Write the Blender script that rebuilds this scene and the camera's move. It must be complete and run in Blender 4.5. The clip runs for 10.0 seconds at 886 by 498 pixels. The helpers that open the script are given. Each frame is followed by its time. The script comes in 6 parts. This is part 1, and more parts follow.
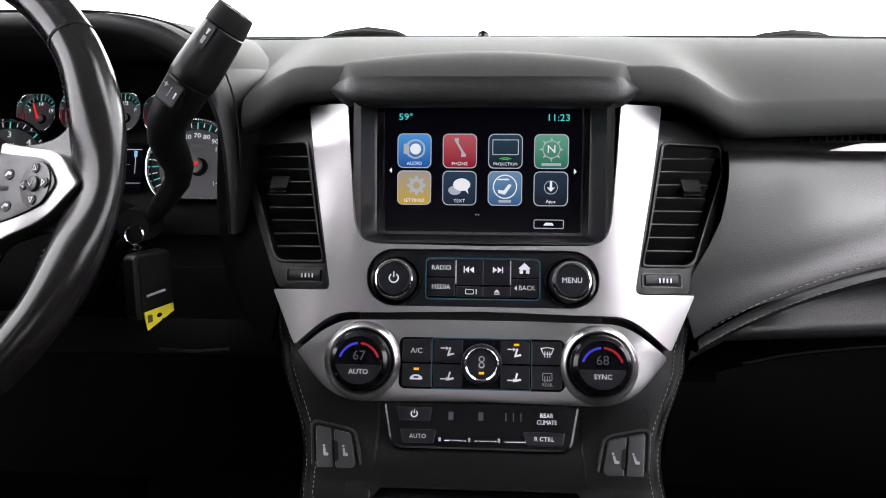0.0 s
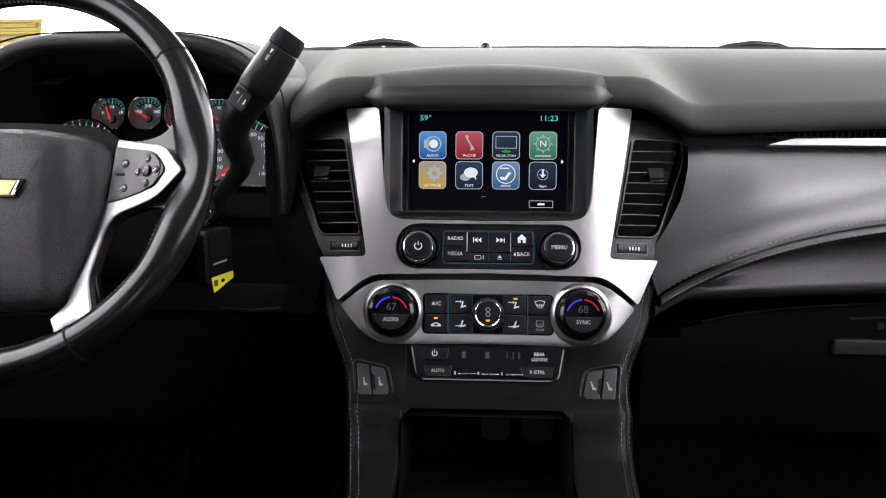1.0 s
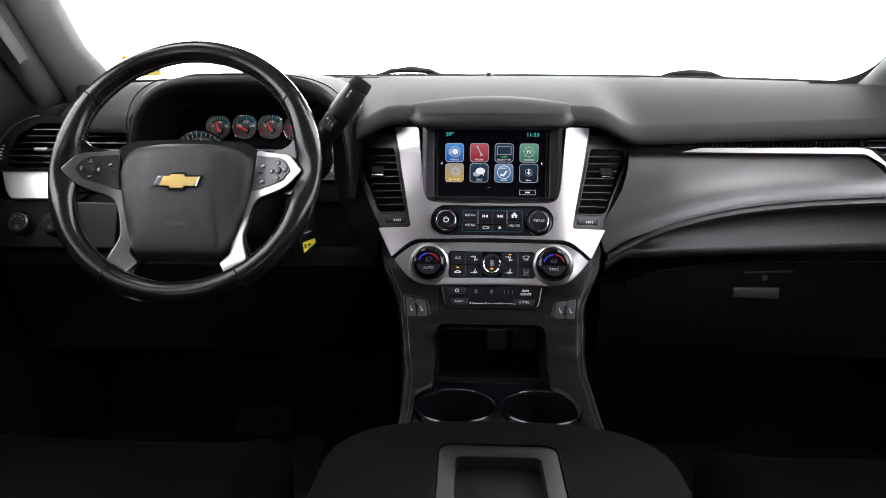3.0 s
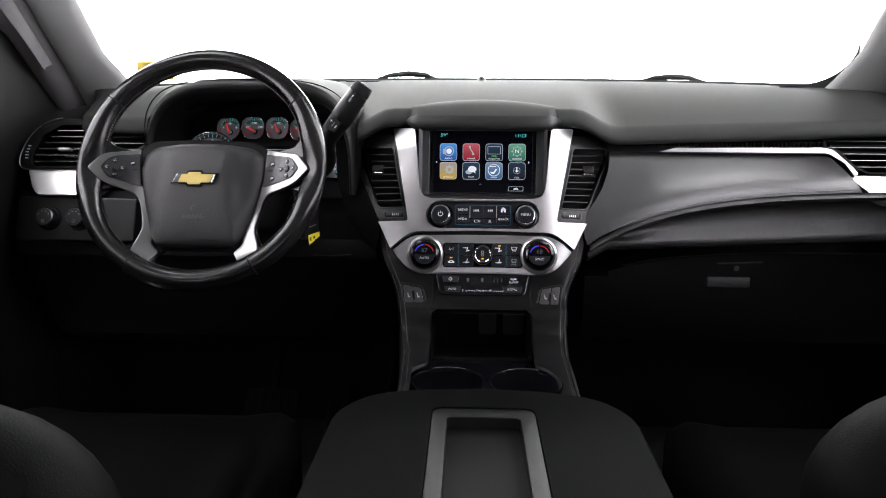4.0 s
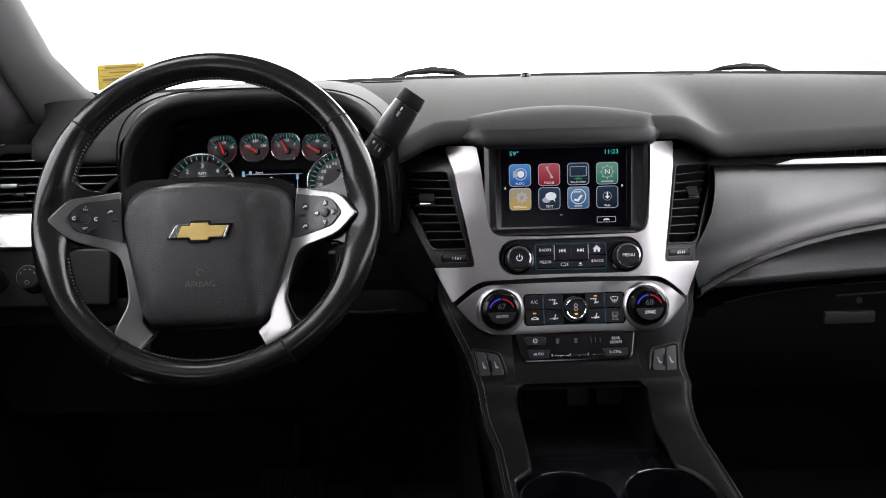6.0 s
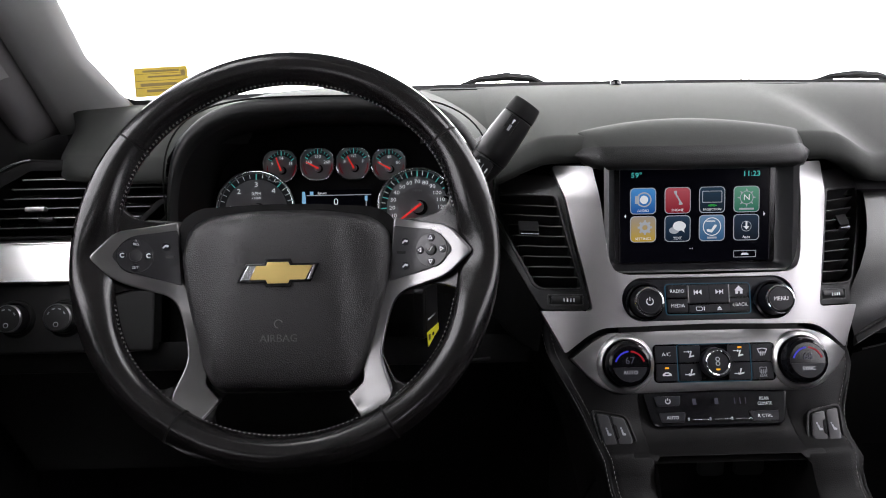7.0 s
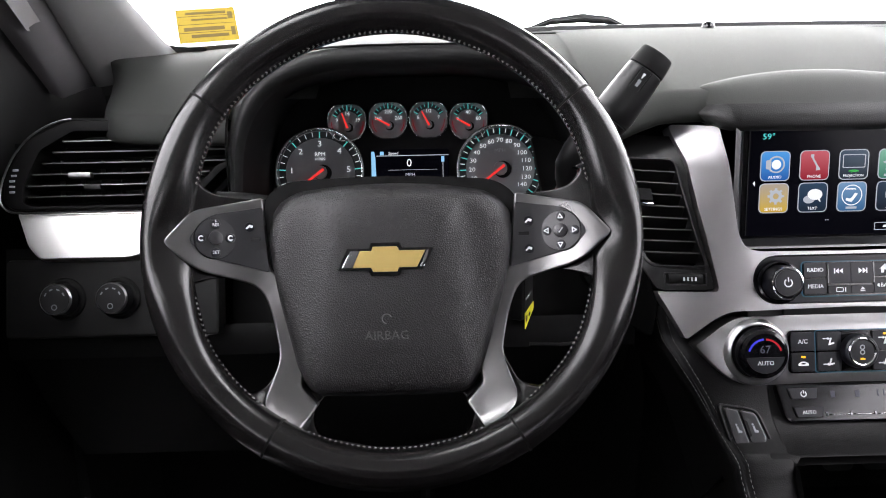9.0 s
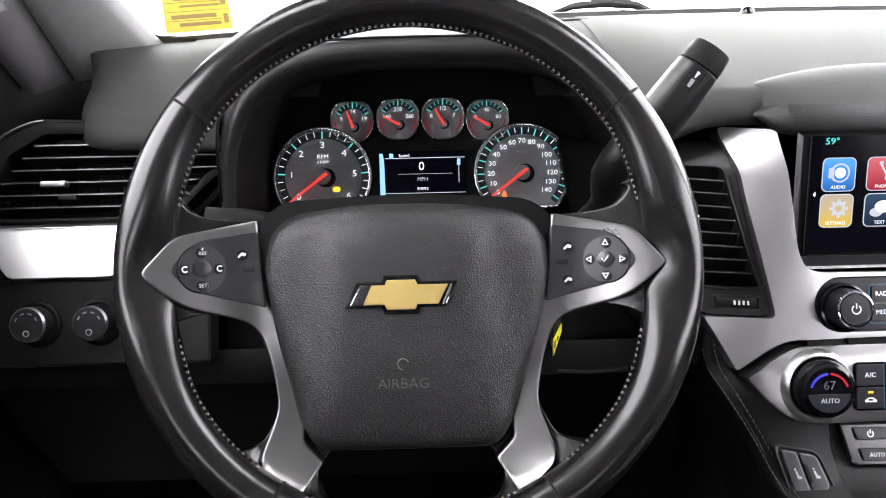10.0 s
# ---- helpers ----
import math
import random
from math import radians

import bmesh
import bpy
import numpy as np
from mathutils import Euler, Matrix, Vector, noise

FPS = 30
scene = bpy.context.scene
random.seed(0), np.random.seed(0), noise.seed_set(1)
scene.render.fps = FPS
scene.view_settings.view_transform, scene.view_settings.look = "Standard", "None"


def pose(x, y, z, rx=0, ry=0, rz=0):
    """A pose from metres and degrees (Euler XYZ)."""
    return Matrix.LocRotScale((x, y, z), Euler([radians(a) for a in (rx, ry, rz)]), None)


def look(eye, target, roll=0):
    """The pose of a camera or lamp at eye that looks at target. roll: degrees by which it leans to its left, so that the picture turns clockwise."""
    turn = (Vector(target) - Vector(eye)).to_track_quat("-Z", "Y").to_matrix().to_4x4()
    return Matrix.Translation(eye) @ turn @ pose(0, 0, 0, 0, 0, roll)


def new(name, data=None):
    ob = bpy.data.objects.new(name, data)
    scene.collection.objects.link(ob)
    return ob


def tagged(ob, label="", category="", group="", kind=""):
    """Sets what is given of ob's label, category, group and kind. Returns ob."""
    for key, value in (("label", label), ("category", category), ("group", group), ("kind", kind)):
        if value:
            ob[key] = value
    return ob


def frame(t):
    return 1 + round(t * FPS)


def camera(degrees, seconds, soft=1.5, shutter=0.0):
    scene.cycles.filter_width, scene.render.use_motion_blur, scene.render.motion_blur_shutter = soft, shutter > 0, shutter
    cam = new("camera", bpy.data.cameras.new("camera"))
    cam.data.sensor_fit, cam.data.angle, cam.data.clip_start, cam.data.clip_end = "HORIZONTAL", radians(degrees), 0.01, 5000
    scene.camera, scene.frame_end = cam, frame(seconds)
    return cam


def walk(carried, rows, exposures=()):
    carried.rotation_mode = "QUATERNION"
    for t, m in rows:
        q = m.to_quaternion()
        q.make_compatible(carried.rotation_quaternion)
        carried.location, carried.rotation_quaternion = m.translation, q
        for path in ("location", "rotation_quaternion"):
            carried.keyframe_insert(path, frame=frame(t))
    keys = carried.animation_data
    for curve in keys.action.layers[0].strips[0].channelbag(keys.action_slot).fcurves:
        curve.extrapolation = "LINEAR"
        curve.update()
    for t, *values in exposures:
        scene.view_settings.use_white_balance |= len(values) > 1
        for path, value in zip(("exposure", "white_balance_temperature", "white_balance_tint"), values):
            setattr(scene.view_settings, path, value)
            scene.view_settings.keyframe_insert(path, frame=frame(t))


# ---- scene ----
cam = camera(63.0, 10.0, soft=1.0)
PATH = [
    (0, (0.001, -0.035, 0.71), (-0.108, 1.929, 0.349), 0.2),
    (0.5, (-0.008, -0.111, 0.694), (-0.083, 1.861, 0.365), 0.6),
    (1, (-0.008, -0.19, 0.714), (-0.108, 1.773, 0.346), 0.1),
    (1.5, (-0.021, -0.272, 0.721), (-0.122, 1.691, 0.355), 0.1),
    (2, (-0.028, -0.378, 0.729), (-0.134, 1.584, 0.355), 0.1),
    (2.5, (-0.015, -0.482, 0.739), (-0.121, 1.479, 0.359), 0.2),
    (2.7, (-0.024, -0.519, 0.749), (-0.122, 1.44, 0.357), 0.2),
    (4, (-0.011, -0.669, 0.763), (-0.1, 1.29, 0.369), 0.2),
    (4.5, (-0.024, -0.642, 0.764), (-0.105, 1.316, 0.365), 0.2),
    (5, (-0.072, -0.562, 0.775), (-0.054, 1.397, 0.372), -0.0),
    (5.2, (-0.097, -0.524, 0.772), (-0.054, 1.436, 0.376), -0.2),
    (6.3, (-0.218, -0.319, 0.81), (-0.181, 1.629, 0.357), -1.5),
    (6.5, (-0.238, -0.278, 0.792), (-0.197, 1.678, 0.376), -0.8),
    (7, (-0.306, -0.214, 0.805), (-0.269, 1.741, 0.384), -1.0),
    (7.5, (-0.367, -0.183, 0.808), (-0.326, 1.771, 0.384), -0.9),
    (8, (-0.392, -0.159, 0.812), (-0.356, 1.781, 0.326), -1.0),
    (8.5, (-0.402, -0.146, 0.825), (-0.37, 1.778, 0.282), -1.1),
    (9, (-0.407, -0.109, 0.817), (-0.376, 1.805, 0.238), -1.1),
    (9.5, (-0.412, -0.066, 0.824), (-0.384, 1.834, 0.2), -1.2),
    (10, (-0.421, -0.019, 0.826), (-0.395, 1.879, 0.198), -1.2),
]
walk(cam, [(t, look(eye, target, roll)) for t, eye, target, roll in PATH],
     [(0, 0.0), (2.7, 0.0), (5.2, -0.05), (6.5, -0.36), (8.0, -0.26), (9.0, 0.30), (10, 0.82)])

# ---------------------------------------------------------------- light
world = bpy.data.worlds.new("studio")
scene.world = world
world.use_nodes = True
world.node_tree.nodes["Background"].inputs[0].default_value = (0.94, 0.95, 1.0, 1)
world.node_tree.nodes["Background"].inputs[1].default_value = 0.15

# ---------------------------------------------------------------- materials


def mat(name, base, rough=0.5, metal=0.0, grain=0.0, grain_scale=900.0, cells=False, mottle=0.15, mottle_scale=14.0, coat=0.0, spec=0.5):
    """A surface with a broad mottling of colour and gloss and a fine relief."""
    m = bpy.data.materials.new(name)
    m.use_nodes = True
    n, k = m.node_tree.nodes, m.node_tree.links
    b = n["Principled BSDF"]
    b.inputs["Metallic"].default_value = metal
    b.inputs["Coat Weight"].default_value = coat
    b.inputs["Coat Roughness"].default_value = 0.08
    b.inputs["Specular IOR Level"].default_value = spec
    co = n.new("ShaderNodeTexCoord")
    wide = n.new("ShaderNodeTexNoise")
    wide.inputs["Scale"].default_value = mottle_scale
    wide.inputs["Detail"].default_value = 5
    k.new(co.outputs["Object"], wide.inputs["Vector"])
    mix = n.new("ShaderNodeMix")
    mix.data_type = "RGBA"
    mix.inputs[6].default_value = (*[c * (1 - mottle) for c in base], 1)
    mix.inputs[7].default_value = (*[min(1, c * (1 + mottle)) for c in base], 1)
    k.new(wide.outputs["Fac"], mix.inputs[0])
    k.new(mix.outputs[2], b.inputs["Base Color"])
    span = n.new("ShaderNodeMapRange")
    span.inputs["To Min"].default_value = max(0.02, rough * 0.94)
    span.inputs["To Max"].default_value = min(1, rough * 1.06)
    k.new(wide.outputs["Fac"], span.inputs["Value"])
    k.new(span.outputs["Result"], b.inputs["Roughness"])
    if grain:
        if cells:
            fine = n.new("ShaderNodeTexVoronoi")
            fine.feature = "DISTANCE_TO_EDGE"
            out = "Distance"
        else:
            fine = n.new("ShaderNodeTexNoise")
            fine.inputs["Detail"].default_value = 3
            out = "Fac"
        fine.inputs["Scale"].default_value = grain_scale
        k.new(co.outputs["Object"], fine.inputs["Vector"])
        bump = n.new("ShaderNodeBump")
        bump.inputs["Strength"].default_value = grain
        bump.inputs["Distance"].default_value = 0.0011 if cells else 0.0006
        k.new(fine.outputs[out], bump.inputs["Height"])
        k.new(bump.outputs["Normal"], b.inputs["Normal"])
    return m


def glow(name, colour, strength, base=None):
    m = bpy.data.materials.new(name)
    m.use_nodes = True
    b = m.node_tree.nodes["Principled BSDF"]
    b.inputs["Base Color"].default_value = (*(base or (0.01, 0.01, 0.01)), 1)
    b.inputs["Roughness"].default_value = 0.15
    b.inputs["Specular IOR Level"].default_value = 0.12
    b.inputs["Emission Color"].default_value = (*colour, 1)
    b.inputs["Emission Strength"].default_value = strength
    return m


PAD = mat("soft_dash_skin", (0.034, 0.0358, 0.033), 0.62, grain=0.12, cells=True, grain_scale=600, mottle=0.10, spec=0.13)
LEATHER = mat("black_leather", (0.0065, 0.0062, 0.0062), 0.38, grain=0.22, cells=True, grain_scale=420, mottle=0.2, mottle_scale=9, coat=0.38, spec=1.0)
LEATHER.node_tree.nodes["Principled BSDF"].inputs["Coat Roughness"].default_value = 0.32
LOWERHIDE = mat("lower_pad_vinyl", (0.022, 0.0215, 0.0215), 0.42, grain=0.2, cells=True, grain_scale=480, mottle=0.15, mottle_scale=9, spec=0.6)
# dark hide; also holds the shade on faces turned from the windscreen
SHADEDHIDE = mat("shaded_hide", (0.009, 0.0092, 0.009), 0.42, grain=0.3, cells=True, grain_scale=560, mottle=0.12, spec=0.25)
# matt vinyl, far darker than real: the low cabin's shade is in it
SHADEDVINYL = mat("shaded_vinyl", (0.0026, 0.0027, 0.0026), 0.62, grain=0.10, cells=True, grain_scale=500, mottle=0.15, mottle_scale=8, spec=0.03)
# seat leather taken almost to zero to carry the shade between the seats
SEATHIDE = mat("shaded_seat_leather", (0.0011, 0.0011, 0.0012), 0.6, grain=0.25, cells=True, grain_scale=420, mottle=0.2, mottle_scale=8, spec=0.035)
RIMHIDE = mat("worn_rim_leather", (0.0065, 0.006, 0.006), 0.22, grain=0.03, cells=True, grain_scale=700, mottle=0.08, mottle_scale=25, spec=0.45)
AIRBAG = mat("airbag_vinyl", (0.0145, 0.0137, 0.0140), 0.36, grain=0.6, cells=True, grain_scale=560, mottle=0.12, spec=0.42)
APRONHIDE = mat("apron_leather", (0.0040, 0.0038, 0.0039), 0.40, grain=0.2, cells=True, grain_scale=460, mottle=0.2, mottle_scale=10, spec=0.13)
PODPLASTIC = mat("pod_plastic", (0.017, 0.017, 0.0185), 0.33, mottle=0.1, spec=0.55)
PLASTIC = mat("black_plastic", (0.0045, 0.0045, 0.0045), 0.42, grain=0.08, grain_scale=1600, spec=0.35)
# matt plastic, blackened so that recesses and footwell hold their shade in the colour
SHADOWBLACK = mat("shadow_black_plastic", (0.0025, 0.0025, 0.0025), 0.6, grain=0.1, grain_scale=1200, spec=0.15)
VENTBLACK = mat("vent_plastic", (0.012, 0.012, 0.012), 0.36, grain=0.05, grain_scale=1600, spec=0.45)
VENTFRAME = mat("vent_frame_plastic", (0.007, 0.007, 0.007), 0.42, grain=0.06, grain_scale=1600, spec=0.35)
DIMEDGE = mat("dim_satin_edge", (0.16, 0.16, 0.16), 0.32, metal=0.9, mottle=0.05)
CAPBLACK = mat("cap_plastic", (0.0075, 0.0075, 0.0075), 0.6, grain=0.08, grain_scale=1600, spec=0.12)
LEVERBLACK = mat("lever_plastic", (0.0042, 0.0042, 0.0042), 0.36, grain=0.05, grain_scale=1600, spec=0.35)
KNOBFACE = mat("grey_knob_plastic", (0.010, 0.010, 0.0105), 0.34, mottle=0.08)
SOFTTOUCH = mat("button_plastic", (0.006, 0.0064, 0.009), 0.34, mottle=0.1, spec=0.3)
PIANO = mat("gloss_black", (0.003, 0.003, 0.004), 0.14, mottle=0.1, coat=0.0, spec=0.4)
SURROUND = mat("satin_black_surround", (0.010, 0.010, 0.0108), 0.30, mottle=0.08, spec=0.6)
SILVER = mat("satin_silver", (0.40, 0.393, 0.393), 0.40, metal=0.95, mottle=0.05)
# paler copy of the silver; the window's glare is put into the colour
LITSILVER = mat("lit_satin_silver", (0.80, 0.79, 0.785), 0.34, metal=0.9, mottle=0.04)
GUNMETAL = mat("dark_satin_silver", (0.31, 0.306, 0.306), 0.33, metal=0.95, mottle=0.06)
SPOKESILVER = mat("spoke_silver", (0.23, 0.227, 0.227), 0.28, metal=0.95, mottle=0.05)
KNOBRING = mat("pale_satin_ring", (0.62, 0.615, 0.61), 0.30, metal=0.95, mottle=0.04)
DARKCHROME = mat("dark_chrome", (0.05, 0.05, 0.052), 0.16, metal=0.9, mottle=0.04)
CHROME = mat("chrome", (0.8, 0.8, 0.82), 0.12, metal=1.0, mottle=0.03)
HEADLINER = mat("headliner_cloth", (0.15, 0.15, 0.148), 0.9, grain=0.4, grain_scale=1200, mottle=0.06)
PILLAR = mat("pillar_trim", (0.20, 0.20, 0.195), 0.7, grain=0.25, grain_scale=1500, mottle=0.08)
DOORTRIM = mat("door_frame_trim", (0.075, 0.072, 0.073), 0.55, grain=0.15, grain_scale=1500, mottle=0.08)
CARPET = mat("carpet", (0.005, 0.005, 0.005), 0.95, grain=1.0, grain_scale=900, mottle=0.3)
# darker copy of the rubber, with the footwell's shade in its colour
SHADEDRUBBER = mat("shaded_rubber", (0.0022, 0.0022, 0.0022), 0.8, grain=0.3, grain_scale=900, spec=0.04)
RUBBER = mat("rubber", (0.006, 0.006, 0.006), 0.7, grain=0.3, grain_scale=900)
THREAD = mat("grey_thread", (0.20, 0.195, 0.185), 0.8, mottle=0.2, mottle_scale=300)
# raised letters, painted paler for the light their relief catches
LITRELIEF = mat("lit_relief", (0.060, 0.057, 0.057), 0.35, mottle=0.1)
LATCHGREY = mat("latch_plastic", (0.030, 0.030, 0.0305), 0.45, grain=0.06, grain_scale=1600, mottle=0.1)
RIMTHREAD = mat("pale_thread", (0.17, 0.166, 0.160), 0.7, mottle=0.2, mottle_scale=300)
PRINT = mat("white_print", (0.75, 0.76, 0.78), 0.5, mottle=0.05)
PRINTDIM = mat("grey_print", (0.30, 0.31, 0.33), 0.5, mottle=0.05)
GOLD = mat("gold_emblem", (0.76, 0.57, 0.20), 0.30, metal=0.7, mottle=0.06)
STICKER = mat("yellow_paper", (0.27, 0.19, 0.004), 0.6, mottle=0.06)
TAGPAPER = mat("yellow_tag", (0.75, 0.66, 0.03), 0.6, mottle=0.1, mottle_scale=90)
INK = mat("brown_ink", (0.09, 0.06, 0.006), 0.6)
PALEPAPER = mat("pale_paper", (0.80, 0.80, 0.79), 0.6, mottle=0.05)
STUDIOFLOOR = mat("studio_floor", (0.30, 0.30, 0.30), 0.6, mottle=0.05, mottle_scale=1)
DIALFACE = mat("dial_face", (0.19, 0.19, 0.2), 0.5, mottle=0.06)
DIALRING = mat("dial_track", (0.012, 0.014, 0.018), 0.4, mottle=0.06)
NEEDLE = glow("needle_red", (1.0, 0.06, 0.05), 0.5, (0.6, 0.02, 0.02))
TEAL = glow("teal_tick", (0.15, 0.75, 0.70), 0.5, (0.1, 0.4, 0.38))
DIALWHITE = glow("dial_white", (0.85, 0.88, 0.92), 0.7, (0.5, 0.5, 0.5))
AMBER = glow("amber_lamp", (1.0, 0.45, 0.02), 1.2)
AMBERDIM = glow("amber_sign", (1.0, 0.62, 0.05), 0.8)
REDLAMP = glow("red_lamp", (1.0, 0.16, 0.03), 1.0)
REDARC = glow("red_arc", (0.8, 0.02, 0.04), 0.35)
BLUEARC = glow("blue_arc", (0.07, 0.07, 0.9), 0.6)
SEGMENT = glow("dim_segments", (0.5, 0.5, 0.7), 0.10)
SCREENBLACK = glow("screen_black", (0.02, 0.02, 0.06), 0.02, (0.002, 0.002, 0.003))
SCREENBLACK.node_tree.nodes["Principled BSDF"].inputs["Specular IOR Level"].default_value = 0.05
SCREENWHITE = glow("screen_white", (0.92, 0.94, 1.0), 0.85)
SCREENGREY = glow("screen_grey", (0.55, 0.58, 0.66), 0.7)
SCREENCYAN = glow("screen_cyan", (0.13, 0.85, 0.80), 0.8)
SCREENBLUE = glow("screen_blue", (0.30, 0.62, 0.95), 0.8)
BACKDROP = glow("white_backdrop", (1.0, 1.0, 0.99), 12.0, (0.8, 0.8, 0.8))
LIGHTWALL = glow("white_light_wall", (1.0, 0.945, 1.045), 4.5, (0.8, 0.8, 0.8))
LIGHTWALLEAST = glow("bright_light_wall", (1.0, 0.945, 1.045), 5.5, (0.8, 0.8, 0.8))
LIGHTSTRIP = glow("added_glow_panel", (1.0, 0.97, 1.02), 7.0, (0.8, 0.8, 0.8))
LIGHTREAR = glow("dim_light_wall", (1.0, 0.945, 1.045), 4.0, (0.8, 0.8, 0.8))
LITEDGE = glow("blue_light_line", (0.10, 0.30, 0.45), 0.22)


def icon_glow(name, low, high):
    """A lit icon tile, brighter towards its upper edge."""
    m = glow(name, low, 0.8)
    n, k = m.node_tree.nodes, m.node_tree.links
    co = n.new("ShaderNodeTexCoord")
    sep = n.new("ShaderNodeSeparateXYZ")
    mix = n.new("ShaderNodeMix")
    mix.data_type = "RGBA"
    mix.inputs[6].default_value, mix.inputs[7].default_value = (*low, 1), (*high, 1)
    k.new(co.outputs["Generated"], sep.inputs[0])
    k.new(sep.outputs[1], mix.inputs[0])
    k.new(mix.outputs[2], n["Principled BSDF"].inputs["Emission Color"])
    return m


GLASS = bpy.data.materials.new("clear_glass")
GLASS.use_nodes = True
gn, gk = GLASS.node_tree.nodes, GLASS.node_tree.links
gn.remove(gn["Principled BSDF"])
g_clear, g_gloss, g_mix = gn.new("ShaderNodeBsdfTransparent"), gn.new("ShaderNodeBsdfGlossy"), gn.new("ShaderNodeMixShader")
g_clear.inputs[0].default_value = (0.93, 0.95, 0.93, 1)
g_gloss.inputs["Roughness"].default_value = 0.02
g_mix.inputs[0].default_value = 0.05
gk.new(g_clear.outputs[0], g_mix.inputs[1])
gk.new(g_gloss.outputs[0], g_mix.inputs[2])
gk.new(g_mix.outputs[0], gn["Material Output"].inputs[0])

DARKGLASS = GLASS.copy()
DARKGLASS.name = "privacy_glass"
DARKGLASS.node_tree.nodes["Transparent BSDF"].inputs[0].default_value = (0.13, 0.135, 0.13, 1)

# ---------------------------------------------------------------- mesh helpers
WORLD_OF = {}


def thing(name, at, label, category, group="", kind=""):
    ob = new(name)
    ob.empty_display_size = 0.02
    ob.location = at
    WORLD_OF[ob.name] = Matrix.Translation(at)
    return tagged(ob, label, category, group, kind)


def link(name, mesh, material, parent=None, label="", m=None):
    ob = new(name, mesh)
    if material and not mesh.materials:
        mesh.materials.append(material)
    m = m or Matrix()
    WORLD_OF[ob.name] = m
    ob.matrix_basis = m
    if parent:
        ob.parent = parent
        ob.matrix_parent_inverse = WORLD_OF[parent.name].inverted()
    if label:
        ob["label"] = label
    return ob


def to_mesh(name, bm, m=None, sharp=32):
    if m:
        bm.transform(m)
    bmesh.ops.remove_doubles(bm, verts=bm.verts, dist=1e-6)
    bmesh.ops.recalc_face_normals(bm, faces=bm.faces)
    for f in bm.faces:
        f.smooth = True
    for e in bm.edges:
        if len(e.link_faces) == 2:
            turn, areas = e.calc_face_angle(0), [f.calc_area() for f in e.link_faces]
            if turn > radians(sharp) or (sharp < 40 and turn > radians(9) and max(areas) > 14 * min(areas)):
                e.smooth = False
    mesh = bpy.data.meshes.new(name)
    bm.to_mesh(mesh)
    bm.free()
    return mesh


def part(name, bm, material, parent=None, label="", m=None, sharp=32):
    """One mesh object, built in place, under a thing or a part."""
    return link(name, to_mesh(name, bm, m, sharp), material, parent, label)


def plate(x, y, z, tilt, yaw=0.0):
    """A frame on a surface: x along it to the right, y up it, z out of it towards the seats."""
    return Matrix.Translation((x, y, z)) @ Matrix.Rotation(radians(yaw), 4, "Z") @ Matrix.Rotation(radians(90 - tilt), 4, "X")


def at(m, x, y, z=0.0, turn=0.0):
    return m @ Matrix.Translation((x, y, z)) @ Matrix.Rotation(radians(turn), 4, "Z")


def rrect(w, h, r, n=5, cx=0.0, cy=0.0):
    pts = []
    for k, (sx, sy) in enumerate(((1, 1), (-1, 1), (-1, -1), (1, -1))):
        for i in range(n + 1):
            a = radians(90 * k + 90 * i / n)
            pts.append((cx + sx * (w / 2 - r) + r * math.cos(a), cy + sy * (h / 2 - r) + r * math.sin(a)))
    return pts


def circle(r, n=32, cx=0.0, cy=0.0, ry=None):
    return [(cx + r * math.cos(2 * math.pi * i / n), cy + (ry or r) * math.sin(2 * math.pi * i / n)) for i in range(n)]


def rounded(pts, r, n=4):
    """A closed outline with its corners rounded; r is one radius or one for each corner."""
    out = []
    for i, p in enumerate(pts):
        a, b, c = Vector(pts[i - 1]), Vector(p), Vector(pts[(i + 1) % len(pts)])
        rr = r[i] if isinstance(r, (list, tuple)) else r
        d0, d1 = (a - b), (c - b)
        t = min(rr, d0.length * 0.48, d1.length * 0.48)
        s, e = b + d0.normalized() * t, b + d1.normalized() * t
        for k in range(n + 1):
            u = k / n
            out.append(tuple((1 - u) ** 2 * s + 2 * u * (1 - u) * b + u * u * e))
    return out


def mirror_x(pts):
    return [(-x, y) for x, y in reversed(pts)]


def slab(outline, z0, z1, bev=0.0, holes=(), seg=2):
    """A flat piece from an outline, with holes through it and rounded upper edges."""
    bm = bmesh.new()
    loops = []
    for pts in (outline, *holes):
        pts = [p for i, p in enumerate(pts) if math.dist(p, pts[i - 1]) > 1e-6]
        vs = [bm.verts.new((x, y, z1)) for x, y in pts]
        loops += [bm.edges.new((vs[i - 1], vs[i])) for i in range(len(vs))]
    if holes:
        bmesh.ops.triangle_fill(bm, use_beauty=True, use_dissolve=False, edges=loops)
    else:
        bm.faces.new(bm.verts[:])
    top = bm.faces[:]
    rim = [e for e in bm.edges if len(e.link_faces) == 1]
    ext = bmesh.ops.extrude_edge_only(bm, edges=rim)
    low = [v for v in ext["geom"] if isinstance(v, bmesh.types.BMVert)]
    for v in low:
        v.co.z = z0
    if bev:
        bmesh.ops.recalc_face_normals(bm, faces=bm.faces)
        bmesh.ops.bevel(bm, geom=[e for e in bm.edges if abs(e.verts[0].co.z - z1) < 1e-7 and abs(e.verts[1].co.z - z1) < 1e-7 and len(e.link_faces) == 2
                                  and e.calc_face_angle(0) > 0.7], offset=bev, segments=seg, affect="EDGES", profile=0.6, clamp_overlap=True)
    return bm


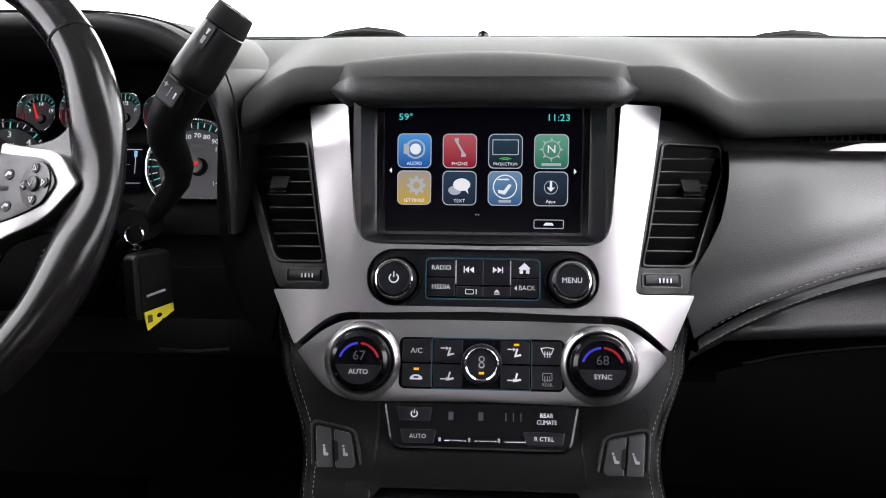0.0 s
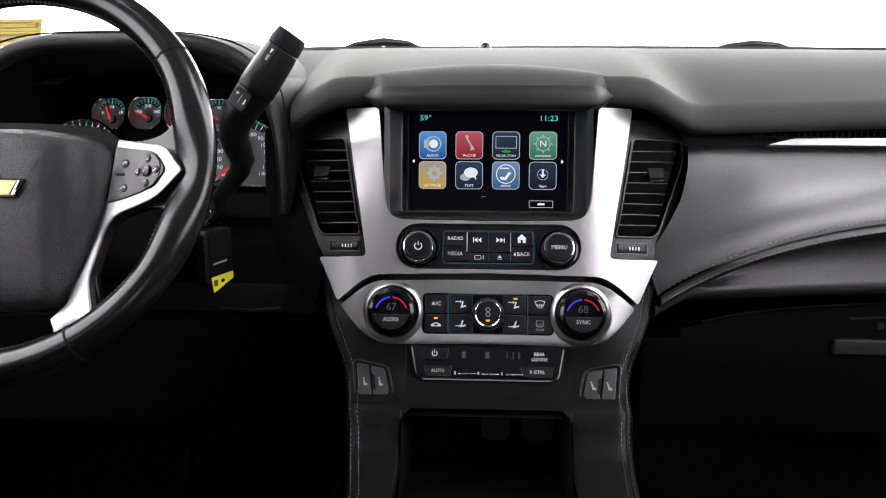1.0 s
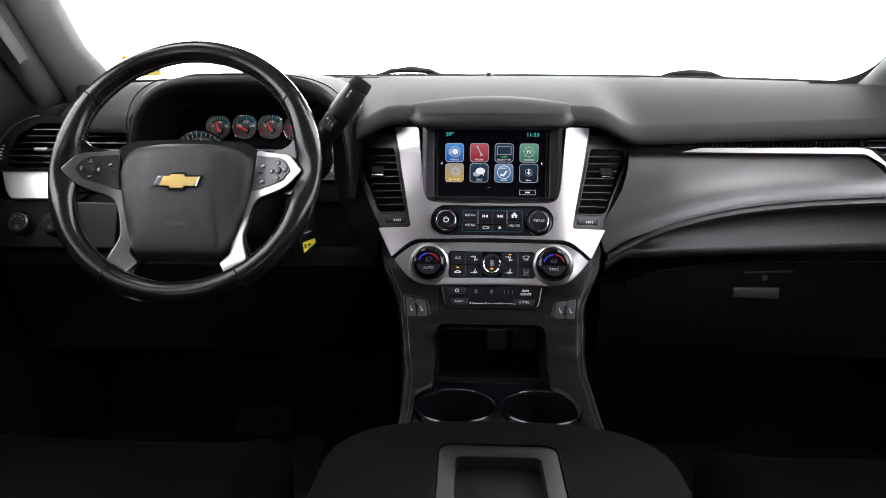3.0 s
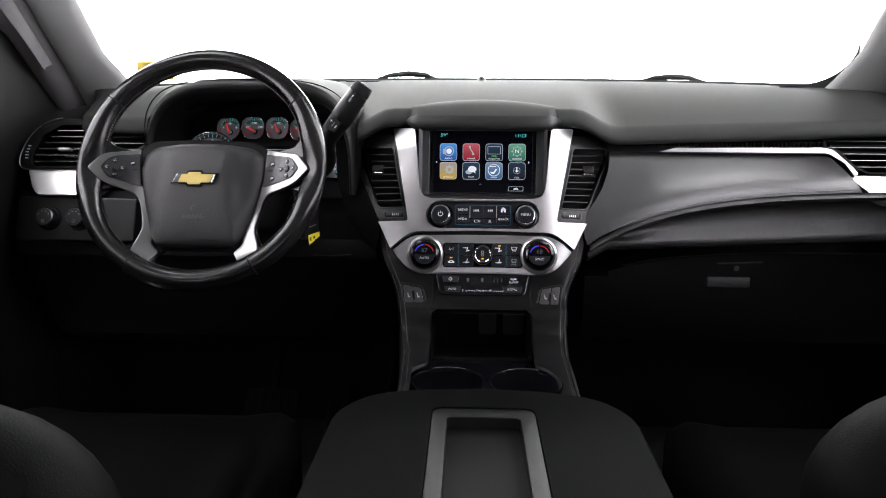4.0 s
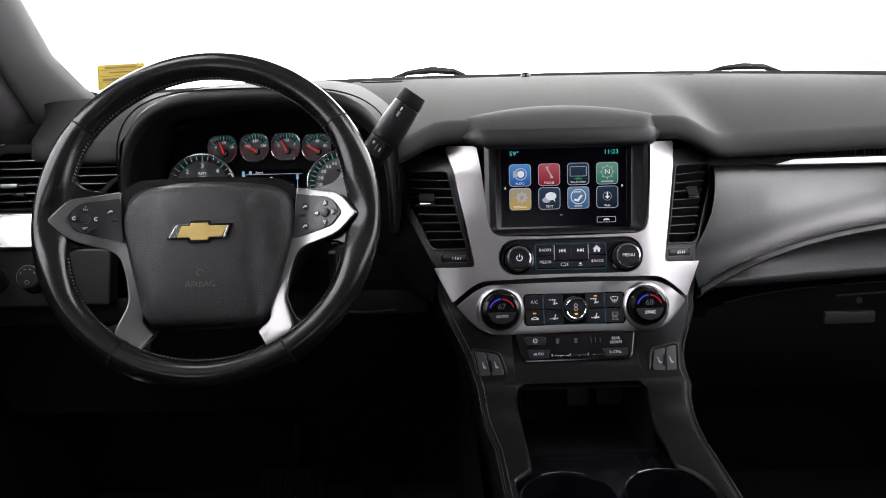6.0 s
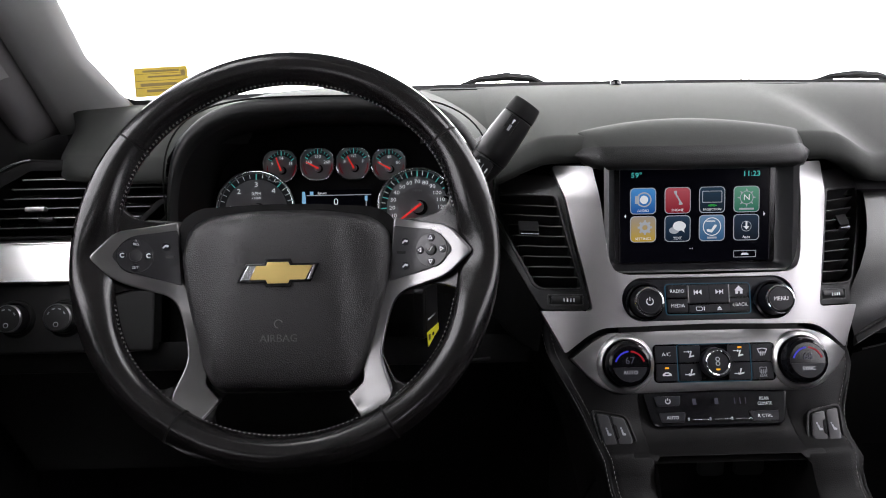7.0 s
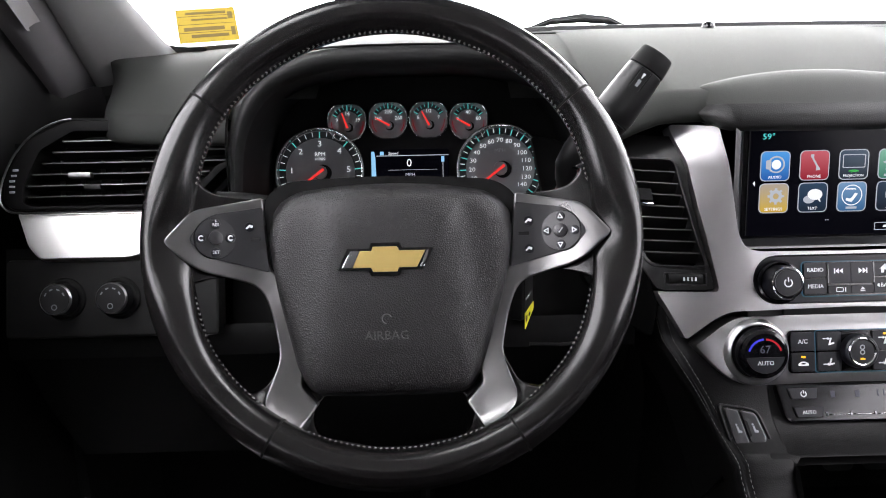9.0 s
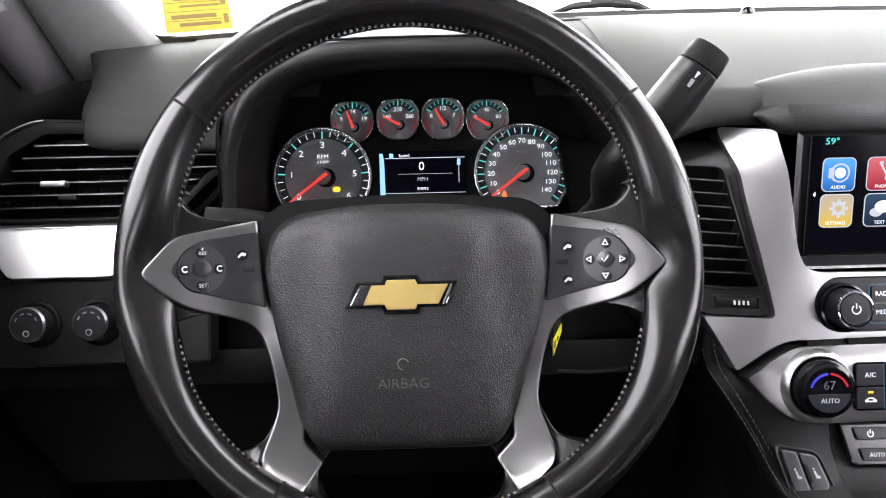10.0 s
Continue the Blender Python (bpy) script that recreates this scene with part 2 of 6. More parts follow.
def crowned(bm, bend, xs, ys):
    """Cuts the piece along a grid and bends it by a height over (x, y)."""
    for axis, cuts in ((Vector((1, 0, 0)), xs), (Vector((0, 1, 0)), ys)):
        for c in cuts:
            bmesh.ops.bisect_plane(bm, geom=bm.verts[:] + bm.edges[:] + bm.faces[:], plane_co=axis * c, plane_no=axis, dist=1e-6)
    for v in bm.verts:
        v.co.z += bend(v.co.x, v.co.y)
    return bm


def lathe(profile, n=32, sweep=360.0, start=0.0):
    """A turned piece about z from (radius, height) pairs."""
    bm = bmesh.new()
    full = abs(sweep - 360) < 1e-6
    cols = []
    for i in range(n if full else n + 1):
        a = radians(start + sweep * i / n)
        cols.append([bm.verts.new((r * math.cos(a), r * math.sin(a), z)) for r, z in profile])
    for i in range(n):
        c, d = cols[i], cols[(i + 1) % len(cols)]
        for k in range(len(profile) - 1):
            bm.faces.new((c[k], d[k], d[k + 1], c[k + 1]))
    return bm


def loft(sections, closed=False, cap=False):
    """A skin over rows of points, all rows of one length."""
    bm = bmesh.new()
    rows = [[bm.verts.new(p) for p in s] for s in sections]
    m = len(rows[0])
    for a, b in zip(rows, rows[1:]):
        for i in range(m if closed else m - 1):
            j = (i + 1) % m
            bm.faces.new((a[i], a[j], b[j], b[i]))
    if cap:
        bm.faces.new(rows[0])
        bm.faces.new(rows[-1])
    return bm


def tube(path, r, n=8, closed=False, flat=1.0, cap=True):
    """A round bar along a path; r is one radius or one for each point."""
    path = [Vector(p) for p in path]
    bm, rows, up = bmesh.new(), [], None
    for i, p in enumerate(path):
        if closed:
            d = path[(i + 1) % len(path)] - path[i - 1]
        else:
            d = path[min(i + 1, len(path) - 1)] - path[max(i - 1, 0)]
        d.normalize()
        if up is None:
            up = Vector((0, 0, 1)) if abs(d.z) < 0.9 else Vector((1, 0, 0))
        side = d.cross(up).normalized()
        up = side.cross(d).normalized()
        rr = r[i] if isinstance(r, (list, tuple)) else r
        rows.append([bm.verts.new(p + side * (rr * math.cos(a)) + up * (rr * flat * math.sin(a))) for a in (2 * math.pi * k / n for k in range(n))])
    pairs = list(zip(rows, rows[1:])) + ([(rows[-1], rows[0])] if closed else [])
    for a, b in pairs:
        for k in range(n):
            bm.faces.new((a[k], a[(k + 1) % n], b[(k + 1) % n], b[k]))
    if cap and not closed:
        bm.faces.new(rows[0])
        bm.faces.new(rows[-1])
    return bm


def box(w, d, h, bev=0.0, seg=2):
    """A block about its middle, with rounded edges."""
    bm = bmesh.new()
    bmesh.ops.create_cube(bm, size=1.0)
    bm.transform(Matrix.Diagonal((w, d, h, 1)))
    if bev:
        bmesh.ops.bevel(bm, geom=bm.edges[:], offset=bev, segments=seg, affect="EDGES", profile=0.5, clamp_overlap=True)
    return bm


def moved(bm, m):
    bm.transform(m)
    return bm


def joined(*bms):
    out = bmesh.new()
    for b in bms:
        tmp = bpy.data.meshes.new("tmp")
        b.to_mesh(tmp)
        b.free()
        out.from_mesh(tmp)
        bpy.data.meshes.remove(tmp)
    return out


def lettering(text, size, align="CENTER", thick=0.00015, wide=1.0):
    c = bpy.data.curves.new("letters", "FONT")
    c.body, c.size, c.align_x, c.align_y, c.extrude, c.resolution_u = text, size, align, "CENTER", thick, 2
    ob = new("letters", c)
    bpy.context.view_layer.update()
    me = bpy.data.meshes.new_from_object(ob)
    bm = bmesh.new()
    bm.from_mesh(me)
    bm.transform(Matrix.Diagonal((wide, 1, 1, 1)))
    bpy.data.objects.remove(ob)
    bpy.data.meshes.remove(me)
    bpy.data.curves.remove(c)
    return bm


def words(text, size, material, parent, m, align="CENTER", wide=1.0):
    return part("lettering", lettering(text, size, align, wide=wide), material, parent, "", m)


def stitches(path, parent, length=0.0042, gap=0.0022, r=0.00055, name="stitching", material=None):
    """A seam of thread, stitch by stitch, along a path."""
    path = [Vector(p) for p in path]
    bm, run, on = bmesh.new(), 0.0, True
    pts, dist = path, [0.0]
    for a, b in zip(pts, pts[1:]):
        dist.append(dist[-1] + (b - a).length)

    def where(s):
        for i in range(len(dist) - 1):
            if s <= dist[i + 1]:
                u = (s - dist[i]) / max(1e-9, dist[i + 1] - dist[i])
                return pts[i].lerp(pts[i + 1], u)
        return pts[-1]
    s, verts, faces = 0.0, [], []
    while s < dist[-1] - length:
        a, b = where(s), where(s + length)
        d = (b - a).normalized()
        n1 = d.orthogonal().normalized()
        n2 = d.cross(n1)
        base = len(verts)
        for p, k in ((a, 0.4), ((a + b) / 2, 1.0), (b, 0.4)):
            verts += [p + (n1 * math.cos(q) + n2 * math.sin(q)) * r * k for q in (0, 2.094, 4.189)]
        for j in (0, 3):
            for i in range(3):
                faces.append((base + j + i, base + j + (i + 1) % 3, base + j + 3 + (i + 1) % 3, base + j + 3 + i))
        s += length + gap
    me = bpy.data.meshes.new(name)
    me.from_pydata([tuple(v) for v in verts], [], faces)
    bm.free()
    ob = link(name, me, material or THREAD, parent)
    ob["kind"] = "stuff"
    return ob


def smooth(u):
    u = max(0.0, min(1.0, u))
    return u * u * (3 - 2 * u)


def spread(a, b, n):
    return [a + (b - a) * i / (n - 1) for i in range(n)]

# ---------------------------------------------------------------- the studio and the shell of the cabin
ground = part("ground", moved(box(14, 14, 0.1), Matrix.Translation((0, 0, -0.66))), STUDIOFLOOR)
tagged(ground, "pale grey studio floor under the vehicle", "floor", kind="structure")
backdrop = part("backdrop", moved(box(5.4, 0.1, 3.4), Matrix.Translation((0, 4.2, 1.05))), BACKDROP)
tagged(backdrop, "plain white lit studio backdrop ahead of the vehicle", "backdrop", kind="structure")
# glowing side walls added as light; lengths tuned to reflections in the cabin
for sx, nm, y0, y1 in ((-1, "wall_west", -2.4, 4.2), (1, "wall_east", -4.9, 4.2)):
    w = part(nm, moved(box(0.1, y1 - y0, 4.4), Matrix.Translation((sx * 2.75, (y0 + y1) / 2, 1.6))), LIGHTWALLEAST if sx > 0 else LIGHTWALL)
    tagged(w, "glowing white side wall added to light the cabin", "wall", kind="structure")
# unseen glowing panels, added overhead to whiten the silver trim
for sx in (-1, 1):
    w = part("added_glow_west" if sx < 0 else "added_glow_east", moved(box(1.5, 3.4, 0.08), Matrix.Translation((sx * 1.95, -0.9, 3.75))), LIGHTSTRIP)
    tagged(w, "unseen glowing panel added overhead beside the vehicle", "light panel", kind="structure")
# glowing rear wall, added behind to light the cabin from there
w = part("wall_south", moved(box(5.4, 0.1, 3.4), Matrix.Translation((0, -5.2, 1.05))), LIGHTREAR)
tagged(w, "glowing white rear wall added to light the cabin", "wall", kind="structure")
cabin_floor = part("floor", moved(box(1.78, 4.0, 0.05), Matrix.Translation((0, -0.96, -0.025))), CARPET)
tagged(cabin_floor, "black carpet of the cabin floor", "floor", kind="structure")
firewall = part("firewall", moved(box(1.78, 0.04, 0.78), Matrix.Translation((0, 1.0, 0.39))), SHADOWBLACK)
tagged(firewall, "black bulkhead behind the dashboard", "wall", kind="structure")
# unseen; its low opening keeps the rear wall's glare off the screen
rear = part("wall_rear", slab(rrect(1.84, 1.46, 0.05, cy=0.70), -0.03, 0.0, holes=[rrect(1.25, 0.24, 0.05, cy=0.80)]), SHADOWBLACK, m=plate(0, -2.90, 0.0, 0))
tagged(rear, "unseen dark tailgate with a low opening for rear light", "wall", kind="structure")
roof = part("ceiling", moved(box(1.5, 3.25, 0.05), Matrix.Translation((0, -1.33, 1.40))), HEADLINER)
tagged(roof, "pale grey cloth headliner", "ceiling", kind="structure")


def pillar_line(sx, z, inset=0.0):
    return Vector((sx * (0.759 - (0.040 if sx > 0 else 0.0) - 0.064 * (z - 0.82) + inset), 0.828 - 1.075 * (z - 0.82), z))


def windshield():
    rows = []
    for i in range(13):
        u = -1 + 2 * i / 12
        row = []
        for j in range(7):
            z = 0.79 + 0.60 * j / 6
            p = pillar_line(-1, z)
            p.x = -p.x
            bow = 0.165 * (1 - abs(u) ** 2.2)
            row.append((u * (p.x + 0.03), p.y + 0.012 + bow, z))
        rows.append(row)
    return loft(rows)


ws = part("window_1", windshield(), GLASS)
ws.visible_shadow = False
tagged(ws, "clear raked windscreen above the dashboard", "windscreen", kind="structure")


def side_shell(sx):
    """Door, its window and the upper frame on one side."""
    door = thing("door_1" if sx < 0 else "door_2", (sx * 0.9, 0.0, 0.0), "black plastic front door trim with an armrest", "door", kind="structure")
    prof = [(0.02, 0.90), (0.25, 0.895), (0.40, 0.885), (0.60, 0.875), (0.70, 0.868), (0.775, 0.872), (0.80, 0.885)]
    rows = []
    for y in spread(-1.20, 0.80, 13):
        rise = -0.03 + 0.16 * smooth((y - 0.45) / 0.25)
        row = [(sx * x, y, z + (rise if z > 0.7 else 0)) for z, x in prof]
        rows.append(row + [(sx * 0.94, y, 0.80 + rise), (sx * 0.94, y, 0.02)])
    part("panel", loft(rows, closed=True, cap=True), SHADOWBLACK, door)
    arm = []
    for y in spread(-0.70, 0.36, 8):
        k = smooth((0.38 - y) / 0.12)
        arm.append([(sx * 0.90, y, 0.40), (sx * (0.87 - 0.055 * k), y, 0.42), (sx * (0.865 - 0.075 * k), y, 0.47), (sx * (0.87 - 0.06 * k), y, 0.495), (sx * 0.90, y, 0.50)])
    part("armrest", loft(arm, closed=True, cap=True), PLASTIC, door)
    # added panel that stops studio light leaking into the footwell
    k = part("trim_block_left" if sx < 0 else "trim_block_right", moved(box(0.05, 0.30, 0.80), Matrix.Translation((sx * 0.905, 0.90, 0.40))), SHADOWBLACK)
    tagged(k, "black panel added to keep studio light out of the footwell", "trim", kind="structure")
    part("mirror_sail", moved(slab(rounded([(0.585, 0.78), (0.84, 0.78), (0.84, 0.86), (0.76, 1.00), (0.66, 1.10), (0.61, 1.08)], 0.02), -0.01, 0.01), Matrix.Translation((sx * 0.905, 0, 0)) @ Matrix(((0, 0, 1, 0), (1, 0, 0, 0), (0, 1, 0, 0), (0, 0, 0, 1)))), SHADOWBLACK, door, "black corner panel of the door window")
    pane = loft([[(sx * 0.925, y, z) for z in (0.80, 1.05, 1.33)] for y in (-1.20, 0.0, 0.60)])
    g = part("pane", pane, GLASS, door)
    g.visible_shadow = False
    # unseen rear quarter of the body, added to hold back light, closed but for its glass
    b = part("wall_left_rear" if sx < 0 else "wall_right_rear", slab(rrect(1.66, 1.40, 0.03, cx=-2.07, cy=0.70), -0.02, 0.02, holes=[rrect(0.95, 0.40, 0.06, cx=-1.86, cy=1.06)]), SHADOWBLACK, m=Matrix.Translation((sx * 0.92, 0, 0)) @ Matrix(((0, 0, 1, 0), (1, 0, 0, 0), (0, 1, 0, 0), (0, 0, 0, 1))))
    tagged(b, "unseen dark body side that holds back light round the rear door glass", "wall", kind="structure")
    g = part("window_2" if sx < 0 else "window_3", loft([[(sx * 0.93, y, z) for z in (0.84, 1.06, 1.28)] for y in (-2.36, -1.9, -1.36)]), DARKGLASS)
    tagged(g, "dark tinted rear door window", "window", kind="structure")
    b = part("trim_roof_rail", moved(box(0.20, 3.2, 0.05), Matrix.Translation((sx * 0.83, -1.30, 1.365)) @ Matrix.Rotation(radians(sx * 25), 4, "Y")), PILLAR)
    tagged(b, "pale grey roof rail trim above the side windows", "trim", kind="structure")
    b = part("trim_centre_pillar", moved(box(0.05, 0.14, 0.62), Matrix.Translation((sx * 0.90, -1.25, 1.06))), PILLAR)
    tagged(b, "pale grey pillar trim between the side windows", "trim", kind="structure")
    # front pillar: a pale roll along the edge of the windscreen, a valley with its shade in a darker colour, then the
    # door frame's edge
    roll, seal_rows, strip = [], [], []
    for z in spread(0.765, 1.37, 14):
        p = pillar_line(sx, z)
        f = p.x - sx * 0.050 * smooth((0.85 - z) / 0.085)
        roll.append([(f + sx * 0.014, p.y + 0.035, z), (f + sx * 0.002, p.y + 0.006, z + 0.003), (f + sx * 0.001, p.y - 0.004, z + 0.003), (f + sx * 0.014, p.y - 0.018, z), (p.x + sx * 0.034, p.y - 0.031, z - 0.004), (p.x + sx * 0.052, p.y - 0.038, z - 0.008), (p.x + sx * 0.066, p.y - 0.037, z - 0.010), (p.x + sx * 0.074, p.y - 0.030, z - 0.010)])
        seal_rows.append([(p.x + sx * 0.071, p.y - 0.028, z - 0.008), (p.x + sx * 0.076, p.y - 0.046, z - 0.01), (p.x + sx * 0.095, p.y - 0.080, z - 0.02), (p.x + sx * 0.13, p.y - 0.09, z), (p.x + sx * 0.13, p.y + 0.03, z)])
    for z in spread(0.845, 1.37, 12):
        p = pillar_line(sx, z)
        k = 0.06 + 0.94 * smooth((z - 0.845) / 0.24)
        strip.append([(p.x + sx * 0.080, p.y - 0.050, z - 0.01), (p.x + sx * (0.080 + 0.004 * k), p.y - 0.066, z - 0.012), (p.x + sx * (0.080 + 0.014 * k), p.y - 0.078, z - 0.016), (p.x + sx * (0.080 + 0.028 * k), p.y - 0.084, z - 0.02), (p.x + sx * (0.080 + 0.034 * k), p.y - 0.076, z - 0.02)])
    b = part("trim_front_pillar_left" if sx < 0 else "trim_front_pillar_right", loft(roll), PILLAR, sharp=70)
    tagged(b, "pale grey windscreen pillar trim", "pillar", kind="structure")
    b = part("trim_door_seal_left" if sx < 0 else "trim_door_seal_right", loft(seal_rows), DOORTRIM, sharp=70)
    tagged(b, "door seal and shaded back of the windscreen pillar in dark grey", "seal", kind="structure")
    b = part("trim_door_frame_left" if sx < 0 else "trim_door_frame_right", loft(strip), DOORTRIM, sharp=70)
    tagged(b, "grey edge of the door frame beside the pillar", "trim", kind="structure")
    # black printed corner of the windscreen
    rows = []
    for k in range(13):
        a = math.pi / 2 * k / 12
        x = sx * (0.690 + 0.104 * math.sin(a) if sx < 0 else 0.600 + 0.150 * math.sin(a))
        z = 0.8005 + (0.068 if sx < 0 else 0.09) * (1 - math.cos(a)) ** 1.15
        rows.append([(x, 0.862, z), (x + sx * 0.02, 0.866, 0.755)])
    b = part("trim_screen_corner_left" if sx < 0 else "trim_screen_corner_right", loft(rows), RUBBER)
    tagged(b, "black border in the lower corner of the windscreen", "border", kind="structure")
    return door


for s in (-1, 1):
    side_shell(s)

# ---------------------------------------------------------------- dashboard
dash = thing("dashboard", (0, 0.80, 0.40), "black soft-touch dashboard with stitched leather and silver trim", "dashboard")


def lip_z(x):
    a = abs(x)
    return 0.700 + 0.032 * smooth((0.245 - a) / 0.085) + 0.014 * max(0.0, a - 0.24) / 0.4


def lip_y(x):
    return 0.648 - 0.03 * smooth((0.26 - abs(x)) / 0.1) + 0.17 * max(0.0, (abs(x) - 0.715) / 0.085) ** 2.2


def rear_y(x):
    return 0.995 - 0.16 * (abs(x) / 0.78) ** 2.4


def top_z(y):
    return 0.767 + 0.144 * (y - 0.66)


def pad_row(x):
    """Front edge, roll and flat of the pad; the flat sinks towards the visor's tips."""
    yl, zl, yr = lip_y(x), lip_z(x), rear_y(x)
    row = [(x, yl + 0.035, zl - 0.010), (x, yl + 0.006, zl - 0.009), (x, yl + 0.001, zl - 0.005), (x, yl, zl + 0.001), (x, yl + 0.0015, zl + 0.008), (x, yl + 0.0055, zl + 0.016)]
    y0, z0, zr = yl + 0.0105, zl + 0.0215, top_z(yr)
    for i in range(16):
        u = (i / 15) ** 1.4
        row.append((x, y0 + (yr - y0) * u, z0 + (zr - z0) * (1 - (1 - u) ** 1.55)))
    row.append((x, yr + 0.012, top_z(yr) - 0.03))
    return row


part("upper_pad", loft([pad_row(x) for x in spread(-0.226, 0.80, 60)]), PAD, dash, "matt charcoal soft upper pad", sharp=60)
part("upper_pad", loft([pad_row(x) for x in spread(-0.80, -0.616, 14)]), PAD, dash, "matt charcoal soft upper pad", sharp=60)
for x0, x1 in ((-0.315, -0.222), (-0.622, -0.53)):
    part("pad_fill", loft([[(px, py, pz - 0.0012) for px, py, pz in pad_row(x)[10:]] for x in spread(x0, x1, 6)]), PAD, dash, sharp=60)
seal = []
for x in spread(-0.80, 0.80, 41):
    y = rear_y(x)
    seal.append([(x, y + 0.004, top_z(y) - 0.004), (x, y + 0.008, top_z(y) + 0.005), (x, y + 0.05, top_z(y) + 0.006), (x, y + 0.05, top_z(y) - 0.02)])
part("rear_seal", loft(seal), RUBBER, dash, "black strip along the foot of the windscreen")
vent_slot = part("defrost_slot", moved(box(0.60, 0.012, 0.004, 0.001), Matrix.Translation((0.0, 0.955, top_z(0.955) + 0.0005)) @ Matrix.Rotation(radians(8), 4, "X")), SHADOWBLACK, dash)

# visor over the screen: a brow that tapers to a point at each end
visor_front, visor_top = [], []
for x in [0.147 * math.sin(radians(a)) for a in spread(-90, 90, 45)]:
    a = abs(x) / 0.147
    end = smooth((a - 0.76) / 0.24)
    yf = 0.578 + 0.020 * a ** 3 + 0.030 * end
    zb = 0.7185 + 0.0155 * end
    zc = 0.7435 - 0.0075 * end
    # the seam runs along a shallow arch and then down to the tip
    yb = 0.672 - 0.030 * min(1.0, a / 0.89) ** 2 - 0.010 * smooth((a - 0.86) / 0.14)
    zs = 0.7705 - 0.0130 * min(1.0, a / 0.89) ** 2 - 0.0215 * smooth((a - 0.86) / 0.14)
    visor_front.append([(x, yf + 0.050, zb - 0.002), (x, yf + 0.010, zb - 0.0012), (x, yf + 0.003, zb), (x, yf, zb + (zc - zb) * 0.22), (x, yf + 0.0015, zb + (zc - zb) * 0.5), (x, yf + 0.006, zb + (zc - zb) * 0.78), (x, yf + 0.0135, zc)])
    row = [(x, yf + 0.0135, zc)]
    for u in (0.06, 0.14, 0.25, 0.4, 0.55, 0.7, 0.85, 1.0):
        y = yf + 0.0135 + (yb - yf - 0.0135) * u
        row.append((x, y, zc + (zs - zc) * (1 - (1 - u) ** 1.9)))
    visor_top.append(row + [(x, yb + 0.0012, zs - 0.0015), (x, yb + 0.0016, zs - 0.016)])
# front roll is darker than the top: its shade is in the colour
part("screen_visor", loft(visor_front), SHADEDHIDE, dash, "grained front roll of the visor over the touchscreen, darkened by shade", sharp=60)
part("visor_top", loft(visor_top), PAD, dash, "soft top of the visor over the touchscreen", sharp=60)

# face under the pad
D = plate(0, 0.655, 0.67, 19.3)


def face_y(z):
    return 0.655 + 0.35 * (z - 0.67)


def groove(sx):
    rows = [[(sx * x, face_y(0.70) + 0.012, 0.712), (sx * x, face_y(0.69) + 0.016, 0.690), (sx * x, face_y(0.675) + 0.014, 0.672)] for x in spread(0.20, 0.86, 8)]
    return loft(rows)


part("upper_groove", groove(1), SHADOWBLACK, dash)
grille = joined(*[moved(box(0.0016, 0.010, 0.0075), Matrix.Translation((x, face_y(0.690) + 0.006, 0.6925))) for x in spread(0.305, 0.62, 46)],
                *[moved(box(0.32, 0.0024, 0.0011), Matrix.Translation((0.463, face_y(z) + 0.0005, z))) for z in (0.6885, 0.6975)])
part("defrost_grille", grille, SHADOWBLACK, dash, "fine black grille above the silver strip")


DB = plate(0, face_y(0.615) - 0.004, 0.615, 34)


def strip_outline():
    return rounded([(0.315, 0.0085), (0.345, 0.016), (0.605, 0.018), (0.622, 0.014), (0.655, -0.018), (0.664, -0.030), (0.656, -0.034), (0.640, -0.010), (0.612, 0.0075)], 0.005, 3)


def block_outline(sx):
    pts = rounded([(0.672, 0.0285), (0.845, 0.0285), (0.828, -0.010), (0.815, -0.024), (0.722, -0.024), (0.704, -0.018), (0.655, 0.024)] if sx < 0 else [(0.660, 0.0285), (0.86, 0.0285), (0.86, -0.024), (0.705, -0.024), (0.690, -0.018), (0.648, 0.024)], 0.005, 3)
    return pts if sx > 0 else mirror_x(pts)


part("silver_trim", slab(strip_outline(), -0.01, 0.006, 0.0025), SILVER, dash, "satin silver trim strip", D)
for sx in (-1, 1):
    part("silver_block", slab(block_outline(sx), -0.012, 0.004, 0.004, seg=3), LITSILVER, dash, "broad satin silver trim below the vent", DB)


def stitch_z(x):
    return 0.513 + 0.105 * (1 - math.exp(-(x - 0.198) / 0.15))


def seam_y(x):
    """The panel bellies out towards the seat along its seam, most beside the stack."""
    return 0.572 + 0.028 * smooth((x - 0.2) / 0.32)


def bellied(x, y, z, w):
    """Brings a point forward by the share w of the belly, along the ray from a mid-path camera position to fit its
    view.
    """
    k = (seam_y(x) - 0.619) * w / (y + 0.45)
    return (x + (x + 0.02) * k, y + (y + 0.45) * k, z + (z - 0.74) * k)


def mid_row(x):
    st = stitch_z(x)
    z1 = 0.676
    row = [(x, 0.690, z1 + 0.004), (x, 0.664, z1 + 0.002)]
    for u in (0.0, 0.06, 0.14, 0.24, 0.36, 0.5, 0.64, 0.78, 0.9, 1.0):
        z = z1 + (st - z1) * u
        row.append(bellied(x, 0.660 - 0.041 * math.sin(u * math.pi / 2), z, math.sin(u * math.pi / 2) ** 1.2))
    return row


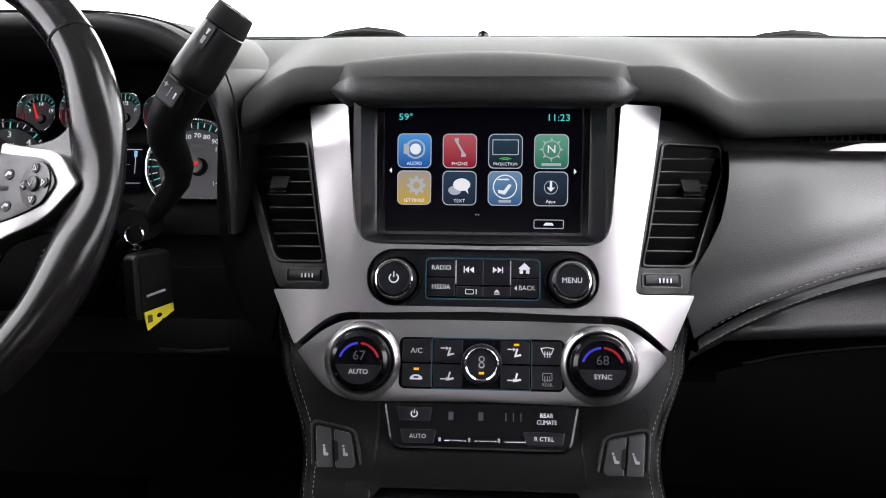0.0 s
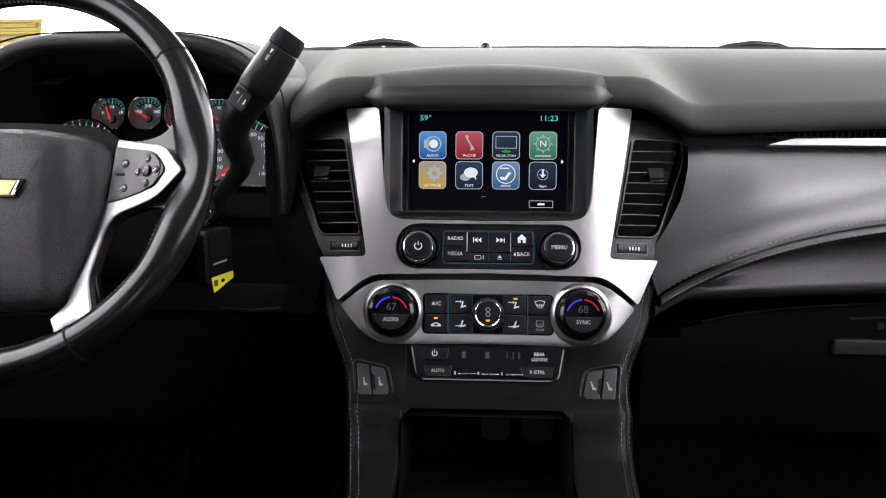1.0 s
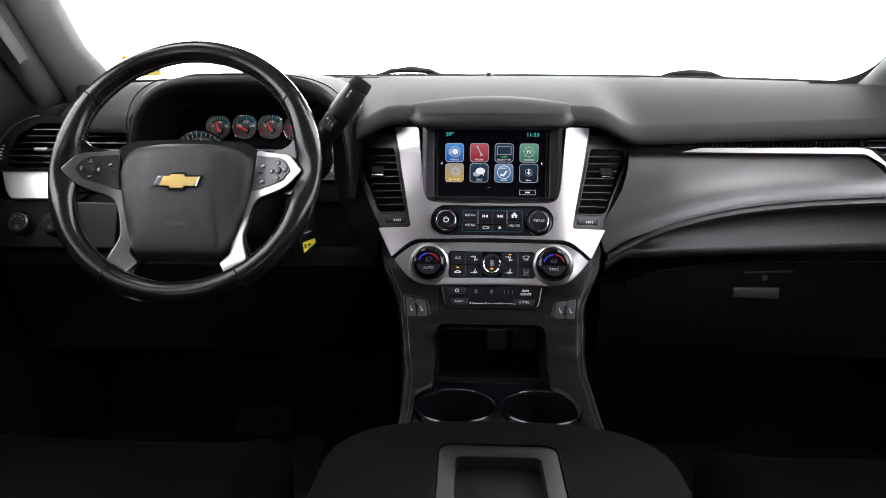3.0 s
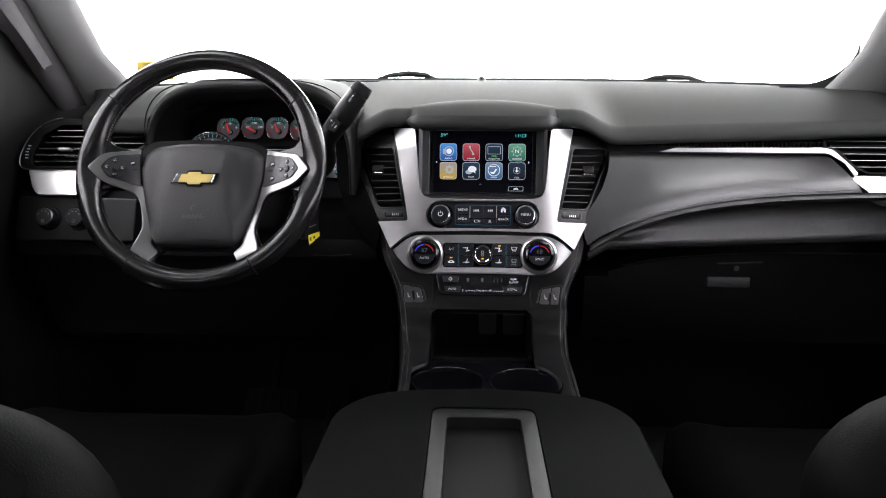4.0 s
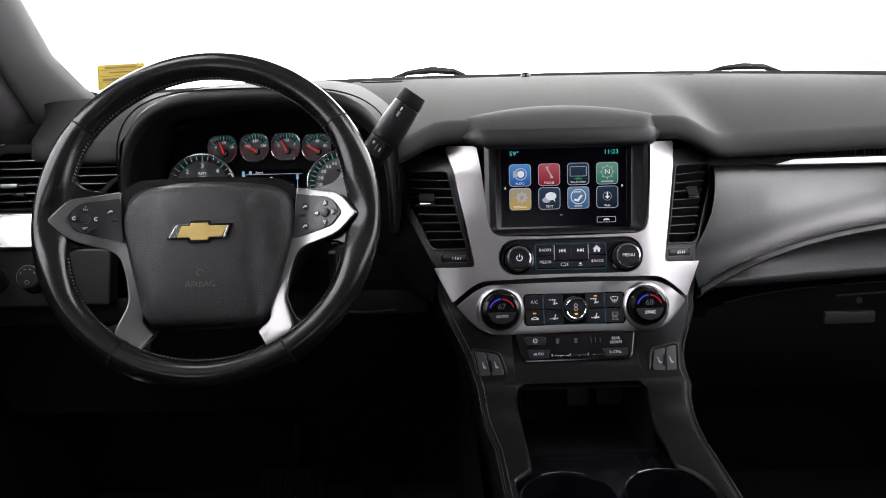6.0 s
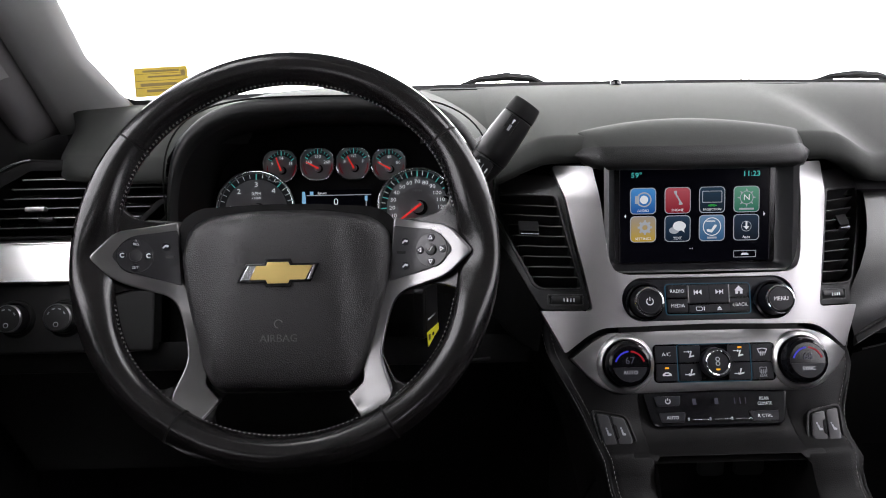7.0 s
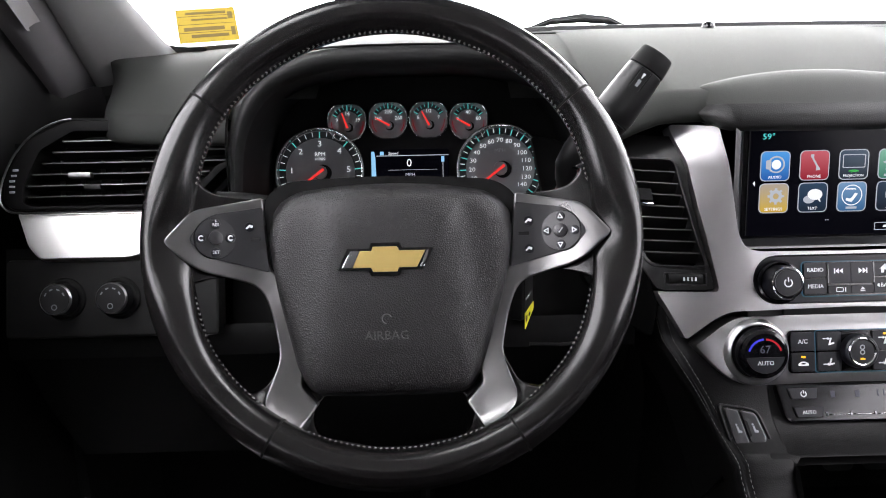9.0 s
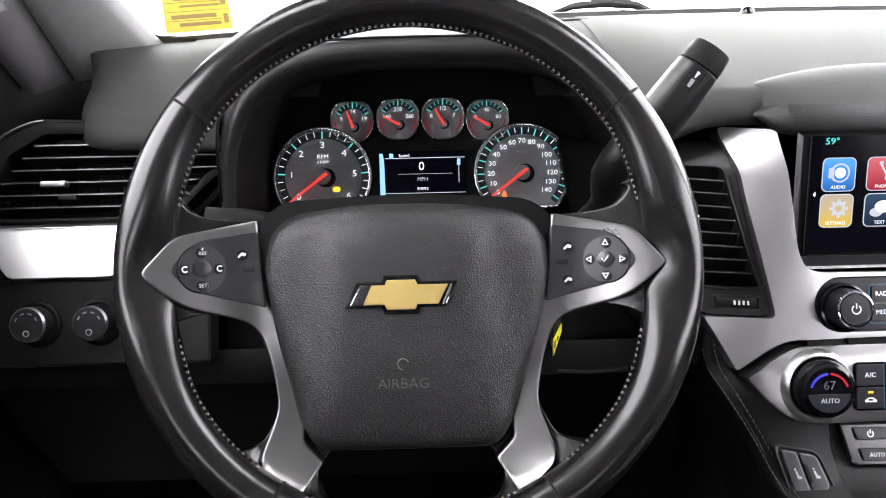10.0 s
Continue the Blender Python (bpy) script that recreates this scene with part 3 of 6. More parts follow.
def low_row(x):
    """From the stitched seam under its roll, then down a padded face to a soft ridge and under it."""
    st = stitch_z(x)
    zr = min(0.514 + 0.045 * (x - 0.3), st - 0.024)
    zm = (st - 0.019 + zr) / 2
    row = [(0.622, st - 0.0005, 1), (0.623, st - 0.004, 1), (0.619, st - 0.009, 1), (0.624, st - 0.015, 0.97), (0.640, st - 0.0175, 0.85), (0.654, st - 0.019, 0.7),
           (0.655, st - 0.022, 0.68), (0.650, zm, 0.66), (0.643, zr + 0.006, 0.64), (0.640, zr, 0.62), (0.642, zr - 0.006, 0.6), (0.650, zr - 0.011, 0.55), (0.665, zr - 0.015, 0.45), (0.70, zr - 0.017, 0.1)]
    return [bellied(x, y, z, w) for y, z, w in row]


def lid_z(x):
    return 0.4915 - 0.026 * math.exp(-(x - 0.2856) / 0.11)


xs = [0.1975 + 0.66 * (i / 40) ** 1.4 for i in range(41)]


def left_edge(x, z):
    """The leather panel leans away from the vent towards its lower corner."""
    return x + 0.032 * smooth((z - 0.55) / 0.12) * smooth((0.32 - x) / 0.1) - 0.014 * smooth(1 - abs(z - 0.56) / 0.06) * smooth((0.27 - x) / 0.07)


def right_edge_x(z):
    """The panel ends along the slanting silver trim."""
    return 0.616 + 0.62 * max(0.0, 0.676 - z)


part("mid_panel", loft([[(min(left_edge(p[0], p[2]), right_edge_x(p[2])), p[1], p[2]) for p in mid_row(x)] for x in spread(0.1975, 0.675, 41)]), LEATHER, dash, "stitched black leather passenger panel", sharp=60)
part("seam_roll", loft([low_row(x)[:6] for x in xs]), LOWERHIDE, dash, "soft roll under the stitched seam", sharp=60)
part("lower_pad", loft([low_row(x)[5:] for x in xs]), LOWERHIDE, dash, "padded lower roll below the stitched seam", sharp=60)
stitches([bellied(x, 0.6172, stitch_z(x) + 0.005, 1) for x in xs], dash)
stitches([bellied(x, 0.6182, stitch_z(x) - 0.009, 1) for x in xs], dash)
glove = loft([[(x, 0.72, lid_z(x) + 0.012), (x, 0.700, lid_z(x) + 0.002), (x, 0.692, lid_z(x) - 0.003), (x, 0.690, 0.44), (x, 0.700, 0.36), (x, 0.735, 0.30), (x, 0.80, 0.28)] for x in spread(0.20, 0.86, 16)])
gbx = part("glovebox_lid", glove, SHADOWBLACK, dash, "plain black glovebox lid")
# paler tube that puts the lid edge's highlight into the colour
part("lid_edge_glint", tube([(x, 0.6905, lid_z(x)) for x in spread(0.27, 0.80, 16)], 0.0012, 6), KNOBFACE, gbx, "rounded upper edge, its highlight in a paler tone")
part("latch", moved(box(0.0815, 0.012, 0.0195, 0.003), Matrix.Translation((0.469, 0.690, 0.433))), LATCHGREY, gbx, "grey glovebox latch plate")
part("lock", moved(lathe([(0.0, 0.003), (0.0045, 0.003), (0.0052, 0.0)], 16), plate(0.4835, 0.690, 0.4595, 0)), DIMEDGE, gbx)
part("catch_bar", moved(box(0.084, 0.006, 0.0022, 0.0008), Matrix.Translation((0.489, 0.690, 0.470)) @ Matrix.Rotation(radians(-2.5), 4, "Y")), LATCHGREY, gbx)

# driver's side lower face with its two rotary switches
part("switch_panel", moved(slab(rounded([(-0.855, -0.165), (-0.632, -0.165), (-0.632, -0.086), (-0.855, -0.082)], 0.006), -0.02, 0.004, 0.003), D), PLASTIC, dash, "black panel with rotary switches")
part("groove_panel", moved(slab([(-0.86, -0.087), (-0.60, -0.087), (-0.60, -0.070), (-0.86, -0.070)], -0.02, -0.006), D), SHADOWBLACK, dash)
for x, ang in ((-0.795, 20), (-0.738, 0)):
    k = at(D, x, -0.124, 0.004)
    base = part("switch_socket", moved(lathe([(0.0225, 0.0), (0.0215, 0.002), (0.019, 0.003), (0.018, -0.001), (0.0, -0.001)], 32), at(D, x + 0.002, -0.124, 0.004)), SHADOWBLACK, dash)
    knob = part("rotary_switch", moved(lathe([(0.0165, 0.0), (0.016, 0.014), (0.0148, 0.017), (0.0, 0.0175)], 32), k), KNOBFACE, dash, "black rotary switch with white marks")
    part("rim", moved(lathe([(0.0163, 0.0135), (0.0164, 0.0150), (0.0150, 0.0170)], 32), k), GUNMETAL, knob)
    for a in (-60, -20, 20, 60):
        part("mark", moved(box(0.0035, 0.0014, 0.0003), at(k, 0.0105 * math.sin(radians(a)), 0.0105 * math.cos(radians(a)), 0.0177, -a)), PRINTDIM, knob)
    part("mark", moved(lathe([(0.0022, 0.0), (0.0032, 0.0004), (0.0022, 0.0008)], 12), at(k, 0, -0.008, 0.0175)), PRINTDIM, knob)
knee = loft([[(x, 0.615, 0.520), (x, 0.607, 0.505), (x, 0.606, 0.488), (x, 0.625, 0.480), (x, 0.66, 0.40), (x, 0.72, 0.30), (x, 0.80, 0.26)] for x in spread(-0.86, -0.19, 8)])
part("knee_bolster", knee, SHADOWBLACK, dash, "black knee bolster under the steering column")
# black sheet standing in for the dark behind the face
part("shade_backing", loft([[(x, 0.705, 0.705), (x, 0.705, 0.50)] for x in (-0.88, -0.60)]), SHADOWBLACK, dash)
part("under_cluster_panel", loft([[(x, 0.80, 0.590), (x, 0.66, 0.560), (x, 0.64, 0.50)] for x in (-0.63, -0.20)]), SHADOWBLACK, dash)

# ---------------------------------------------------------------- instrument pod
POD_X = -0.4225


def arch(y, half, top, low, n=41, flare=0.0):
    pts = []
    for i in range(n):
        a = math.pi * i / (n - 1)
        c, s = math.cos(a), math.sin(a)
        x = half * math.copysign(abs(c) ** 0.55, c)
        z = low + (top - low) * abs(s) ** 0.55
        u = min(1, max(0, (z - 0.755) / (top - 0.755)))
        x += math.copysign(flare * (1 - u) ** 2, c)
        pts.append((POD_X - x, y, z))
    return pts


part("hood_lining", loft([arch(0.80, 0.176, 0.764, 0.60), arch(0.74, 0.177, 0.770, 0.60), arch(0.66, 0.179, 0.778, 0.60), arch(0.636, 0.181, 0.782, 0.60)]), SHADOWBLACK, dash, "inside of the hood, its shade in the black", sharp=60)
hood = part("hood_lip", loft([arch(0.636, 0.181, 0.782, 0.60), arch(0.629, 0.183, 0.786, 0.60), arch(0.626, 0.187, 0.793, 0.60), arch(0.629, 0.191, 0.800, 0.60), arch(0.638, 0.194, 0.8040, 0.60)]), SHADEDHIDE, dash, "black leather lip over the instruments", sharp=60)
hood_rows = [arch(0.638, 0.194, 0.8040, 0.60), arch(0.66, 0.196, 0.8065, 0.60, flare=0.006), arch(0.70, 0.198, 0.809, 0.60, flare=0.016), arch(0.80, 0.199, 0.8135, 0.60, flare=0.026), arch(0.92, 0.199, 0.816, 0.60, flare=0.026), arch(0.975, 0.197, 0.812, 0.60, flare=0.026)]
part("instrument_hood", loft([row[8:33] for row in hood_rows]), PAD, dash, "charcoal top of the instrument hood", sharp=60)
# flanks take the darker hide, which puts their shade into the colour
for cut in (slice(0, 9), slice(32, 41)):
    part("hood_flank", loft([row[cut] for row in hood_rows]), SHADEDHIDE, dash, "flank of the instrument hood, darkened by shade", sharp=60)
part("hood_piping", tube([p for p in arch(0.6375, 0.1945, 0.8046, 0.66)], 0.0011, 6), SHADOWBLACK, dash)
# thin bar added to give the bolster its line of highlight
part("knee_glint_bar", tube([(-0.304, 0.606, 0.4915), (-0.27, 0.604, 0.4905), (-0.236, 0.606, 0.493)], 0.0022, 8), PLASTIC, dash)

# ---------------------------------------------------------------- instrument cluster
cluster = thing("instrument_cluster", (-0.43, 0.78, 0.62), "black instrument cluster with six chrome-ringed dials", "instrument cluster")
C = plate(-0.43, 0.76, 0.68, 17)
part("face_plate", moved(slab(rrect(0.36, 0.24, 0.03, cy=0.0), -0.03, -0.016), C), SHADOWBLACK, cluster)


def dial(cx, cy, r, ring_pts, label):
    """A dial: face, chrome ring, hub; returns the face's frame and its object."""
    k = at(C, cx, cy, 0.0)
    g = part("dial", moved(slab(ring_pts(r * 0.96), -0.018, -0.010), k), DIALFACE, cluster, label)
    part("ring", moved(slab(ring_pts(r * 1.03), -0.018, 0.0, 0.001, holes=[ring_pts(r * 0.965)]), k), CHROME, g, "polished chrome ring")
    return k, g


def round_pts(r):
    """A round dial cut off flat at its foot."""
    return [(r * math.sin(radians(a)), r * math.cos(radians(a))) for a in spread(137, -137, 54)]


def cushion_pts(r):
    return rounded([(-r * 0.98, r * 0.45), (-r * 0.62, r * 0.90), (r * 0.62, r * 0.90), (r * 0.98, r * 0.45), (r * 0.98, -r * 0.35), (r * 0.55, -r * 0.95), (-r * 0.55, -r * 0.95), (-r * 0.98, -r * 0.35)], r * 0.35, 4)


def tick(g, k, r0, r1, ang, w, material):
    part("tick", moved(box(w, r1 - r0, 0.0004), at(k, (r0 + r1) / 2 * math.sin(radians(ang)), (r0 + r1) / 2 * math.cos(radians(ang)), -0.0086, -ang)), material, g)


def needle(g, k, ang, length, w, hub, back=0.25):
    # black disc under the hub, larger than it and set off to one side
    part("hub_offset_disc", moved(lathe([(hub * 1.25, 0), (hub * 1.2, 0.0012), (0, 0.0012)], 24), at(k, hub * 0.35, -hub * 0.1, -0.0098)), SHADOWBLACK, g)
    part("hub", moved(lathe([(hub, 0), (hub * 0.95, 0.0045), (0, 0.005)], 24), at(k, 0, 0, -0.0095)), DIALFACE, g)
    pts = [(-w / 2, -length * back), (w / 2, -length * back), (w * 0.25, length), (-w * 0.25, length)]
    part("needle", moved(slab(pts, -0.0042, -0.0030), at(k, 0, 0, 0, -ang)), NEEDLE, g, "red needle")


def big_dial(cx, values, first, last, needle_at, label, per, caption, sub=""):
    r = 0.0525
    k, g = dial(cx, -0.024, r, round_pts, label)
    part("track", moved(slab([(r * 0.95 * math.sin(radians(a)), r * 0.95 * math.cos(radians(a))) for a in spread(134, -134, 54)] + [(r * 0.80 * math.sin(radians(a)), r * 0.80 * math.cos(radians(a))) for a in spread(-134, 134, 54)], -0.0098, -0.0092), k), DIALRING, g)
    n = len(values) - 1
    for i in range(n * per + 1):
        a = first + (last - first) * i / (n * per)
        major = i % per == 0
        tick(g, k, r * (0.80 if major else 0.84), r * 0.945, a, 0.0013 if major else 0.0008, TEAL if major else DIALWHITE)
    for i, v in enumerate(values):
        a = first + (last - first) * i / n
        rr = r * (0.66 if len(v) < 3 else 0.62)
        words(v, 0.0098 if n < 8 else 0.0074, DIALWHITE, g, at(k, rr * math.sin(radians(a)), rr * math.cos(radians(a)), -0.0086), wide=1.15)
    words(caption, 0.0062, DIALWHITE if sub else PRINTDIM, g, at(k, 0, r * 0.42, -0.0086), wide=1.1)
    if sub:
        words(sub, 0.0042, DIALWHITE, g, at(k, 0, r * 0.31, -0.0086), wide=1.2)
    needle(g, k, needle_at, r * 0.92, 0.0034, 0.0085, 0.12)
    return k, g


kr, gr = big_dial(-0.110, list("0123456"), -128, 128, -127, "round rev counter with a grey face", 4, "RPM", "x1000")
part("warning_sign", moved(slab(rounded([(-0.004, -0.002), (-0.004, 0.001), (-0.002, 0.0025), (0.003, 0.0025), (0.0045, 0.0), (0.0035, -0.003), (-0.0025, -0.003)], 0.0008), -0.0095, -0.009), at(kr, 0.014, -0.0135)), AMBERDIM, gr)
km, gm = big_dial(0.109, [str(v) for v in range(0, 150, 10)], -128, 128, -127, "round speedometer with a grey face", 2, "MPH")
part("warning_sign", moved(slab(rounded([(-0.0035, -0.003), (0.0035, -0.003), (0.0012, 0.0035), (-0.0012, 0.0035)], 0.001), -0.0095, -0.009), at(km, -0.0205, -0.0235)), REDLAMP, gm)
SMALL = [(-0.076, 0.035, ("9", "14", "19"), -20, "battery"), (-0.0262, 0.0365, ("160", "210", "260"), -62, "temperature"),
         (0.0228, 0.0365, ("E", "1/2", "F"), -28, "fuel"), (0.0712, 0.034, ("0", "40", "80"), -60, "pressure")]
for cx, cy, marks, swing, nm in SMALL:
    k, g = dial(cx, cy, 0.0235, cushion_pts, f"small {nm} dial in a chrome ring")
    part("track", moved(slab([(0.0205 * math.sin(radians(a)), 0.0205 * math.cos(radians(a))) for a in spread(-62, 62, 13)] + [(0.0150 * math.sin(radians(a)), 0.0150 * math.cos(radians(a))) for a in spread(62, -62, 13)], -0.0098, -0.0092), k), DIALRING, g)
    for i, a in enumerate(spread(-58, 58, 9)):
        tick(g, k, 0.0155 if i % 4 == 0 else 0.0170, 0.0205, a, 0.0011 if i % 4 == 0 else 0.0007, TEAL)
    for v, a in zip(marks, (-68, 0, 68)):
        words(v, 0.0060, DIALWHITE, g, at(k, 0.0135 * math.sin(radians(a)), 0.0125 * math.cos(radians(a)) - 0.001, -0.0086))
    # glowing arcs painted in for the needle's light reflected near the ring
    for s in (-1, 1):
        part("red_glint", moved(slab([(s * 0.0195 * math.sin(radians(a)), 0.0195 * math.cos(radians(a))) for a in spread(85, 130, 8)] + [(s * 0.0188 * math.sin(radians(a)), 0.0188 * math.cos(radians(a))) for a in spread(130, 85, 8)], -0.0098, -0.0090), k), REDARC, g)
    needle(g, at(k, 0, -0.005), swing, 0.0175, 0.0026, 0.0045, 0.1)
info = part("info_display", moved(slab(rrect(0.095, 0.056, 0.002), -0.016, -0.010), at(C, -0.001, -0.026)), SCREENBLACK, cluster, "small lit information display")
ki = at(C, -0.001, -0.026, -0.0098)
part("rule", moved(box(0.088, 0.0009, 0.0002), at(ki, 0.003, 0.0205)), SCREENGREY, info)
part("rule", moved(box(0.060, 0.0004, 0.0002), at(ki, 0.003, 0.003)), SCREENGREY, info)
part("side_glow", moved(slab(rounded([(-0.047, -0.026), (-0.041, -0.026), (-0.042, 0.018), (-0.0435, 0.026), (-0.047, 0.026)], 0.001), 0, 0.0002), ki), SCREENBLUE, info)
words("Speed", 0.0050, SCREENWHITE, info, at(ki, -0.020, 0.0235))
words("0", 0.0135, SCREENWHITE, info, at(ki, -0.001, 0.011))
words("MPH", 0.0060, SCREENGREY, info, at(ki, 0.0, -0.003))
words("84092", 0.0050, SCREENWHITE, info, at(ki, 0.0, -0.0135))
part("rule", moved(box(0.088, 0.0007, 0.0002), at(ki, 0.003, -0.018)), SCREENGREY, info)
part("scroll_bar", moved(box(0.0008, 0.022, 0.0002), at(ki, 0.040, 0.004)), SCREENGREY, info)
part("scroll_mark", moved(slab([(-0.0018, 0.004), (0.0018, 0.004), (0.0018, -0.003), (-0.0018, -0.003)], 0, 0.0003), at(ki, 0.040, 0.015)), SCREENBLUE, info)
part("sign", moved(box(0.0045, 0.0045, 0.0002), at(ki, -0.034, 0.0235)), SCREENBLUE, info)

# ---------------------------------------------------------------- centre stack
stack = thing("centre_stack", (0, 0.60, 0.36), "silver-framed centre stack with touchscreen and controls", "centre stack")
S = plate(0, 0.53, 0.52, 18)
half = [(0.0, 0.034), (0.117, 0.0315), (0.131, 0.024), (0.143, 0.0135), (0.1535, 0.004), (0.1735, 0.050), (0.1255, 0.050), (0.1335, 0.100), (0.1425, 0.153), (0.1500, 0.209), (0.1165, 0.211), (0.1115, 0.155), (0.1075, 0.108), (0.1020, 0.094), (0.090, 0.0895), (0.0, 0.0885)]
rad = [0, 0.01, 0.01, 0.006, 0.003, 0.002, 0.006, 0.02, 0.02, 0.004, 0.004, 0.02, 0.01, 0.008, 0.01, 0]
outline = rounded(half, rad) + rounded([(-x, y) for x, y in reversed(half)], list(reversed(rad)))
stadium = [(sx * 0.0735 + 0.0225 * math.cos(radians(a)) + 0.001, 0.0615 + 0.0238 * math.sin(radians(a))) for sx, a0 in ((1, -90), (-1, 90)) for a in spread(a0, a0 + 180, 15)]


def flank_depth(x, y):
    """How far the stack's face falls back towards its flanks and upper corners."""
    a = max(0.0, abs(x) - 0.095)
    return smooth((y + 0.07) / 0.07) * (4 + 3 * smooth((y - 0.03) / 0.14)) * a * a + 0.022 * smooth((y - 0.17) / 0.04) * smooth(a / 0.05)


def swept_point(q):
    # fan is the opening camera position; depth changes follow its rays
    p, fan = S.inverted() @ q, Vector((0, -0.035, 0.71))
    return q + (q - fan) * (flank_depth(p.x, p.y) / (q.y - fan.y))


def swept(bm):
    """Slides the stack's flanks back along rays from the opening camera position, keeping that view's fit."""
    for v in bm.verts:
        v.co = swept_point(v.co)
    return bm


def flat(x, y):
    return 0.0


GRID_X = [k * 0.006 for k in range(-29, 30) if abs(k) > 13]
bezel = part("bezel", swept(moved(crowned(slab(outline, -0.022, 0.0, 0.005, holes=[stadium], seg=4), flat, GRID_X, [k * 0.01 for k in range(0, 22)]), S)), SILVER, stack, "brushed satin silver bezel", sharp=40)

# touchscreen
T = plate(0, 0.602, 0.664, 7.6)
surround = loft([[at(T, x, y, z).translation for x, y in rrect(w, h, r, 6, 0.0, cy)] for w, h, r, z, cy in ((0.220, 0.128, 0.010, 0.022, 0.000), (0.208, 0.124, 0.009, 0.020, 0.000), (0.192, 0.1165, 0.006, 0.003, 0.0), (0.186, 0.114, 0.004, 0.0005, 0.0))], closed=True)
part("screen_surround", surround, SURROUND, stack, "gloss black recess round the screen")
screen = part("touchscreen", slab(rrect(0.188, 0.116, 0.004), -0.006, 0.0), PIANO, stack, "lit touchscreen with eight icons", T)
part("display", slab(rrect(0.1715, 0.109, 0.002), -0.002, 0.0004), SCREENBLACK, screen, "", T)
for sx in (-1, 1):
    part("edge_line", moved(box(0.0008, 0.108, 0.0006), at(T, sx * 0.0868, 0, 0.0006)), SOFTTOUCH, screen)
words("59\u00b0", 0.0082, SCREENCYAN, screen, at(T, -0.0675, 0.0455, 0.0007), wide=1.15)
words("11:23", 0.0082, SCREENCYAN, screen, at(T, 0.0655, 0.0452, 0.0007), wide=1.15)


def glyph(bm, o, k, material=None, z=0.0012):
    part("symbol", moved(bm, at(k, 0, 0, z)), material or SCREENWHITE, o)


ICONS = [("AUDIO", 0, 0, (0.01, 0.10, 0.42), (0.08, 0.34, 0.80)), ("PHONE", 1, 0, (0.28, 0.005, 0.02), (0.55, 0.10, 0.13)), ("PROJECTION", 2, 0, (0.003, 0.010, 0.02), (0.02, 0.05, 0.09)), ("", 3, 0, (0.02, 0.17, 0.11), (0.14, 0.40, 0.27)),
         ("SETTINGS", 0, 1, (0.62, 0.40, 0.03), (0.42, 0.36, 0.30)), ("TEXT", 1, 1, (0.003, 0.012, 0.03), (0.02, 0.05, 0.10)), ("", 2, 1, (0.03, 0.12, 0.28), (0.16, 0.30, 0.50)), ("Apps", 3, 1, (0.002, 0.006, 0.015), (0.015, 0.035, 0.07))]
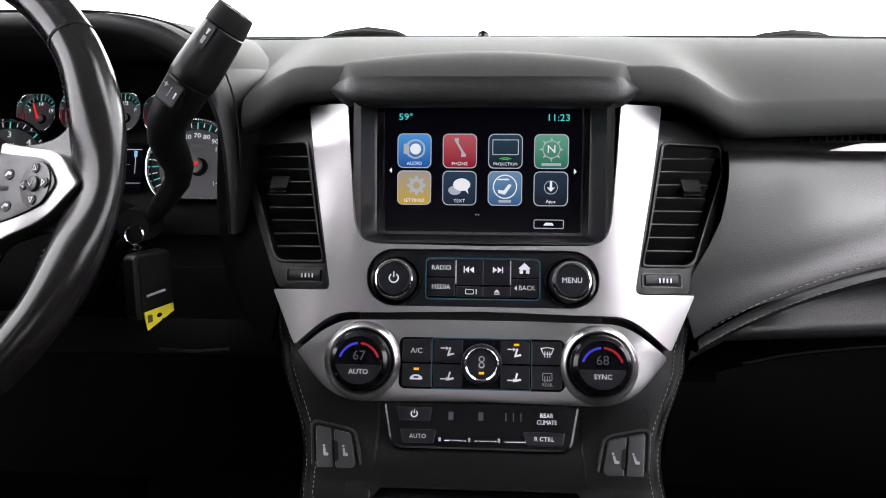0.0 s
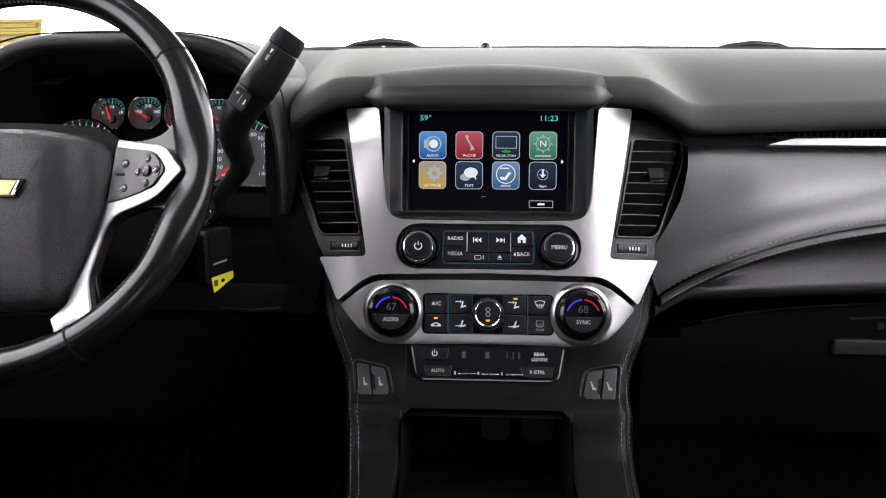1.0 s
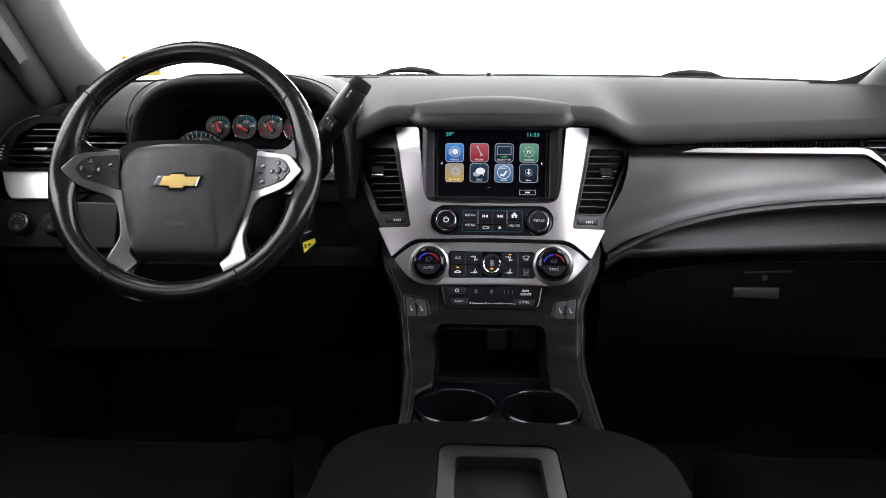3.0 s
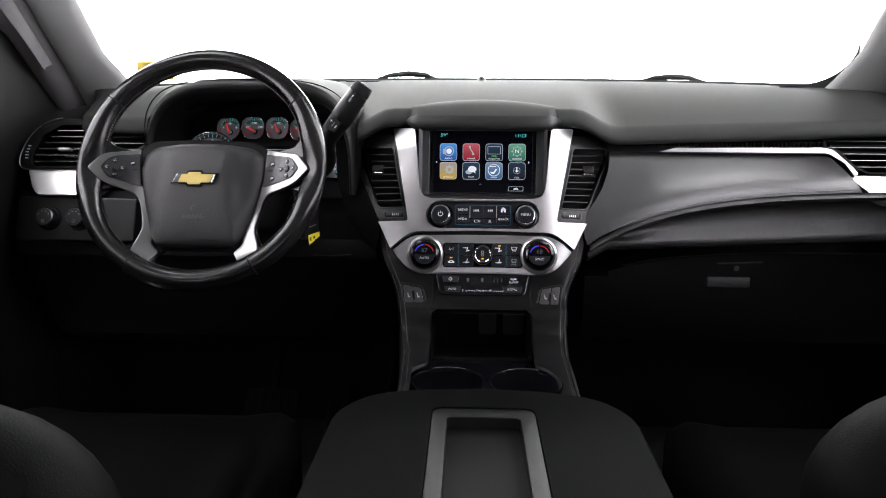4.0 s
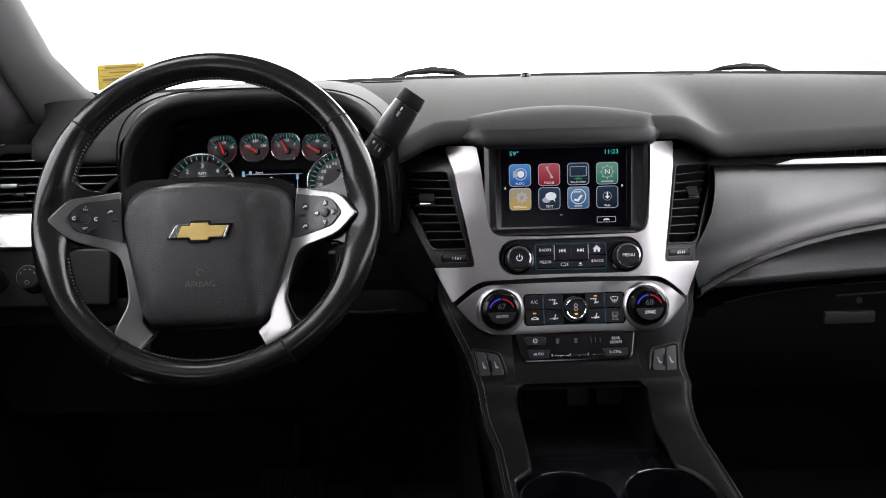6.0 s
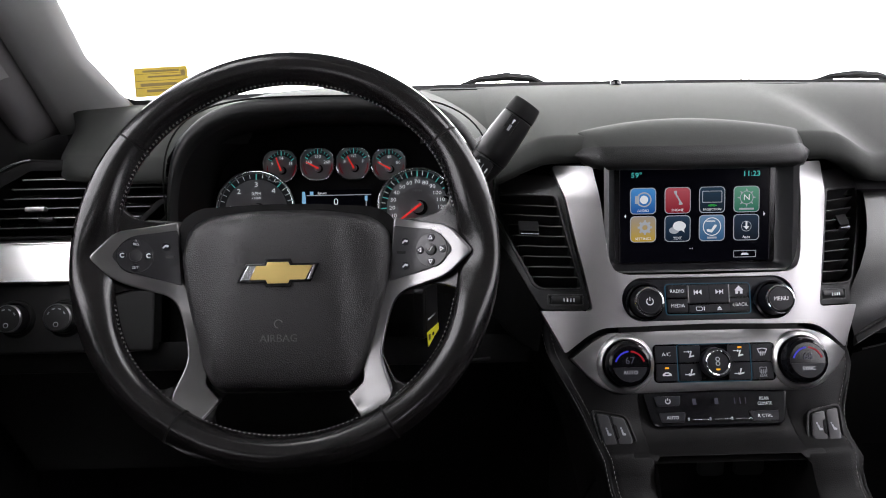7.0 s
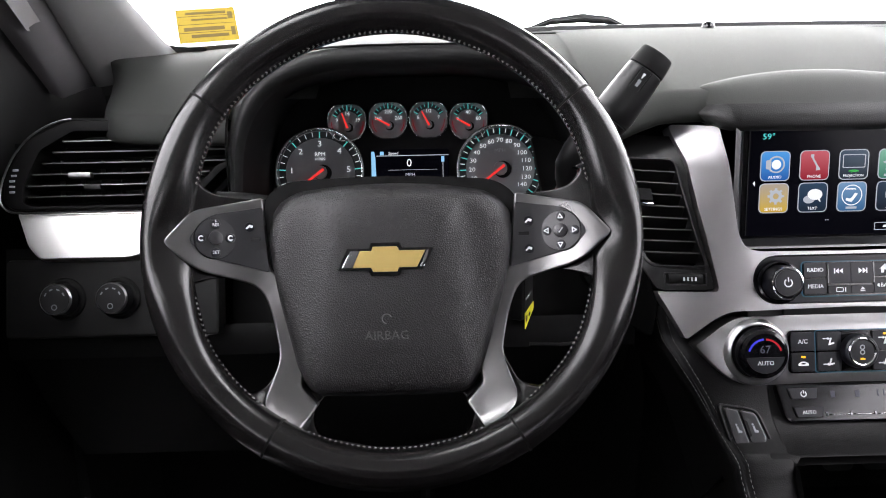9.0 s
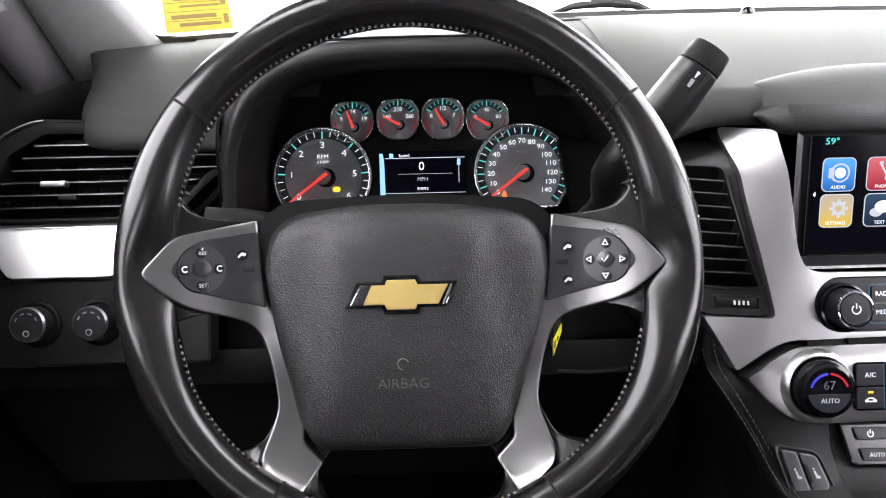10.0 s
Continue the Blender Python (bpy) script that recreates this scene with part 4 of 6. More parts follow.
for text, cx, cy, low, high in ICONS:
    k = at(T, (cx - 1.5) * 0.0399, 0.0162 - cy * 0.0324, 0.0004)
    tile = slab(rrect(0.0288, 0.0290, 0.0045), 0, 0.0003)
    me = to_mesh("icon", tile)
    o = link("icon", me, icon_glow("icon_" + (text.lower() or f"tile_{cx}_{cy}"), low, high), screen, "", k)
    part("border", moved(slab(rrect(0.0300, 0.0302, 0.005), 0, 0.0005, holes=[rrect(0.0284, 0.0286, 0.0044)]), k), SCREENGREY, o)
    if text:
        words(text, 0.0042 if len(text) < 9 else 0.0036, SCREENWHITE, o, at(k, 0, -0.0112, 0.0006))
    else:
        part("caption_bar", moved(box(0.017 if cy == 0 else 0.011, 0.0022, 0.0003), at(k, 0, -0.0112, 0.0006)), SCREENGREY, o)
    if (cx, cy) == (0, 0):
        glyph(lathe([(0.0070, 0.0), (0.0078, 0.0004), (0.0086, 0.0)], 28), o, at(k, 0.001, 0.0015), SCREENGREY, 0.0006)
        glyph(lathe([(0.0, 0.0003), (0.0038, 0.0003), (0.0048, 0.0)], 24), o, at(k, 0.001, 0.0015), SCREENWHITE, 0.0006)
        glyph(slab(rounded([(-0.009, -0.004), (-0.006, -0.004), (-0.004, -0.007), (-0.004, 0.008), (-0.006, 0.005), (-0.009, 0.005)], 0.001), 0, 0.0003), o, at(k, -0.0005, 0.001), SCREENGREY, 0.0006)
    elif (cx, cy) == (1, 0):
        pth = [(-0.003 + 0.0065 * (1 - math.cos(u)) * 0.5, 0.011 - 0.016 * u / 3.1, 0.0009) for u in spread(0, 3.1, 10)]
        glyph(tube([tuple(p) for p in pth], [0.0018, 0.0018, 0.0011, 0.0009, 0.0009, 0.0009, 0.0009, 0.0012, 0.0021, 0.0022], 6, flat=0.2), o, k, SCREENGREY, 0.0)
    elif (cx, cy) == (2, 0):
        glyph(slab(rrect(0.023, 0.0135, 0.001), 0, 0.0003, holes=[rrect(0.0215, 0.012, 0.0008)]), o, at(k, 0, 0.0035), SCREENGREY, 0.0006)
        for r in (0.0022, 0.0040):
            glyph(tube([(r * 1.6 * math.sin(a), r * math.cos(a) * 0.7, 0) for a in spread(-0.9, 0.9, 7)], 0.0005, 4), o, at(k, 0, -0.0085), glow("green_arc", (0.05, 0.5, 0.08), 0.8), 0.0008)
    elif (cx, cy) == (3, 0):
        words("N", 0.0095, SCREENWHITE, o, at(k, 0, 0.0018, 0.0009), wide=1.1)
        glyph(lathe([(0.0070, 0.0), (0.0074, 0.0003), (0.0078, 0.0)], 28), o, at(k, 0, 0.0018), SCREENGREY, 0.0006)
        for a in range(0, 360, 45):
            glyph(slab([(-0.0012, 0.0076), (0.0012, 0.0076), (0, 0.0108)], 0, 0.0003), o, at(k, 0, 0.0018, 0, a), SCREENGREY, 0.0006)
    elif (cx, cy) == (0, 1):
        glyph(lathe([(0.0030, 0.0), (0.0032, 0.0003), (0.0062, 0.0003), (0.0064, 0.0)], 28), o, at(k, 0.002, 0.002), SCREENGREY, 0.0006)
        for a in range(0, 360, 45):
            glyph(box(0.0024, 0.0022, 0.0004), o, at(k, 0.002 + 0.0072 * math.sin(radians(a)), 0.002 + 0.0072 * math.cos(radians(a)), 0, -a), SCREENGREY, 0.0006)
    elif (cx, cy) == (1, 1):
        glyph(slab(circle(0.0075, 28, 0.002, 0.003, 0.0055), 0, 0.0004), o, k, SCREENWHITE, 0.0006)
        glyph(slab(circle(0.0058, 28, -0.004, -0.002, 0.0040), 0, 0.0003), o, k, SCREENGREY, 0.0006)
        glyph(slab([(0.004, -0.001), (0.007, -0.0005), (0.008, -0.005)], 0, 0.0003), o, k, SCREENWHITE, 0.0006)
    elif (cx, cy) == (2, 1):
        glyph(lathe([(0.0096, 0.0), (0.0101, 0.0003), (0.0106, 0.0)], 32), o, at(k, 0, 0.0015), SCREENWHITE, 0.0006)
        for i in range(3):
            glyph(tube([(0.004 * math.sin(a), 0.0045 * math.cos(a), 0) for a in spread(-0.5, 0.5, 5)], 0.0006, 4), o, at(k, -0.0045 + 0.003 * i, 0.0035), SCREENWHITE, 0.0008)
        glyph(slab(rounded([(-0.006, -0.004), (0.0, -0.0055), (0.006, 0.003), (0.003, 0.004), (-0.001, -0.002), (-0.006, -0.001)], 0.001), 0, 0.0004), o, k, SCREENWHITE, 0.0006)
    else:
        glyph(lathe([(0.0054, 0.0), (0.0057, 0.0003), (0.0060, 0.0)], 28), o, at(k, 0, 0.0012), SCREENGREY, 0.0006)
        glyph(slab([(-0.001, 0.0055), (0.001, 0.0055), (0.001, 0.0), (0.0035, 0.0), (0, -0.0038), (-0.0035, 0.0), (-0.001, 0.0)], 0, 0.0003), o, at(k, 0, 0.0012), SCREENWHITE, 0.0008)
for sx in (-1, 1):
    part("arrow", moved(slab([(sx * 0.0012, 0.0), (-sx * 0.001, 0.0025), (-sx * 0.001, 0.001), (-sx * 0.0016, 0.0), (-sx * 0.001, -0.001), (-sx * 0.001, -0.0025)], 0, 0.0003), at(T, sx * 0.0808, -0.001, 0.0005)), SCREENWHITE, screen)
for dx in (-0.0012, 0.0012):
    part("page_dot", moved(slab(circle(0.0006, 8), 0, 0.0003), at(T, -0.004 + dx, -0.0393, 0.0005)), SCREENWHITE, screen)
part("tab", moved(slab(rrect(0.0262, 0.0080, 0.001), 0, 0.0003, holes=[rrect(0.0248, 0.0066, 0.0007)]), at(T, 0.0585, -0.0470, 0.0005)), SCREENGREY, screen)
part("tab_mark", moved(slab([(-0.0045, -0.0012), (0.0045, -0.0012), (0.003, 0.0012), (-0.003, 0.0012)], 0, 0.0003), at(T, 0.0585, -0.0470, 0.0005)), SCREENWHITE, screen)

# radio controls
radio = part("radio_panel", slab([(x * 0.985, 0.0615 + (y - 0.0615) * 0.985) for x, y in stadium], -0.02, -0.004, 0.001), SOFTTOUCH, stack, "dark radio panel", S)
RC = at(S, 0.0015, 0.0612, -0.004)
part("key_border", moved(slab(rrect(0.0955, 0.0350, 0.004), 0, 0.0012, holes=[rrect(0.0935, 0.0330, 0.0034)]), RC), LITEDGE, radio, "thin blue-lit border")
part("key_bed", moved(slab(rrect(0.0935, 0.0330, 0.0034), 0, 0.0006), RC), PIANO, radio)


def key(x, y, w, h, parent, m, z=0.0022, r=0.0012, material=None, label=""):
    return part("key", moved(slab(rrect(w - 0.0008, h - 0.0008, r), 0, z, 0.0006), at(m, x, y)), material or SOFTTOUCH, parent, label)


for x, y, w, h, txt in ((-0.0345, 0.0088, 0.0235, 0.0150, "RADIO"), (-0.0345, -0.0072, 0.0235, 0.0158, "MEDIA"), (0.0345, 0.0088, 0.0235, 0.0150, ""), (0.0345, -0.0072, 0.0235, 0.0158, "\u25c4BACK")):
    o = key(x, y, w, h, radio, RC)
    if txt:
        words(txt.replace("\u25c4", ""), 0.0056, PRINT, o, at(RC, x + (0.002 if "BACK" in txt else 0), y, 0.0024), wide=0.95)
    if "BACK" in txt:
        part("symbol", moved(slab([(-0.0085, 0), (-0.0062, 0.0022), (-0.0062, -0.0022)], 0, 0.0003), at(RC, x, y, 0.0023)), PRINT, o)
    if not txt:
        part("symbol", moved(slab([(-0.004, -0.004), (-0.0012, -0.004), (-0.0012, -0.001), (0.0012, -0.001), (0.0012, -0.004), (0.004, -0.004), (0.004, 0.0), (0.0052, 0.0), (0, 0.005), (-0.0052, 0.0), (-0.004, 0.0)], 0, 0.0003), at(RC, x, y, 0.0023)), PRINT, o)
for x, y, w, h, kind in ((-0.0108, 0.0055, 0.0235, 0.0215, "prev"), (0.0118, 0.0055, 0.0235, 0.0215, "next"), (-0.0108, -0.0108, 0.0235, 0.0095, "box"), (0.0118, -0.0108, 0.0235, 0.0095, "eject")):
    o = key(x, y, w, h, radio, RC)
    kk = at(RC, x, y + (0.002 if h > 0.015 else 0), 0.0023)
    if kind in ("prev", "next"):
        s = 1 if kind == "next" else -1
        for dx in (-0.0035, 0.0005):
            part("symbol", moved(slab([(s * dx, 0.0026), (s * dx, -0.0026), (s * (dx + 0.0036), 0)], 0, 0.0003), kk), PRINT, o)
        part("symbol", moved(box(0.0008, 0.0052, 0.0006), at(kk, s * 0.0046, 0)), PRINT, o)
    elif kind == "eject":
        part("symbol", moved(slab([(-0.0024, -0.0004), (0.0024, -0.0004), (0, 0.0024)], 0, 0.0003), kk), PRINT, o)
        part("symbol", moved(box(0.0048, 0.0008, 0.0006), at(kk, 0, -0.0016)), PRINT, o)
    else:
        part("symbol", moved(slab(rrect(0.0072, 0.0044, 0.0012), 0, 0.0003, holes=[rrect(0.0060, 0.0032, 0.0008)]), kk), PRINT, o)
        part("symbol", moved(box(0.0010, 0.0040, 0.0006), at(kk, 0.0056, 0)), PRINT, o)
for x in (-0.0222, 0.0230):
    part("rocker", moved(box(0.0010, 0.0200, 0.003, 0.0004), at(RC, x, 0.0055, 0.0015)), GUNMETAL, radio)


def round_knob(x, y, r, parent, m, label, cap):
    k = at(m, x, y)
    collar = part("collar", moved(lathe([(r * 1.30, -0.002), (r * 1.28, 0.0025), (r * 1.16, 0.003), (r * 1.05, 0.0)], 40), k), PIANO, parent)
    kb = part("knob", moved(lathe([(r * 1.02, 0.0), (r * 1.0, 0.015), (r * 0.95, 0.018), (r * 0.78, 0.0195), (r * 0.74, 0.0187), (0.0, 0.0190)], 40), k), SOFTTOUCH, parent, label)
    part("grip_ring", moved(lathe([(r * 0.965, 0.0172), (r * 0.92, 0.0187), (r * 0.86, 0.0190)], 40), k), CHROME, kb, "bright ring")
    return k, kb


kp, kb = round_knob(-0.0700, 0.0590, 0.0165, radio, S, "round power knob", True)
part("symbol", moved(lathe([(0.0030, 0), (0.0036, 0.0003), (0.0042, 0)], 24, 290, 125), at(kp, 0, 0, 0.0192)), PRINT, kb)
part("symbol", moved(box(0.0009, 0.0042, 0.0006), at(kp, 0, 0.0030, 0.0194)), PRINT, kb)
kp, kb = round_knob(0.0725, 0.0590, 0.0165, radio, S, "round menu knob", True)
words("MENU", 0.0062, PRINT, kb, at(kp, 0, 0, 0.0194), wide=0.95)

# slot between the two panels
part("disc_slot", moved(slab(rrect(0.130, 0.0075, 0.002, cy=0.0305), -0.02, -0.002), S), SHADOWBLACK, stack)

def wing_droop(x, y):
    """The tips of the climate panel sink outwards and downwards."""
    d = max(0.0, abs(x) - 0.118)
    roll = max(0.0, abs(y + 0.006) - 0.012)
    return -4.5 * d * d - 3.0 * d * max(0.0, 0.02 - y) - (5.0 if y < 0 else 12.0) * roll * roll


# climate panel: a dog-bone of dark satin silver
wing = [(0.0, 0.0275), (0.112, 0.0255), (0.128, 0.018), (0.1405, 0.008), (0.152, -0.001), (0.138, -0.018), (0.124, -0.032), (0.104, -0.0405), (0.0, -0.0385)]
wr = [0, 0.015, 0.01, 0.01, 0.003, 0.02, 0.012, 0.012, 0]
wout = rounded([(x, y) for x, y in wing], wr) + rounded([(-x, y) for x, y in reversed(wing)], list(reversed(wr)))
climate = part("climate_panel", crowned(slab(wout, -0.022, 0.003, 0.004, holes=[circle(0.0262, 40, 0.0955, -0.0075), circle(0.0262, 40, -0.0955, -0.0075)], seg=3), wing_droop, GRID_X, [k * 0.004 for k in range(-9, 7)]), GUNMETAL, stack, "satin grey climate control panel", S, sharp=60)
KC = at(S, 0.0015, -0.0085, 0.003)
part("key_border", moved(slab(rrect(0.1335, 0.0415, 0.005), -0.001, 0.0012, holes=[rrect(0.131, 0.0390, 0.0042)]), KC), PIANO, climate)
part("key_bed", moved(slab(rrect(0.131, 0.0390, 0.0042), -0.001, 0.0006), KC), PIANO, climate)
part("key_border", moved(slab(rrect(0.0815, 0.0415, 0.003), -0.001, 0.0014, holes=[rrect(0.0797, 0.0397, 0.0024)]), KC), LITEDGE, climate, "thin blue-lit border")
for x, y, w, h, txt in ((-0.0527, 0.0098, 0.0240, 0.0190, "A/C"), (-0.0527, -0.0098, 0.0240, 0.0190, "recirculate"), (0.0527, 0.0098, 0.0240, 0.0190, "defrost"), (0.0527, -0.0098, 0.0240, 0.0190, "REAR"),
                        (-0.0270, 0.0098, 0.0245, 0.0190, "vent"), (-0.0270, -0.0098, 0.0245, 0.0190, "vent"), (0.0270, 0.0098, 0.0245, 0.0190, "vent lit"), (0.0270, -0.0098, 0.0245, 0.0190, "vent")):
    o = key(x, y, w, h, climate, KC)
    kk = at(KC, x, y, 0.0023)
    if txt == "A/C":
        words("A/C", 0.0058, PRINT, o, at(kk, 0, 0.0, 0.0002))
    elif txt == "recirculate":
        part("lamp", moved(box(0.0042, 0.0018, 0.0008), at(kk, 0, 0.0050)), AMBER, o)
        part("symbol", moved(slab(rounded([(-0.005, -0.002), (0.005, -0.002), (0.005, 0.0), (0.002, 0.002), (-0.002, 0.002), (-0.005, 0.0)], 0.0008), 0, 0.0003, holes=[rrect(0.004, 0.0015, 0.0005)]), at(kk, 0, -0.0015)), PRINT, o)
    elif txt in ("defrost", "REAR"):
        if txt == "REAR":
            words("REAR", 0.0036, PRINTDIM, o, at(kk, 0, -0.0055, 0.0002))
            shape = rrect(0.008, 0.006, 0.0008)
            hole = rrect(0.0068, 0.0048, 0.0005)
        else:
            shape = [(-0.0035, -0.002), (0.0035, -0.002), (0.0055, 0.003), (0, 0.004), (-0.0055, 0.003)]
            hole = [(-0.003, -0.0013), (0.003, -0.0013), (0.0045, 0.0024), (0, 0.0033), (-0.0045, 0.0024)]
        part("symbol", moved(slab(shape, 0, 0.0003, holes=[hole]), at(kk, 0, 0.001)), PRINT if txt == "defrost" else PRINTDIM, o)
        for dx in (-0.002, 0, 0.002):
            part("symbol", moved(box(0.0006, 0.0048, 0.0005), at(kk, dx, -0.001)), PRINT if txt == "defrost" else PRINTDIM, o)
    else:
        part("symbol", moved(slab(rounded([(-0.001, -0.004), (0.005, -0.0025), (0.0045, -0.001), (0.001, -0.0018), (0.0025, 0.003), (0.001, 0.0035)], 0.0006), 0, 0.0003), kk), PRINT, o)
        part("symbol", moved(box(0.0055, 0.0009, 0.0005), at(kk, -0.0035, 0.0025 if y > 0 else -0.0025)), PRINT, o)
        part("symbol", moved(slab([(-0.0012, 0.0015), (-0.0012, -0.0015), (0.0012, 0)], 0, 0.0003), at(kk, -0.0005, 0.0025 if y > 0 else -0.0025)), PRINT, o)
        if "lit" in txt:
            part("lamp", moved(box(0.0042, 0.0018, 0.0008), at(kk, 0.001, 0.0062)), AMBER, o)
kf = at(KC, 0.0, 0.0, 0.001)
fan = part("fan_knob", moved(lathe([(0.0165, 0), (0.016, 0.009), (0.0145, 0.0105), (0.0118, 0.0105), (0.0112, 0.0098), (0, 0.0100)], 40), kf), SOFTTOUCH, climate, "round fan knob with a bright ring")
part("ring", moved(lathe([(0.0137, 0.0104), (0.0128, 0.0112), (0.0118, 0.0105)], 40), kf), CHROME, fan)
part("symbol", moved(lathe([(0.0015, 0), (0.002, 0.0003), (0.0025, 0)], 16), at(kf, 0.0, 0.0042, 0.0101)), PRINTDIM, fan)
part("symbol", moved(lathe([(0.0015, 0), (0.002, 0.0003), (0.0025, 0)], 16), at(kf, 0.0, -0.0005, 0.0101)), PRINTDIM, fan)
part("lamp", moved(box(0.0042, 0.0018, 0.0008), at(kf, 0, -0.0068, 0.0102)), AMBER, fan)
for sx, num, txt in ((-1, "67", "AUTO"), (1, "68", "SYNC")):
    k = at(S, sx * 0.0955, -0.0075)
    part("knob_ring", moved(lathe([(0.0262, -0.01), (0.0322, 0.0005), (0.0312, 0.0045), (0.0294, 0.0075), (0.0274, 0.0088), (0.0262, 0.0080), (0.0256, 0.005), (0.0256, -0.01)], 48), k), KNOBRING, climate, "bright silver ring")
    part("well", moved(lathe([(0.0258, -0.005), (0.0, -0.005)], 40), k), SHADOWBLACK, climate)
    kb = part("temperature_knob", moved(lathe([(0.0245, -0.004), (0.0243, 0.016), (0.0225, 0.0205), (0.0195, 0.0220), (0.0190, 0.0214), (0.0, 0.0216)], 48), k), PIANO, climate, "round black temperature knob")
    kt = at(k, 0, 0, 0.0218)
    for a0, a1, mm in ((-72, -4, BLUEARC), (4, 72, REDARC)):
        part("arc", moved(slab([(0.0168 * math.sin(radians(a)), 0.0168 * math.cos(radians(a)) - 0.002) for a in spread(a0, a1, 12)] + [(0.0150 * math.sin(radians(a)), 0.0150 * math.cos(radians(a)) - 0.002) for a in spread(a1, a0, 12)], 0, 0.0003), kt), mm, kb)
    words(num, 0.0105, SEGMENT, kb, at(kt, 0, 0.004, 0.0002))
    part("cap", moved(slab([(-0.0178, -0.003)] + [(0.0183 * math.sin(radians(a)), 0.0183 * math.cos(radians(a))) for a in spread(-100, -260, 18)] + [(0.0178, -0.003)], 0, 0.0008, 0.0004), kt), SOFTTOUCH, kb, "lower half button")
    words(txt, 0.0056, PRINT, kb, at(kt, 0, -0.0085, 0.0010))

# rear climate strip
RB = at(S, 0.0015, -0.0585, 0.0005) @ Matrix.Rotation(radians(-12), 4, "X")
strip = part("rear_climate_panel", moved(slab(rounded([(-0.079, 0.018), (0.079, 0.018), (0.0725, -0.014), (0.067, -0.0185), (-0.067, -0.0185), (-0.0725, -0.014)], 0.004), -0.015, 0.004, 0.002), RB), PIANO, stack, "gloss black rear climate panel")
k = at(RB, 0, 0, 0.004)
for x, y, w, txt in ((-0.0535, 0.0085, 0.029, ""), (-0.0500, -0.0090, 0.029, "AUTO"), (0.0500, -0.0090, 0.033, "R CTRL")):
    o = part("key", moved(slab(rounded([(-w / 2, 0.0055), (w / 2, 0.0055), (w / 2 - 0.002, -0.0050), (-w / 2 + 0.003, -0.0050)], 0.0015), 0, 0.0022, 0.0008), at(k, x, y)), SOFTTOUCH, strip)
    if txt:
        words(txt, 0.0048, PRINT, o, at(k, x, y, 0.0024))
    else:
        part("symbol", moved(lathe([(0.0020, 0), (0.0025, 0.0003), (0.0030, 0)], 20, 290, 125), at(k, x, y, 0.0023)), PRINT, o)
        part("symbol", moved(box(0.0007, 0.0032, 0.0005), at(k, x, y + 0.002, 0.0024)), PRINT, o)
words("REAR", 0.0050, PRINT, strip, at(k, 0.0525, 0.0095, 0.0002), wide=0.9)
words("CLIMATE", 0.0050, PRINT, strip, at(k, 0.0525, 0.0042, 0.0002), wide=0.8)
for i in range(3):
    part("toggle", moved(box(0.0175, 0.0013, 0.0026, 0.0005), at(k, -0.020 + 0.0235 * i, -0.0115, 0.001)), CHROME, strip, "slim bright toggle")
for i in range(4):
    part("toggle_mark", moved(box(0.0018, 0.0034, 0.0010, 0.0004), at(k, -0.0325 + 0.0235 * i, -0.0108, 0.001)), PRINTDIM, strip)
for x in (-0.024, 0.0, 0.020, 0.026, 0.032):
    part("segment", moved(box(0.0009 if x > 0.01 else 0.004, 0.0065, 0.0003), at(k, x, 0.0078, 0.0002)), SEGMENT, strip)

